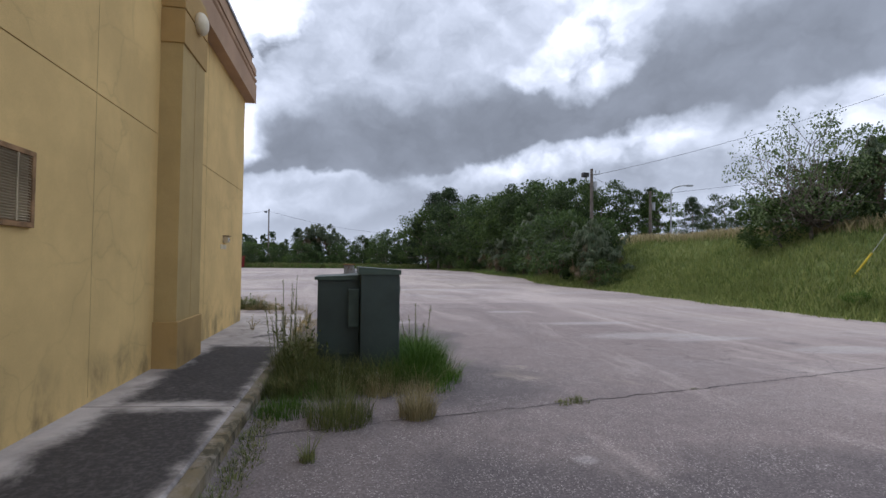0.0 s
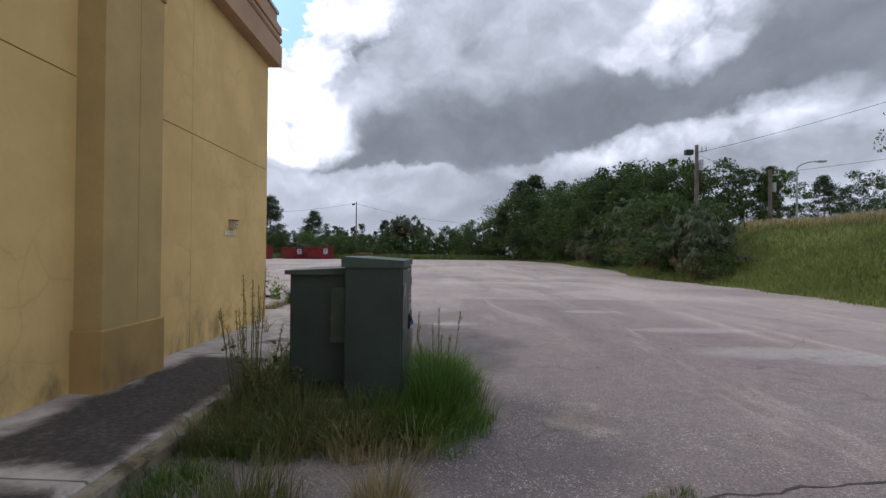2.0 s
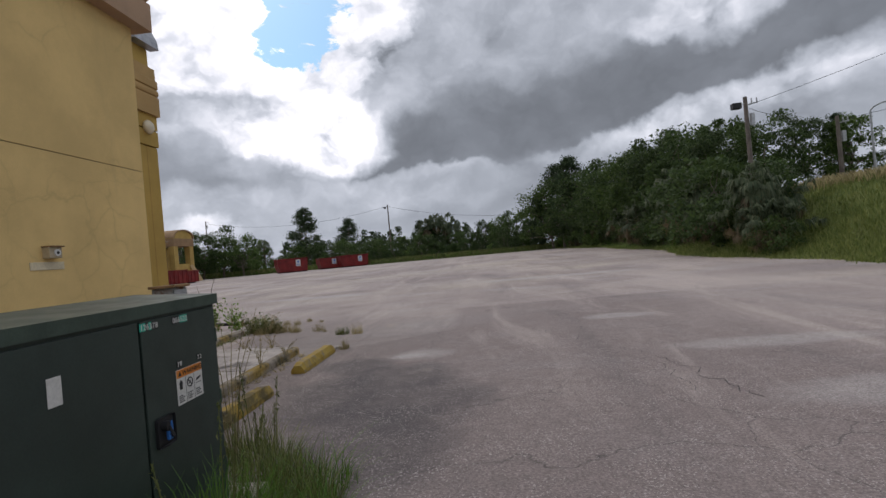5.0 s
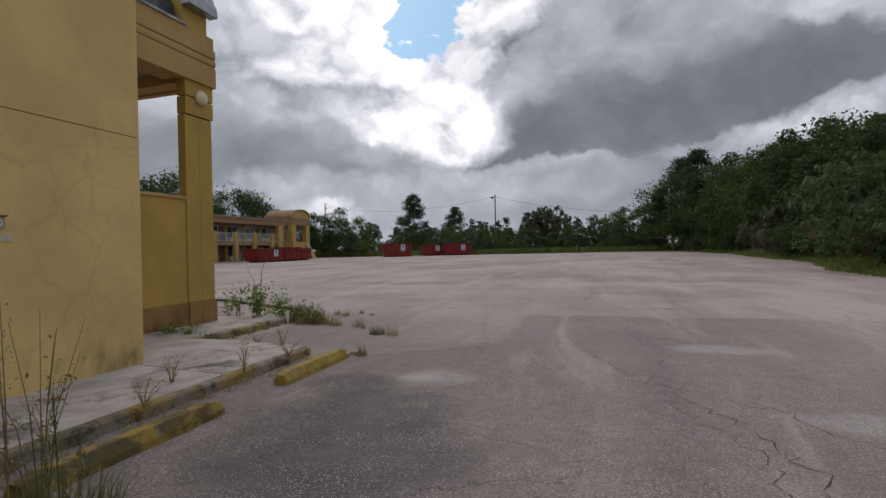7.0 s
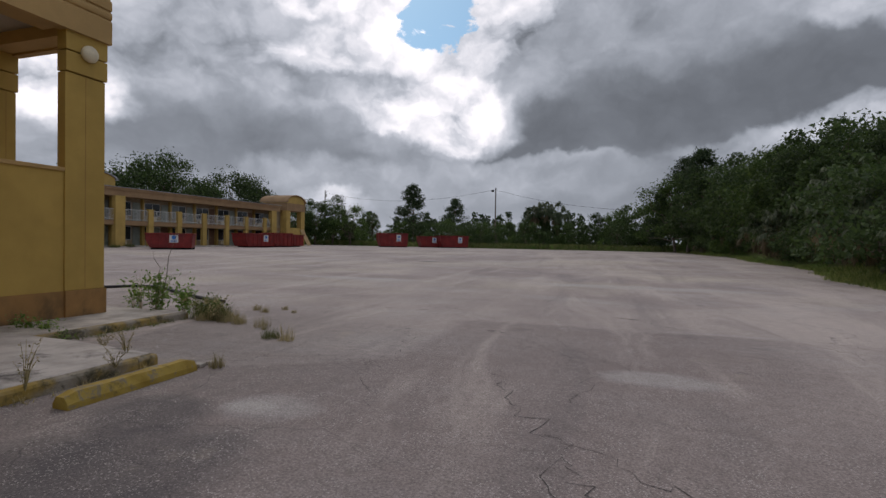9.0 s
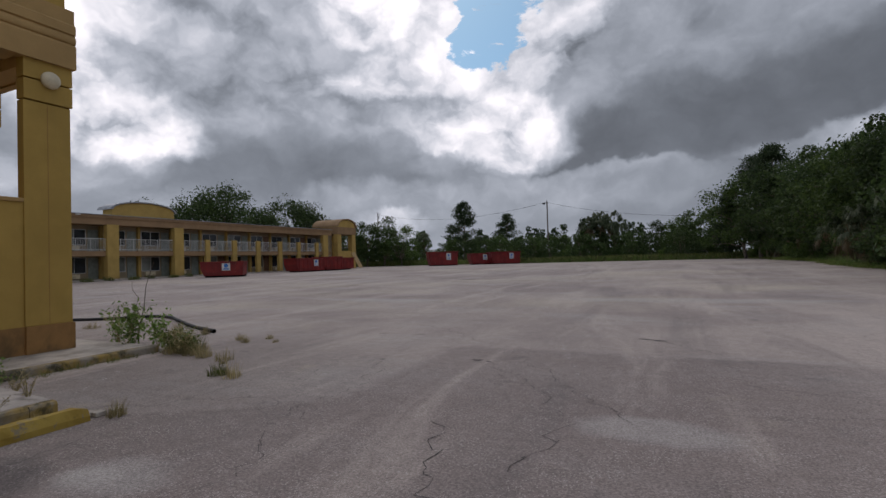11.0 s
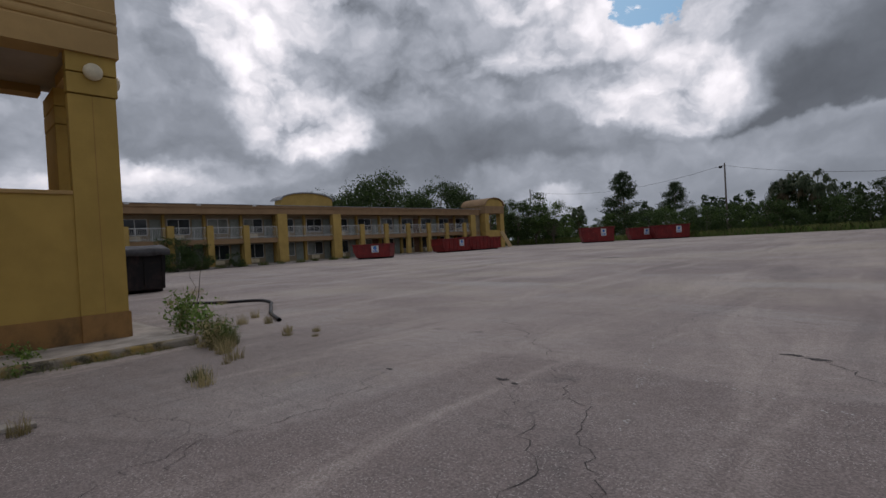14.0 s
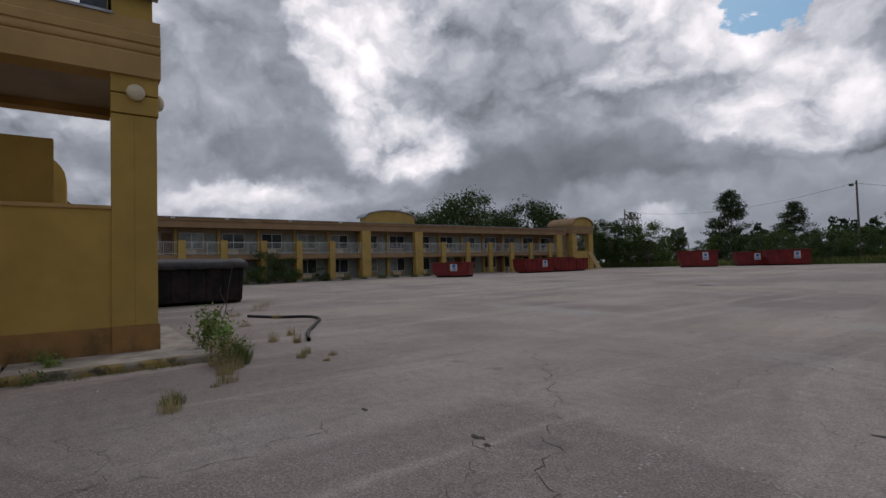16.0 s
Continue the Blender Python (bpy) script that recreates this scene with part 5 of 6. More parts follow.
# ---- roll-off containers ----
def rolloff(x, y, turn, L, H, Wd, material, label, sign=True, base=None):
    """A steel waste container: flared tub, ribs, top rail, end door, skids."""
    g = lot_height(x, y) if base is None else base
    t = thing("waste_container", (0, 0, 0), label, "container", "roll-off waste containers")
    bm = B()
    prism(bm, [(-L / 2 + 0.35, 0.16), (L / 2 - 0.1, 0.16), (L / 2, H - 0.12), (-L / 2, H - 0.12), (-L / 2, H * 0.55)], "y", -Wd / 2 + 0.06, Wd / 2 - 0.06)
    part("tub", bm, M[material], t)
    bm = B()
    for s in (-1, 1):
        box(bm, -L / 2 - 0.03, L / 2 + 0.03, s * Wd / 2 - 0.07, s * Wd / 2 + 0.07, H - 0.14, H, 0.015)
        box(bm, s * L / 2 - 0.07, s * L / 2 + 0.07, -Wd / 2, Wd / 2, H - 0.14, H - 0.005)
    part("top_rail", bm, M[material], t)
    n = int(L / 0.75)
    for i in range(n + 1):
        for s in (-1, 1):
            xx = -L / 2 + 0.45 + (L - 0.6) * i / n
            bm = B()
            box(bm, xx - 0.05, xx + 0.05, s * (Wd / 2 - 0.06) - 0.05, s * (Wd / 2 - 0.06) + 0.05, 0.2, H - 0.14)
            part("rib", bm, M[material], t)
    for s in (-1, 1):
        bm = B()
        box(bm, -L / 2 + 0.3, L / 2, s * 0.45 - 0.06, s * 0.45 + 0.06, 0.0, 0.17)
        part("skid", bm, M["burnt"], t)
    for s in (-1, 1):
        if sign:
            bm = B()
            yy = s * (Wd / 2 + 0.002)
            box(bm, L * 0.5 - 2.0, L * 0.5 - 1.25, min(yy, yy + s * 0.02), max(yy, yy + s * 0.02), H * 0.42, H * 0.88)
            sg = part("sign", bm, M["paper"], t, "white company sign")
            bm = B()
            y2 = yy + s * 0.024
            rod(bm, (L / 2 - 1.62, yy, H * 0.73), (L / 2 - 1.62, y2, H * 0.73), 0.2, 0.2, 14)
            for j in range(2):
                box(bm, L / 2 - 1.9, L / 2 - 1.35, min(yy, y2), max(yy, y2), H * (0.46 + 0.07 * j), H * (0.50 + 0.07 * j))
            part("print", bm, M["blue"], sg, "plain dark shapes on the sign")
    t.matrix_world = pose(x, y, g, 0, 0, turn)
    return t


RED = "red roll-off waste container with a white sign, on the asphalt"
rolloff(-29.6, 85.3, 36, 5.0, 2.35, 2.4, "red", RED)
rolloff(-24.6, 90.4, 36, 4.2, 1.95, 2.4, "red", "smaller red roll-off waste container, partly hidden")
rolloff(-20.6, 91.0, 38, 5.2, 2.1, 2.4, "red", RED)
rolloff(-35.6, 46.0, 38, 4.0, 1.55, 2.4, "red", "low red waste container before the motel columns")
rolloff(-37.2, 59.9, 84, 4.8, 1.75, 2.4, "red", "red waste container before the motel columns")
rolloff(-37.4, 64.7, 82, 3.4, 1.9, 2.4, "red", "red waste container beside another", False)
rolloff(-38.0, 68.4, 86, 3.4, 1.75, 2.4, "red", "red waste container near the end tower", False)
dk = rolloff(-20.9, 17.6, 90, 6.6, 2.0, 2.4, "burnt", "soot-black roll-off container under a grey tarpaulin", False)
bm_ = B()
grid_ = [[bm_.verts.new((-3.45 + 6.9 * i / 16, -1.3 + 2.6 * j / 6, 2.02 + 0.22 * (1 - abs(j - 3) / 3) + 0.05 * noise.noise((i * 0.6, j * 0.7, 2)))) for j in range(7)] for i in range(17)]
for i_ in range(16):
    for j_ in range(6):
        bm_.faces.new((grid_[i_][j_], grid_[i_ + 1][j_], grid_[i_ + 1][j_ + 1], grid_[i_][j_ + 1]))
hang_ = [[bm_.verts.new((-3.45 + 6.9 * i / 16, s * 1.33, 1.72 + 0.06 * noise.noise((i * 0.7, s, 4)))) for i in range(17)] for s in (-1, 1)]
for i_ in range(16):
    bm_.faces.new((grid_[i_][0], grid_[i_ + 1][0], hang_[0][i_ + 1], hang_[0][i_]))
    bm_.faces.new((grid_[i_][6], grid_[i_ + 1][6], hang_[1][i_ + 1], hang_[1][i_]))
tp_ = new("tarpaulin", finish(bm_, "tarpaulin", M["tarp"], True))
tp_.matrix_world = pose(-20.9, 17.6, lot_height(-20.9, 17.6), 0, 0, 90)
tp_.modifiers.new("thick", "SOLIDIFY").thickness = 0.02
tagged(tp_, "creased grey tarpaulin over the black container", "tarpaulin")

# ---- a pale car half hidden at the far corner ----
car = thing("parked_car", (9.2, 99.0, land(9.2, 99)), "white parked car half hidden by bushes", "car")
cz_ = land(9.2, 99)
part("body", box(B(), 7.0, 11.4, 98.2, 99.9, cz_ + 0.35, cz_ + 0.95, 0.12), M["white"], car, "white car body")
part("cabin", prism(B(), [(8.0, cz_ + 0.95), (10.9, cz_ + 0.95), (10.4, cz_ + 1.5), (8.8, cz_ + 1.5)], "y", 98.35, 99.75), M["white"], car)
part("side_window", prism(B(), [(8.25, cz_ + 0.98), (10.7, cz_ + 0.98), (10.3, cz_ + 1.42), (8.9, cz_ + 1.42)], "y", 98.33, 98.36), M["pane"], car)
for x_ in (7.9, 10.5):
    for y_ in (98.3, 99.8):
        part("wheel", rod(B(), (x_, y_ - 0.1, cz_ + 0.33), (x_, y_ + 0.1, cz_ + 0.33), 0.33, 0.33, 16), M["black"], car)

# ---- hose lying on the asphalt ----
hc = bpy.data.curves.new("hose", "CURVE")
hc.dimensions, hc.bevel_depth, hc.bevel_resolution = "3D", 0.045, 3
sp = hc.splines.new("BEZIER")
hp = [(-11.5, 19.0), (-10.2, 19.7), (-9.6, 20.4), (-8.9, 20.45), (-7.3, 19.75), (-5.7, 18.95), (-4.45, 18.5)]
sp.bezier_points.add(len(hp) - 1)
for b_, (x_, y_) in zip(sp.bezier_points, hp):
    b_.co = (x_, y_, 0.045)
    b_.handle_left_type = b_.handle_right_type = "AUTO"
hc.materials.append(M["black"])
tmp_ = new("hose", hc)
bpy.context.view_layer.update()
hm_ = bpy.data.meshes.new_from_object(tmp_.evaluated_get(bpy.context.evaluated_depsgraph_get()))
bpy.data.objects.remove(tmp_)
tagged(new("hose", hm_), "thick black corrugated hose lying on the asphalt", "hose")


# ---- poles and wires ----
def wire(a, b, sag, r=0.012):
    a, b = Vector(a), Vector(b)
    bm = B()
    n = 12
    prev = a
    for i in range(1, n + 1):
        t = i / n
        p = a.lerp(b, t) - Vector((0, 0, sag * 4 * t * (1 - t)))
        rod(bm, prev, p, r, r, 5)
        prev = p
    return solid("overhead_wire", bm, M["ink"], "thin dark overhead wire", "wire")


def utility_pole(x, y, top, label, arm=True, lamp=None):
    g = land(x, y) - 0.3
    t = thing("utility_pole", (x, y, g), label, "utility pole")
    part("pole", rod(B(), (x, y, g), (x, y, top), 0.16, 0.11, 10), M["wood_pole"], t)
    if arm:
        part("insulator_arm", rod(B(), (x - 0.1, y, top - 0.5), (x + 0.7, y + 0.1, top - 0.35), 0.035), M["steel"], t)
        for k in range(2):
            part("insulator", rod(B(), (x + 0.35 + 0.3 * k, y, top - 0.42), (x + 0.35 + 0.3 * k, y, top - 0.1), 0.05, 0.03), M["steel"], t)
        part("transformer_can", rod(B(), (x + 0.32, y, top - 1.7), (x + 0.32, y, top - 1.0), 0.14, 0.14, 12), M["steel"], t)
    if lamp:
        dx, dy = lamp
        part("floodlight", box(B(), x + dx - 0.25, x + dx + 0.25, y + dy - 0.18, y + dy + 0.18, top - 0.75, top - 0.4, 0.04), M["ink"], t, "dark floodlight head")
        part("lamp_arm", rod(B(), (x, y, top - 0.4), (x + dx, y + dy, top - 0.5), 0.03), M["steel"], t)
    return t


utility_pole(18.7, 35.0, 9.1, "weathered grey utility pole at the thicket's edge", lamp=(-0.7, -0.3))
utility_pole(26.5, 39.0, 8.2, "distant weathered utility pole on the bank")
utility_pole(-15.8, 104.0, 12.2, "tall grey light pole behind the car park", arm=False, lamp=(-0.6, 0.0))
utility_pole(-63.2, 118.6, 14.0, "distant utility pole above the trees")
wire((18.9, 35, 8.6), (41, 22, 15.5), 0.6)
wire((18.9, 35, 8.4), (26.5, 39, 7.9), 0.3)
wire((26.7, 39, 7.9), (60, 24, 13.0), 0.5)
wire((-15.8, 104, 11.9), (-63.2, 118.6, 13.4), 2.2, 0.022)
wire((-15.8, 104, 11.8), (20, 92, 7.0), 1.5, 0.022)
sl = thing("street_lamp", (28.5, 38.9, land(28.5, 38.9)), "grey street lamp with a curved arm beyond the bank", "street lamp")
zt_ = 8.75
part("pole", rod(B(), (28.5, 38.9, 3.0), (28.5, 38.9, zt_ - 0.5), 0.09, 0.06), M["steel"], sl)
bm_ = B()
for i_ in range(6):
    a0_, a1_ = math.pi / 2 * i_ / 6, math.pi / 2 * (i_ + 1) / 6
    rod(bm_, (28.5 + 1.1 * (1 - math.cos(a0_)), 38.9 - 0.6 * (1 - math.cos(a0_)), zt_ - 0.5 + 0.5 * math.sin(a0_)), (28.5 + 1.1 * (1 - math.cos(a1_)), 38.9 - 0.6 * (1 - math.cos(a1_)), zt_ - 0.5 + 0.5 * math.sin(a1_)), 0.05, 0.045)
part("arm", bm_, M["steel"], sl)
part("lamp_head", box(B(), 29.5, 30.1, 38.0, 38.35, zt_ - 0.1, zt_ + 0.03, 0.03), M["steel"], sl)
st = thing("marker_post", (18.2, 14.5, land(18.2, 14.5)), "leaning yellow plastic guy-wire guard on the bank", "marker")
part("guard", rod(B(), (18.15, 14.6, land(18.2, 14.5) - 0.2), (18.58, 14.05, 2.1), 0.035, 0.035, 10), M["yellow_post"], st)
part("guy_wire", rod(B(), (18.58, 14.05, 2.1), (20.4, 11.7, 7.4), 0.008, 0.008, 5), M["steel"], st)


# ---- plants ----
def quads(pts, normal_bias, size, rng, aspect=1.8, droop=0.0):
    """Leaves: one folded rhombus (two triangles) at each point, turned at random."""
    n = len(pts)
    d = rng.normal(size=(n, 3))
    d[:, 2] -= droop
    d /= np.linalg.norm(d, axis=1, keepdims=True)
    u = rng.normal(size=(n, 3)) + normal_bias
    s = np.cross(d, u)
    s /= np.linalg.norm(s, axis=1, keepdims=True) + 1e-9
    L = (size * rng.uniform(0.6, 1.35, n))[:, None]
    nrm = np.cross(s, d)
    a, b = pts - d * L * 0.5, pts + d * L * 0.5
    c1 = pts + s * L * 0.5 / aspect + nrm * L * 0.08
    c2 = pts - s * L * 0.5 / aspect + nrm * L * 0.08
    v = np.stack([a, c1, b, c2], 1).reshape(-1, 3)
    f = np.arange(n * 4).reshape(-1, 4)
    return v, f


def mesh_of(name, pieces, material):
    vs, fs, o = [], [], 0
    for v, f in pieces:
        vs.append(v)
        fs.append(f + o)
        o += len(v)
    v, f = np.concatenate(vs), np.concatenate(fs)
    me = bpy.data.meshes.new(name)
    me.vertices.add(len(v))
    me.vertices.foreach_set("co", v.astype(np.float32).ravel())
    k = f.shape[1]
    me.loops.add(f.size)
    me.loops.foreach_set("vertex_index", f.astype(np.int32).ravel())
    me.polygons.add(len(f))
    me.polygons.foreach_set("loop_start", (np.arange(len(f)) * k).astype(np.int32))
    me.update(calc_edges=True)
    me.materials.append(material)
    return me


def under(name, me, parent, label=""):
    ob = new(name, me)
    ob.parent = parent
    ORIGIN[ob] = ORIGIN[parent]
    if label:
        ob["label"] = label
    return ob


def limbs(bm, a, b, r0, r1, rng, bend=0.12):
    """A bent, tapered limb."""
    a, b = Vector(a), Vector(b)
    n = 4
    prev, L = a, (b - a).length
    for i in range(1, n + 1):
        t = i / n
        p = a.lerp(b, t)
        if i < n:
            p += Vector(rng.normal(size=3)) * L * bend * 0.5
        rod(bm, prev, p, r0 + (r1 - r0) * (i - 1) / n, r0 + (r1 - r0) * t, 6)
        prev = p


def broadleaf(label, h, r, seed, material, leaf_size=0.28, leaves=5200, clumps=46, low=0.12, sparse=False, category="tree", name="tree"):
    rng = np.random.default_rng(seed)
    t = thing(name, (0, 0, 0), label, category)
    bm = B()
    lean = rng.normal(size=2) * 0.05 * h
    fork = h * (0.28 if not sparse else 0.2)
    limbs(bm, (0, 0, -0.3), (lean[0] * 0.4, lean[1] * 0.4, fork), h * 0.022, h * 0.016, rng, 0.05)
    pieces = []
    per = leaves // clumps
    centres = []
    for i in range(clumps):
        th, ph = rng.uniform(0, 2 * math.pi), rng.uniform(low, 1.0)
        rad = r * math.sqrt(max(1 - (2 * ph - 0.9) ** 2 * 0.75, 0.1)) * rng.uniform(0.45, 1.05)
        c = np.array([rad * math.cos(th) + lean[0], rad * math.sin(th) + lean[1], h * (0.08 + 0.9 * ph) * rng.uniform(0.88, 1.04)])
        centres.append(c)
        cr = r * (rng.uniform(0.08, 0.2) if sparse else rng.uniform(0.16, 0.4))
        m = int(per * rng.uniform(0.5, 1.6))
        p = rng.normal(size=(m, 3))
        p /= np.linalg.norm(p, axis=1, keepdims=True)
        p *= (rng.uniform(0.15, 1.0, m) ** 0.5)[:, None] * cr * (np.array([1.0, 1.0, 0.72]))
        pieces.append(quads(p + c, np.array([0, 0, 0.8]), leaf_size, rng))
    for c in centres[:: (1 if sparse else 3)]:
        limbs(bm, (lean[0] * 0.4, lean[1] * 0.4, fork * rng.uniform(0.6, 1.0)), tuple(c * np.array([0.92, 0.92, 0.97])), h * (0.009 if not sparse else 0.005), h * 0.0015, rng, 0.16)
    part("trunk", bm, M["bark"], t)
    under("crown", mesh_of("crown", pieces, M[material]), t)
    return t


def pine(label, h, seed, material="needles", width=0.26, bare=0.25, n_whorl=15):
    rng = np.random.default_rng(seed)
    t = thing("pine_tree", (0, 0, 0), label, "tree")
    bm = B()
    rod(bm, (0, 0, -0.3), (0, 0, h * 0.96), h * 0.016, h * 0.004, 7)
    pieces = []
    for i in range(n_whorl):
        k = i / (n_whorl - 1)
        z = h * (bare + (0.98 - bare) * k)
        reach = h * width * (1 - k) ** 0.7 * rng.uniform(0.6, 1.15) + h * 0.03
        for j in range(rng.integers(3, 6)):
            th = rng.uniform(0, 2 * math.pi)
            tip = np.array([reach * math.cos(th), reach * math.sin(th), z + reach * rng.uniform(0.0, 0.35)])
            rod(bm, (0, 0, z), tuple(tip), h * 0.005, h * 0.0015, 5)
            for q in (0.55, 0.8, 1.0):
                c = np.array([0, 0, z]) * (1 - q) + tip * q
                m = 42
                p = rng.normal(size=(m, 3)) * h * 0.036 * np.array([1, 1, 0.6]) + c
                pieces.append(quads(p, np.array([0, 0, 0.5]), h * 0.034, rng, 3.2))
    part("trunk", bm, M["bark"], t)
    under("crown", mesh_of("crown", pieces, M[material]), t)
    return t


def frond(rng, base, az, el, length, leaflets=18):
    """A fan frond: stalk and long, drooping leaflets spread round its tip."""
    d = np.array([math.cos(az) * math.cos(el), math.sin(az) * math.cos(el), math.sin(el)])
    side = np.array([-math.sin(az), math.cos(az), 0])
    tip = base + d * length * 0.5
    vs, fs = [], []
    w = 0.02
    vs += [base - side * w, base + side * w, tip + side * w, tip - side * w]
    fs.append((0, 1, 2, 3))
    for i in range(leaflets):
        a = (i / (leaflets - 1) - 0.5) * 2.5
        q = d * math.cos(a) + side * math.sin(a)
        L = length * 0.55 * (1 - 0.25 * abs(a) / 1.25) * rng.uniform(0.85, 1.1)
        mid = tip + q * L * 0.5 - np.array([0, 0, L * rng.uniform(0.0, 0.12)])
        end = tip + q * L * rng.uniform(0.68, 0.85) - np.array([0, 0, L * rng.uniform(0.4, 0.85)])
        n2 = np.cross(q, [0, 0, 1.0])
        n2 /= np.linalg.norm(n2) + 1e-9
        lw = length * 0.028
        k = len(vs)
        vs += [tip - n2 * lw * 0.3, tip + n2 * lw * 0.3, mid + n2 * lw, mid - n2 * lw, end + n2 * lw * 0.15, end - n2 * lw * 0.15]
        fs += [(k, k + 1, k + 2, k + 3), (k + 3, k + 2, k + 4, k + 5)]
    return np.array(vs), np.array(fs)


def palm(label, h, seed, fronds=38, length=1.9, skirt=14, name="palm_tree", spread=0.0):
    rng = np.random.default_rng(seed)
    t = thing(name, (0, 0, 0), label, "palm")
    bm = B()
    top = max(h - length * 0.45, 0.3)
    rod(bm, (0, 0, -0.3), (0, 0, top), 0.2, 0.16, 9)
    for i in range(int(top * 7)):
        z, th = 0.1 + i / 7, i * 2.4
        rod(bm, (0.15 * math.cos(th), 0.15 * math.sin(th), z), (0.27 * math.cos(th), 0.27 * math.sin(th), z + 0.2), 0.05, 0.02, 4)
    part("trunk", bm, M["palm_bark"], t)
    def heart():
        return np.array([rng.normal() * spread, rng.normal() * spread, top + (rng.uniform(-0.3, 1.0) if spread else rng.uniform(-0.25, 0.05))])

    live = [frond(rng, heart(), rng.uniform(0, 6.28), rng.uniform(-0.45, 1.4), length * rng.uniform(0.8, 1.15)) for _ in range(fronds)]
    under("crown", mesh_of("crown", live, M["palm"]), t)
    if skirt:
        dead = [frond(rng, heart() - np.array([0, 0, 0.15]), rng.uniform(0, 6.28), rng.uniform(-1.45, -0.7), length * rng.uniform(0.7, 1.0), 12) for _ in range(skirt)]
        tagged(under("dry_skirt", mesh_of("dry_skirt", dead, M["dead"]), t, "hanging dry brown fronds"), kind="stuff")
    return t


def blades(x, y, radius, height, count, rng, lean=0.45, width=0.012, zfun=None, seg=3):
    """Grass blades as bent, tapering strips."""
    n = count
    rr = radius * np.sqrt(rng.uniform(0, 1, n))
    th = rng.uniform(0, 2 * math.pi, n)
    bx, by = x + rr * np.cos(th), y + rr * np.sin(th)
    bz = np.zeros(n) if zfun is None else np.array([zfun(a, b) for a, b in zip(bx, by)])
    h = height * rng.uniform(0.3, 1.25, n) * (1 - 0.4 * (rr / max(radius, 1e-6)) ** 2)
    out_dir = th + rng.normal(0, 0.7, n)
    bend = lean * h * rng.uniform(0.2, 1.3, n)
    wx, wy = -np.sin(out_dir) * width, np.cos(out_dir) * width
    rows = []
    for k in range(seg + 1):
        t = k / seg
        cx, cy = bx + np.cos(out_dir) * bend * t * t, by + np.sin(out_dir) * bend * t * t
        cz = bz + h * (t - 0.22 * lean * t * t * t)
        w = (1 - t) * 0.9 + 0.08
        rows.append(np.stack([cx - wx * w, cy - wy * w, cz], 1))
        rows.append(np.stack([cx + wx * w, cy + wy * w, cz], 1))
    v = np.stack(rows, 1).reshape(-1, 3)
    m = 2 * (seg + 1)
    f = np.concatenate([np.arange(n)[:, None] * m + np.array([2 * k, 2 * k + 1, 2 * k + 3, 2 * k + 2]) for k in range(seg)])
    return v, f


def tuft(name, x, y, radius, height, count, seed, material, label, lean=0.65, z=0.0, width=0.0045):
    rng = np.random.default_rng(seed)
    v, f = blades(0, 0, radius * 1.08, height, int(count * 1.25), rng, lean, width, seg=4)
    ob = new(name, mesh_of(name, [(v, f)], M[material]))
    ob.location = (x, y, z - 0.02)
    return tagged(ob, label, "grass")


def seed_stalks(x, y, n, h, seed, z=0.0):
    """Tall grass stalks with feathery seed heads."""
    rng = np.random.default_rng(seed)
    t = thing("seed_grass", (x, y, z - 0.03), "tall dry grass stalks with upright seed heads", "grass")
    bm, heads = B(), []
    for i in range(n):
        a, b = rng.normal(size=2) * 0.09
        hh = h * rng.uniform(0.55, 1.05)
        tip = Vector((x + a * 2.0, y + b * 2.0, z + hh))
        rod(bm, (x + a, y + b, z - 0.03), tip, 0.005, 0.003, 4)
        m = 40
        k = rng.uniform(0.6, 1.0, m)[:, None]
        p = np.array([[x + a, y + b, z]]) * (1 - k) + np.array([tip]) * k + rng.normal(size=(m, 3)) * 0.009
        heads.append(quads(p - np.array(ORIGIN[t]), np.array([0, 0, 0]), 0.036, rng, 6.0, -2.2))
    tagged(part("stalk", bm, M["grass_mix"], t), kind="stuff")
    tagged(under("seed_head", mesh_of("seed_head", heads, M["grass_mix"]), t), kind="stuff")
    return t


def weed(x, y, h, r, seed, material="weed", leaves=120, stems=7, size=0.07, z=0.0, label="leafy green weed growing from the kerb"):
    """A broad-leaved weed: thin stems with leaves along them."""
    rng = np.random.default_rng(seed)
    t = thing("weed", (x, y, z - 0.02), label, "weed")
    bm, ls = B(), []
    for i in range(stems):
        th, rr = rng.uniform(0, 6.28), r * rng.uniform(0.3, 1.0)
        tip = np.array([rr * math.cos(th), rr * math.sin(th), h * rng.uniform(0.55, 1.05)])
        mid = tip * np.array([0.35, 0.35, 0.6])
        o = Vector((x, y, z - 0.02))
        rod(bm, o, o + Vector(mid), 0.004, 0.003, 5)
        rod(bm, o + Vector(mid), o + Vector(tip), 0.003, 0.0015, 5)
        m = leaves // stems
        k = rng.uniform(0.2, 1.0, m)[:, None]
        p = np.where(k < 0.5, mid * (k * 2), mid + (tip - mid) * (k * 2 - 1)) + rng.normal(size=(m, 3)) * size * 0.7
        ls.append(quads(p, np.array([0, 0, 1.2]), size, rng, 2.0))
    tagged(part("stem", bm, M["grass_dry"], t, "thin straw-coloured stems"), kind="stuff")
    tagged(under("leaves", mesh_of("leaves", ls, M[material]), t), kind="stuff")
    return t


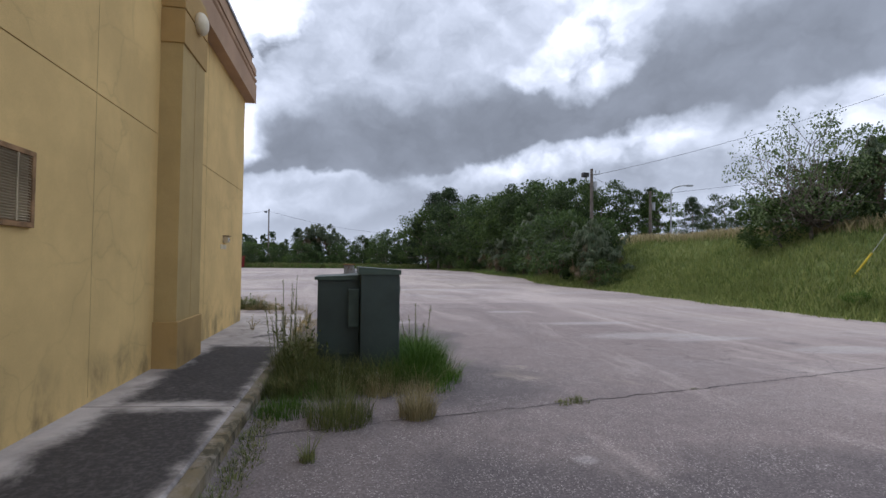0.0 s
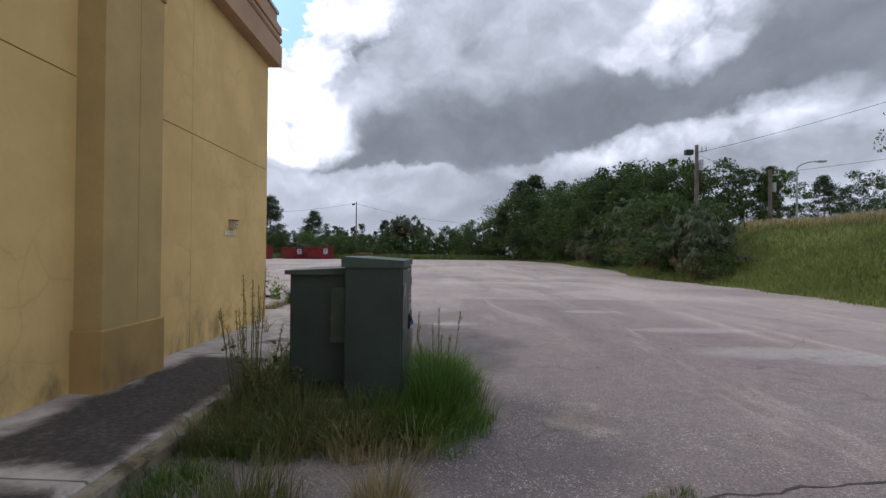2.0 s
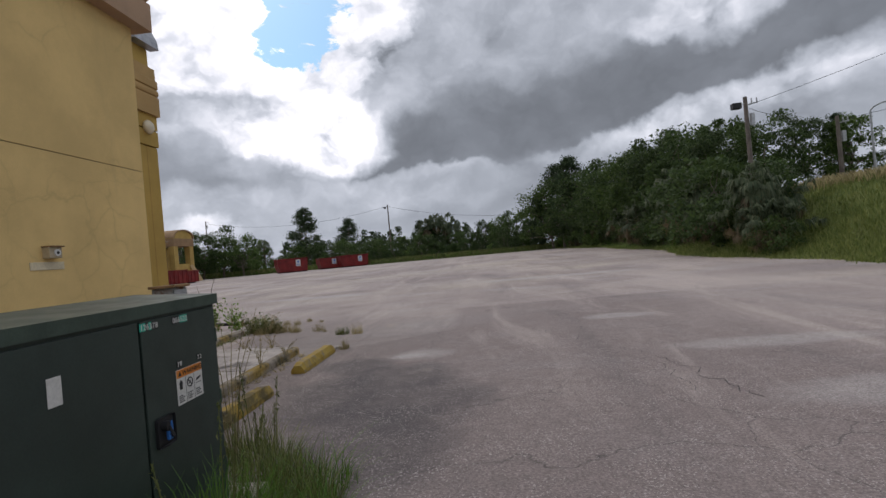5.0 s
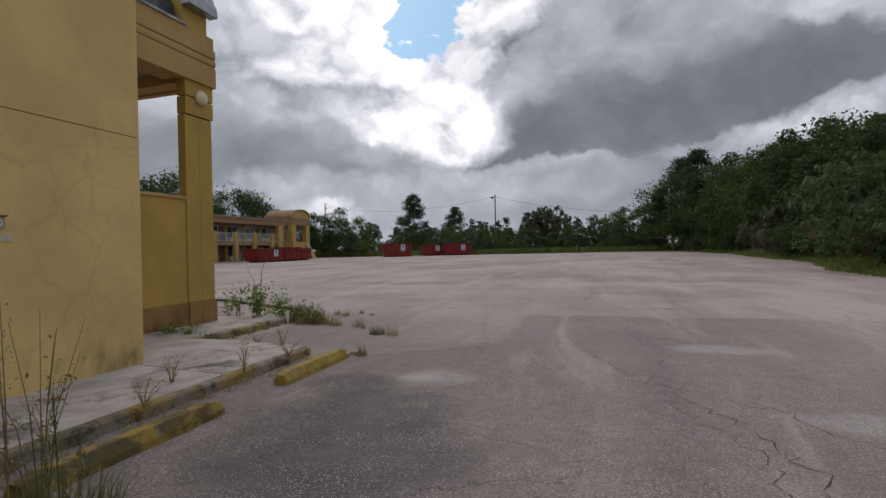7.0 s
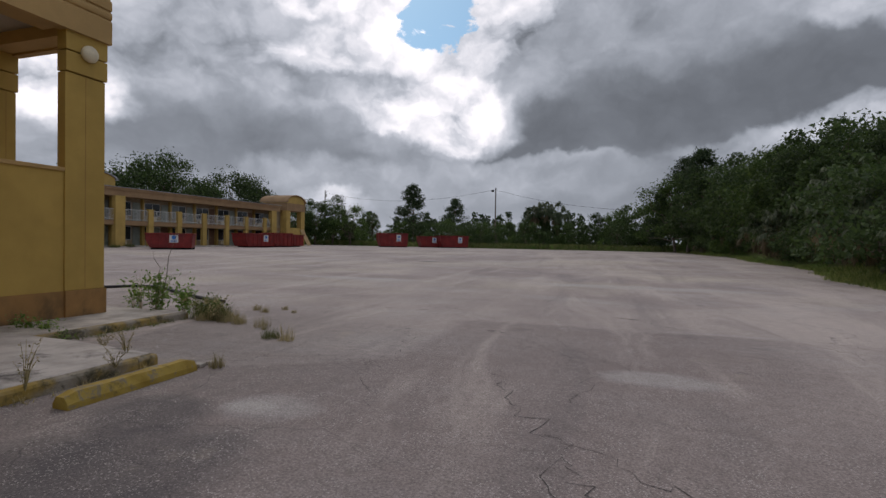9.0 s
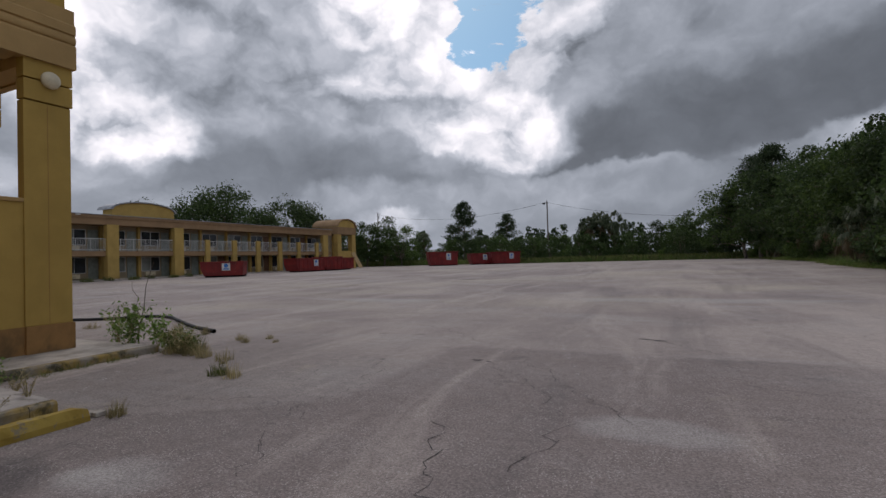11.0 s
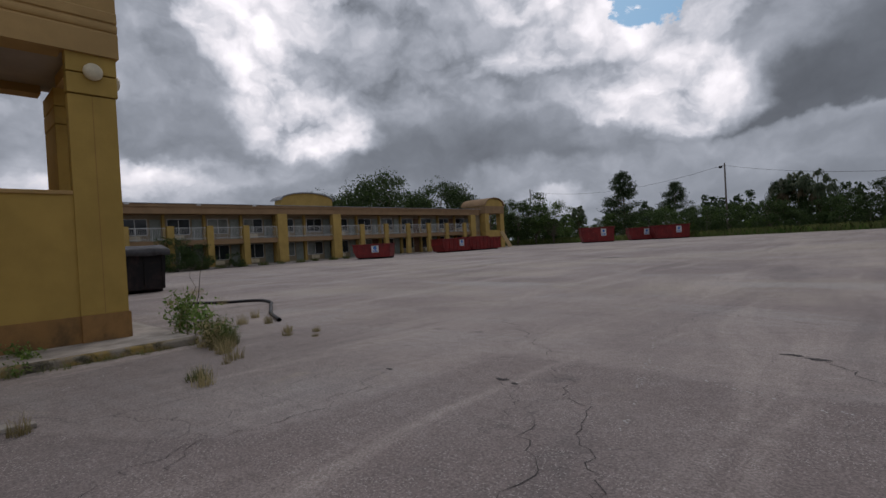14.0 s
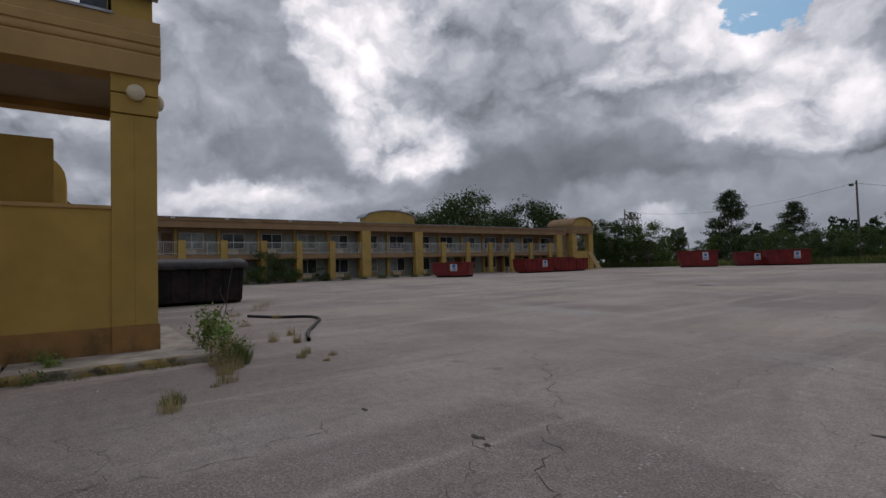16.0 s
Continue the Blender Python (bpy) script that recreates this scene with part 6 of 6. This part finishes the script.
# grass round the transformer
rngg = np.random.default_rng(4)
GRASS = "lush green grass growing round the transformer"
for i_, (x_, y_, r_, h_, n_b, m_, l_) in enumerate((
        (1.0, 6.6, 0.36, 0.62, 1500, "grass", GRASS), (0.98, 7.3, 0.34, 0.6, 1200, "grass", GRASS), (0.85, 6.1, 0.36, 0.5, 1000, "grass", GRASS), (0.95, 8.15, 0.3, 0.42, 420, "grass_mix", GRASS),
        (0.4, 6.02, 0.38, 0.45, 900, "grass_mix", "mixed green and straw grass before the transformer"), (-0.1, 6.1, 0.42, 0.45, 1100, "grass_mix", "mixed green and straw grass before the transformer"),
        (-0.55, 6.25, 0.36, 0.5, 900, "grass_mix", "dense weedy grass beside the kerb"), (-0.65, 6.9, 0.34, 0.6, 900, "grass_mix", "dense weedy grass beside the kerb"), (-0.6, 7.7, 0.34, 0.6, 700, "grass_mix", "dense weedy grass beside the kerb"),
        (-0.05, 4.62, 0.3, 0.42, 520, "grass_mix", "tuft of green and straw grass in the asphalt joint"), (0.72, 4.66, 0.17, 0.42, 420, "grass_dry", "dry brown tuft of grass in the asphalt joint"),
        (-0.28, 3.68, 0.06, 0.28, 60, "grass_mix", "small grass tuft in the asphalt"), (-0.62, 5.0, 0.28, 0.2, 500, "grass", "low creeping green weeds by the kerb"),
        (2.42, 4.86, 0.09, 0.08, 130, "grass_mix", "small weeds in the asphalt joint"), (2.62, 4.92, 0.12, 0.1, 170, "grass_mix", "small weeds in the asphalt joint"), (4.35, 5.2, 0.06, 0.05, 60, "grass_mix", "small weeds in the asphalt joint"),
        (-0.72, 5.75, 0.3, 0.32, 520, "grass_mix", "dense weedy grass beside the kerb"), (-0.2, 5.72, 0.34, 0.3, 620, "grass_mix", "mixed green and straw grass before the transformer"), (0.45, 5.7, 0.3, 0.28, 420, "grass_dry", "straw-coloured grass before the transformer"),
        (0.72, 8.55, 0.26, 0.42, 260, "grass_mix", "green grass behind the transformer"), (0.35, 8.85, 0.26, 0.45, 260, "grass_mix", "green grass behind the transformer"), (1.3, 6.3, 0.2, 0.22, 320, "grass", GRASS))):
    tuft("grass_tuft", x_, y_, r_, h_, n_b, 100 + i_, m_, l_)
for i_ in range(16):
    x_, y_ = -0.75 + i_ * 0.125, 5.72 + 0.14 * math.sin(i_ * 1.9)
    tuft("grass_tuft", x_, y_, 0.2, 0.34, 110, 700 + i_, ("grass_mix", "grass_dry", "grass_mix", "grass")[i_ % 4], "straggling long grass before the transformer", 1.0)
for i_ in range(9):
    x_, y_ = 1.3 + 0.1 * math.sin(i_ * 2.3), 6.1 + i_ * 0.27
    tuft("grass_tuft", x_, y_, 0.2, 0.4, 130, 730 + i_, ("grass", "grass_mix")[i_ % 2], "straggling long grass beside the transformer", 0.95)
# moss and low growth along the kerb
for i_ in range(26):
    y_ = 2.4 + i_ * 0.16
    tuft("kerb_weeds", -0.82 + rngg.uniform(-0.05, 0.08), y_, 0.12, 0.09, 90, 300 + i_, "grass_mix", "low mossy weeds along the kerb's foot", 0.9, width=0.005)
for i_, (x_, y_) in enumerate(((-0.8, 6.65), (-0.86, 6.9), (-0.72, 6.5), (-0.6, 6.4))):
    seed_stalks(x_, y_, (6, 5, 4, 4)[i_], 1.4 - 0.15 * i_, 60 + i_)
seed_stalks(1.05, 7.2, 6, 1.0, 71)
seed_stalks(0.62, 8.65, 5, 0.95, 72)
weed(0.34, 8.7, 1.35, 0.4, 79, "grass_dry", 70, 8, 0.03, label="dry spindly weed beside the meter box")
weed(0.1, 8.68, 1.75, 0.09, 77, "grass_dry", 80, 4, 0.035, label="tall rank weed beside the meter box")
weed(-0.6, 6.45, 0.7, 0.35, 78, "grass_mix", 240, 10, 0.06, label="bushy weed beside the transformer")
# small tufts out on the asphalt
for i_, (x_, y_, r_, h_) in enumerate(((-0.36, 15.34, 0.1, 0.22), (-1.5, 16.2, 0.11, 0.2), (-2.45, 18.2, 0.06, 0.1), (-2.97, 17.9, 0.07, 0.14), (-2.6, 17.68, 0.07, 0.15), (-2.0, 17.9, 0.05, 0.07), (-5.0, 17.9, 0.09, 0.22), (-5.75, 18.55, 0.08, 0.2),
                                       (-4.46, 18.25, 0.07, 0.2), (-8.7, 18.2, 0.16, 0.18), (-10.2, 19.6, 0.13, 0.2), (-12.2, 18.7, 0.14, 0.2), (-1.3, 16.0, 0.05, 0.06), (-15.5, 20.5, 0.3, 0.25), (-16.8, 21.2, 0.25, 0.22), (-14.0, 20.0, 0.3, 0.12), (-0.15, 13.62, 0.07, 0.16))):
    tuft("grass_tuft", x_, y_, r_ * 1.3, h_ * 1.4, 90, 400 + i_, "grass_dry", "dry grass tuft growing from a crack in the asphalt", 0.35, z=lot_height(x_, y_))
# weeds round the tower's slab
for i_, (x_, y_, r_, h_, n_b, m_) in enumerate(((-3.3, 16.75, 0.26, 0.5, 320, "grass_mix"), (-2.85, 16.6, 0.24, 0.42, 320, "grass_mix"), (-2.5, 16.45, 0.2, 0.34, 240, "grass_dry"), (-3.0, 16.45, 0.22, 0.3, 220, "grass_dry"), (-2.1, 16.3, 0.13, 0.26, 150, "grass_dry"), (-0.7, 15.4, 0.14, 0.22, 170, "grass_mix"))):
    tuft("grass_tuft", x_, y_, r_, h_, n_b, 450 + i_, m_, "straggling green and straw grass by the tower's kerb", 0.45)
for i_, (x_, y_, h_, r_, m_, n_b, s_) in enumerate((
        (-4.3, 16.5, 1.05, 0.4, "weed", 190, 0.1), (-3.8, 16.65, 0.85, 0.35, "weed", 170, 0.1), (-3.35, 16.6, 0.5, 0.32, "grass_mix", 200, 0.05), (-2.95, 16.65, 0.42, 0.28, "weed", 220, 0.06), (-2.62, 16.5, 0.3, 0.2, "grass_mix", 130, 0.05),
        (-3.2, 16.5, 0.5, 0.4, "grass_mix", 150, 0.07), (-4.2, 16.3, 1.0, 0.4, "weed", 140, 0.09), (-2.75, 16.35, 0.5, 0.35, "grass_dry", 260, 0.04), (-4.9, 16.6, 0.9, 0.3, "weed", 110, 0.09), (-5.5, 16.9, 0.6, 0.3, "weed", 120, 0.09), (-3.9, 14.15, 0.3, 0.3, "weed", 150, 0.07), (-4.35, 14.1, 0.35, 0.3, "weed", 150, 0.07), (-3.3, 13.9, 0.25, 0.25, "weed", 80, 0.05))):
    weed(x_, y_, h_, r_, 500 + i_, m_, n_b, 9, s_, label="leafy green weed by the tower's slab")
for i_, (x_, y_, h_) in enumerate(((-0.95, 11.95, 0.5), (-1.35, 11.2, 0.4), (-1.9, 10.3, 0.4), (-0.96, 10.5, 0.35), (-1.4, 13.4, 0.4), (-2.0, 13.55, 0.35), (-0.95, 12.9, 0.3), (-1.0, 9.6, 0.4), (-0.9, 8.9, 0.55))):
    weed(x_, y_, h_, 0.22, 600 + i_, "grass_dry", 90, 9, 0.028, z=0.1, label="sparse dry weed in the walkway's joint")
for i_ in range(11):
    tuft("kerb_weeds", -3.36 + rngg.uniform(-0.08, 0.1), 13.7 + i_ * 0.25 + rngg.uniform(-0.1, 0.1), 0.12, 0.16, 36, 350 + i_, "grass_mix", "low straggling weeds along the tower's kerb", 0.8)
for i_ in range(14):
    tuft("kerb_weeds", -0.88 + rngg.uniform(-0.05, 0.1), 8.9 + i_ * 0.33, 0.1, 0.1, 70, 380 + i_, "grass_dry", "dry low weeds along the kerb's foot", 0.8)
# a thin bare sapling by the slab
sap = thing("bare_sapling", (-4.55, 16.75, 0), "thin leafless sapling beside the tower's slab", "sapling")
bm_ = B()
limbs(bm_, (-4.55, 16.75, -0.1), (-4.25, 16.9, 1.7), 0.014, 0.004, np.random.default_rng(3), 0.06)
limbs(bm_, (-4.5, 16.77, 0.6), (-4.8, 16.8, 1.3), 0.008, 0.003, np.random.default_rng(5), 0.1)
part("stem", bm_, M["bark"], sap)

# ---- trees: a few of each kind, then copies ----
KIND = {
    "dark1": broadleaf("dense dark green broadleaf tree draped with vines", 8.5, 3.4, 1, "leaf_dark"), "dark2": broadleaf("tall dark green broadleaf tree", 10.0, 3.2, 2, "leaf_dark", clumps=52, leaves=5600),
    "mid1": broadleaf("green broadleaf tree with an uneven crown", 8.0, 3.2, 3, "leaf_mid"), "mid2": broadleaf("spreading green broadleaf tree", 9.0, 4.4, 4, "leaf_mid", clumps=58, leaves=6200),
    "oak": broadleaf("large dark oak with a wide crown", 12.0, 7.0, 5, "leaf_dark", 0.34, 17000, 90, 0.25),
    "shrub1": broadleaf("dense green shrub at the car park's edge", 3.2, 2.3, 6, "leaf_mid", 0.2, 3000, 30, 0.0, name="shrub", category="shrub"), "shrub2": broadleaf("dark green shrub covered with vines", 4.2, 2.6, 7, "leaf_dark", 0.22, 3400, 32, 0.0, name="shrub", category="shrub"),
    "shrub3": broadleaf("bright green low leafy shrub", 2.2, 2.0, 8, "leaf_bright", 0.17, 2400, 26, 0.0, name="shrub", category="shrub"),
    "pine1": pine("tall open pine with dark needles", 11.0, 9), "pine2": pine("slender dark green pine tree", 9.5, 10, width=0.2, bare=0.12, n_whorl=18), "pine3": pine("broad scruffy green pine tree", 10.0, 11, width=0.34, bare=0.2),
    "palm1": palm("cabbage palm with a skirt of dry fronds", 5.5, 12), "palm2": palm("tall cabbage palm with drooping fronds", 7.5, 13, 42, 2.1), "palm3": palm("trunkless palm thicket with drooping fronds", 2.4, 14, 110, 1.6, 40, spread=0.75),
}
USED = set()


def plant(kind, x, y, top=None, scale=1.0, turn=None, flat=None):
    """Set a tree on the land; top: the height above sea of its tip."""
    ob = KIND[kind]
    g = land(x, y)
    base_h = {"dark1": 8.5, "dark2": 10.0, "mid1": 8.0, "mid2": 9.0, "oak": 12.0, "shrub1": 3.2, "shrub2": 4.2, "shrub3": 2.2, "pine1": 11.0, "pine2": 9.5, "pine3": 10.0, "palm1": 5.6, "palm2": 7.8, "palm3": 2.9}[kind]
    s = (top - g) / base_h if top else scale
    turn = turn if turn is not None else (x * 37.7 + y * 91.3) % 360
    if kind not in USED:
        USED.add(kind)
        ob.matrix_world = pose(x, y, g, 0, 0, turn) @ Matrix.Diagonal((s, s, s, 1))
        return ob
    keep = ob.scale.copy()
    ob.scale = (s, s, s)
    c = copy_thing(ob, pose(x, y, g, 0, 0, turn))
    ob.scale = keep
    return c


# the thicket along the bank: front shrubs and palms, trees behind
rt = random.Random(8)
y_ = 35.5
i_ = 0
while y_ < 92:
    x_ = lot_edge(y_) + rt.uniform(1.2, 2.2)
    plant(("shrub2", "palm3", "shrub1", "palm3", "shrub2", "shrub3", "shrub1")[i_ % 7], x_, y_, scale=rt.uniform(0.8, 1.25))
    y_ += rt.uniform(1.7, 2.6)
    i_ += 1
y_, i_ = 37.5, 0
while y_ < 90:
    x_ = lot_edge(y_) + rt.uniform(3.0, 4.4)
    top_ = 7.2 + 3.0 * smoothstep(38, 55, y_) + rt.uniform(-1.3, 0.6)
    plant(("mid1", "palm2", "dark1", "palm1", "dark1", "palm2", "mid2")[i_ % 7], x_, y_, top=top_ if i_ % 7 not in (1, 3, 5) else top_ - 1.5)
    y_ += rt.uniform(2.6, 3.6)
    i_ += 1
for x_, y_, top_, k_ in ((19.6, 41.5, 9.1, "dark2"), (20.2, 47.8, 10.4, "dark1"), (21.3, 44.5, 9.6, "mid2"), (19.6, 52.5, 10.6, "dark2"), (20.6, 56.5, 11.0, "dark1"), (19.6, 60.0, 11.2, "mid2"), (19.4, 64.0, 11.6, "dark2"), (19.2, 69.0, 11.3, "dark1"), (18.8, 74.0, 11.7, "dark2"),
                         (18.4, 79.0, 12.4, "dark1"), (17.2, 82.5, 14.2, "pine1"), (16.4, 87.5, 12.4, "dark2"), (15.0, 91.5, 11.6, "mid2"), (13.6, 96.5, 10.6, "pine2"), (17.0, 94.5, 15.2, "pine3"), (19.0, 98.5, 14.0, "dark2"), (24.0, 50.0, 11.2, "mid1"), (24.0, 58.0, 11.8, "dark1"), (24.0, 66.0, 12.2, "dark2"),
                         (23.0, 41.0, 9.2, "dark1"), (27.0, 43.0, 9.5, "dark2"), (29.5, 42.2, 8.7, "mid1"), (34.5, 43.8, 8.5, "pine3"), (33.6, 38.5, 8.1, "dark1"), (38.5, 40.5, 8.6, "mid2"), (37.0, 35.0, 7.8, "dark1"), (30.5, 45.0, 9.4, "pine2"), (42.0, 33.0, 9.0, "dark2"), (45.0, 27.0, 8.6, "mid2"), (36.0, 30.0, 7.0, "mid1"), (33.0, 27.0, 6.4, "palm1"),
                         (42.0, 20.0, 8.8, "dark1"), (40.0, 12.0, 8.4, "mid2"), (44.0, 4.0, 9.0, "dark2"), (41.0, -6.0, 8.5, "mid1"), (46.0, -16.0, 9.0, "dark1"), (40.0, -26.0, 8.6, "mid2")):
    plant(k_, x_, y_, top=top_)
for i_ in range(16):
    plant(("palm2", "palm1")[i_ % 2], lot_edge(38 + i_ * 2.7) + 1.6 + 0.5 * (i_ % 3), 38 + i_ * 2.7, top=4.6 + 0.7 * (i_ % 4))
# palm clump standing before the pole, and the bush round it
plant("palm3", 16.4, 29.8, scale=0.72)
plant("palm1", 16.3, 30.4, top=4.3)
plant("palm3", 17.2, 31.6, scale=0.8)
plant("shrub1", 15.9, 28.6, scale=0.55)
plant("shrub2", 17.8, 33.0, scale=0.95)
plant("palm3", 18.6, 33.8, scale=0.9)
# shrubs and palm on the bank
airy = broadleaf("airy young tree with sparse leaves and pale limbs on the bank", 6.0, 4.5, 31, "leaf_airy", 0.16, 4600, 130, 0.06, sparse=True)
airy.location = (21.7, 19.2, land(21.7, 19.2) - 0.1)
airy.scale = (0.8, 0.8, 1.0)
plant("shrub1", 21.0, 20.2, scale=0.75)
plant("shrub2", 22.6, 18.6, scale=0.8)
plant("shrub1", 23.6, 20.4, scale=1.0)
plant("palm1", 24.2, 18.0, top=7.4)
plant("palm3", 25.6, 15.6, scale=1.1)
plant("mid1", 27.0, 19.0, top=8.4)
plant("shrub2", 24.4, 22.5, scale=0.9)
plant("shrub3", 16.2, 12.6, scale=0.22)
plant("shrub3", 16.4, 10.3, scale=0.3)
# trees behind the far edge
for k_, x_, y_, top_ in (("dark2", -48.5, 91.2, 9.4), ("dark1", -45.7, 93.1, 9.9), ("mid2", -41.9, 93.1, 8.2), ("dark1", -50.5, 88.0, 8.2), ("palm2", -43.5, 106.1, 7.4), ("mid1", -46.5, 108, 6.4), ("pine3", -35.5, 109.9, 13.6), ("pine3", -27.4, 115.2, 10.9),
                         ("mid2", -37.5, 112.0, 7.0), ("dark1", -32.0, 112.0, 6.4), ("mid1", -27.5, 112.5, 6.6), ("dark2", -23.5, 110.0, 6.2), ("mid2", -20.5, 108.9, 5.9), ("mid1", -17.2, 109.8, 5.8), ("mid1", -13.5, 110.4, 5.8),
                         ("palm2", -6.2, 106.0, 9.4), ("palm2", -8.2, 105.6, 8.6), ("palm1", -4.0, 106.3, 8.8), ("dark1", -5.9, 107.5, 7.8), ("dark1", -9.4, 107.6, 6.4), ("dark1", -1.0, 112.5, 7.0), ("dark2", 3.0, 113.7, 8.0), ("mid2", 7.0, 112.7, 8.6), ("dark1", 10.0, 108.0, 8.8), ("dark2", 12.5, 103.5, 9.6),
                         ("oak", -71.7, 77.5, 15.7), ("oak", -67.8, 89.2, 14.7), ("oak", -73.5, 85.1, 13.0), ("oak", -78.0, 66.0, 12.5), ("mid2", -55.0, 96.0, 8.5), ("dark2", -60.0, 100.0, 9.5), ("pine2", -11.8, 122.0, 9.4)):
    plant(k_, x_, y_, top=top_)
for i_ in range(17):
    plant(("dark1", "mid1", "dark2", "mid2")[i_ % 4], -54 + i_ * 4.0 + rt.uniform(-1, 1), 103.5 + rt.uniform(-1.5, 1.5), top=5.2 + rt.uniform(-0.7, 0.8))
xs_ = -52.0
while xs_ < 13:
    plant(("shrub2", "shrub1", "shrub2", "shrub3", "shrub1")[int(xs_ * 7) % 5], xs_, 98.5 + rt.uniform(-1.5, 3.5) - 0.06 * xs_ * 0, scale=rt.uniform(0.75, 1.25))
    xs_ += rt.uniform(1.9, 3.4)
# bare winter-like tree by the end tower
bt = thing("bare_tree", (-51.0, 86.0, land(-51, 86)), "bare grey dead tree beside the motel's end", "tree")
bm_ = B()
rb = np.random.default_rng(8)
limbs(bm_, (-51, 86, 0), (-50.8, 86, 6.0), 0.14, 0.06, rb, 0.04)
for i_ in range(16):
    z_ = rb.uniform(2.5, 6.0)
    a_ = rb.uniform(0, 6.28)
    limbs(bm_, (-50.9, 86, z_), (-50.9 + 1.9 * math.cos(a_), 86 + 1.9 * math.sin(a_), z_ + rb.uniform(1.5, 3.4)), 0.035, 0.008, rb, 0.12)
part("trunk", bm_, M["bark"], bt)

# ---- far woods on the horizon ----
rw = np.random.default_rng(17)
pieces_ = []
for i_ in range(190):
    a_ = radians(rw.uniform(-75, 110))
    D_ = rw.uniform(128, 175)
    cx_, cy_ = -math.sin(a_) * D_, 14 + math.cos(a_) * D_
    if cx_ < -60 and cy_ < 80 or cx_ > 22:
        D_ *= 1.2
    hh_ = rw.uniform(6.0, 10.5)
    m_ = 240
    k_ = rw.uniform(0.0, 1.0, m_)
    wide_ = (1.0 + 1.9 * (1 - k_)) * (0.55 + 0.45 * np.sin(k_ * 17 + i_) ** 2)
    th_ = rw.uniform(0, 6.28, m_)
    rr_ = wide_ * np.sqrt(rw.uniform(0, 1, m_))
    p_ = np.stack([cx_ + rr_ * np.cos(th_), cy_ + rr_ * np.sin(th_), 0.3 + hh_ * k_], 1)
    pieces_.append(quads(p_, np.array([0, 0, 0.5]), 0.95, rw, 1.7))
tagged(new("far_woods", mesh_of("far_woods", pieces_, M["needles"])), "dark line of distant pine woods", "woods", kind="stuff")

# ---- grass of the bank and the far verge ----
rq = np.random.default_rng(23)


def verge(name, n, xfun, yrange, h, material, label, width=0.02, lean=0.5):
    ys = rq.uniform(*yrange, n)
    out_ = []
    xs = np.array([xfun(y) for y in ys])
    zz = np.array([land(a, b) for a, b in zip(xs, ys)])
    hh = h * rq.uniform(0.4, 1.2, n)
    th = rq.uniform(0, 6.28, n)
    wx, wy = np.cos(th) * width, np.sin(th) * width
    bx, by = rq.normal(size=n) * lean * hh * 0.5, rq.normal(size=n) * lean * hh * 0.5
    v = np.stack([np.stack([xs - wx, ys - wy, zz - 0.03], 1), np.stack([xs + wx, ys + wy, zz - 0.03], 1), np.stack([xs + wx * 0.7 + bx * 0.35, ys + wy * 0.7 + by * 0.35, zz + hh * 0.6], 1), np.stack([xs + bx, ys + by, zz + hh], 1)], 1).reshape(-1, 3)
    return tagged(new(name, mesh_of(name, [(v, np.arange(n * 4).reshape(-1, 4))], M[material])), label, "grass", kind="stuff")


verge("bank_grass", 42000, lambda y: lot_edge(y) + abs(rq.normal()) * 0.6 + rq.uniform(0, 9.5) * rq.uniform(0.1, 1), (-14, 42), 0.30, "bank_grass", "rough green grass on the bank")
verge("bank_grass", 26000, lambda y: lot_edge(y) + rq.uniform(0.2, 10.5), (-14, 42), 0.24, "bank_grass", "fresh green grass on the bank")
verge("bank_grass", 17000, lambda y: lot_edge(y) + 6.8 + rq.uniform(0.0, 4.0), (-14, 42), 0.5, "grass_dry", "pale dry grass along the top of the bank")
verge("bank_edge_weeds", 12000, lambda y: lot_edge(y) + rq.normal() * 0.22 + 0.1, (-14, 92), 0.2, "bank_grass", "ragged weeds creeping over the asphalt's edge", 0.018)
verge("bank_edge_weeds", 5000, lambda y: lot_edge(y) - 0.1 + abs(rq.normal()) * 0.5, (40, 80), 0.16, "weed", "bright creeping weeds along the asphalt's edge", 0.03)


def far_verge(name, n, h, material, label):
    xs = rq.uniform(-60, 17, n)
    ys = 93.2 + rq.uniform(0, 1, n) ** 1.5 * 8
    zz = np.array([land(a, b) for a, b in zip(xs, ys)])
    hh = h * rq.uniform(0.4, 1.2, n)
    wx = 0.05 * rq.choice([-1, 1], n)
    bx = rq.normal(size=n) * 0.3 * hh
    v = np.stack([np.stack([xs - wx, ys, zz - 0.05], 1), np.stack([xs + wx, ys, zz - 0.05], 1), np.stack([xs + wx * 0.6 + bx * 0.4, ys, zz + hh * 0.6], 1), np.stack([xs + bx, ys, zz + hh], 1)], 1).reshape(-1, 3)
    return tagged(new(name, mesh_of(name, [(v, np.arange(n * 4).reshape(-1, 4))], M[material])), label, "grass", kind="stuff")


far_verge("verge_grass", 16000, 1.0, "grass_mix", "tall weedy grass behind the car park")
far_verge("verge_grass", 9000, 0.8, "grass", "fresh green weeds behind the car park")
# dark shrubs and weeds at the motel's foot
for x_, y_, s_ in ((MX + 1.3, 28.6, 0.75), (MX + 1.2, 30.2, 0.6), (MX + 1.3, 33.8, 0.35), (MX + 1.3, 24.5, 0.4), (MX + 1.2, 52.4, 0.35)):
    plant("shrub2", x_, y_, scale=s_)
for i_ in range(14):
    y_ = 20 + i_ * 2.1
    tuft("grass_tuft", MX + 1.0 + 0.4 * math.sin(i_ * 2.7), y_, 0.5, 0.5, 160, 800 + i_, "grass_mix", "weeds along the motel walkway", z=gz, width=0.02)
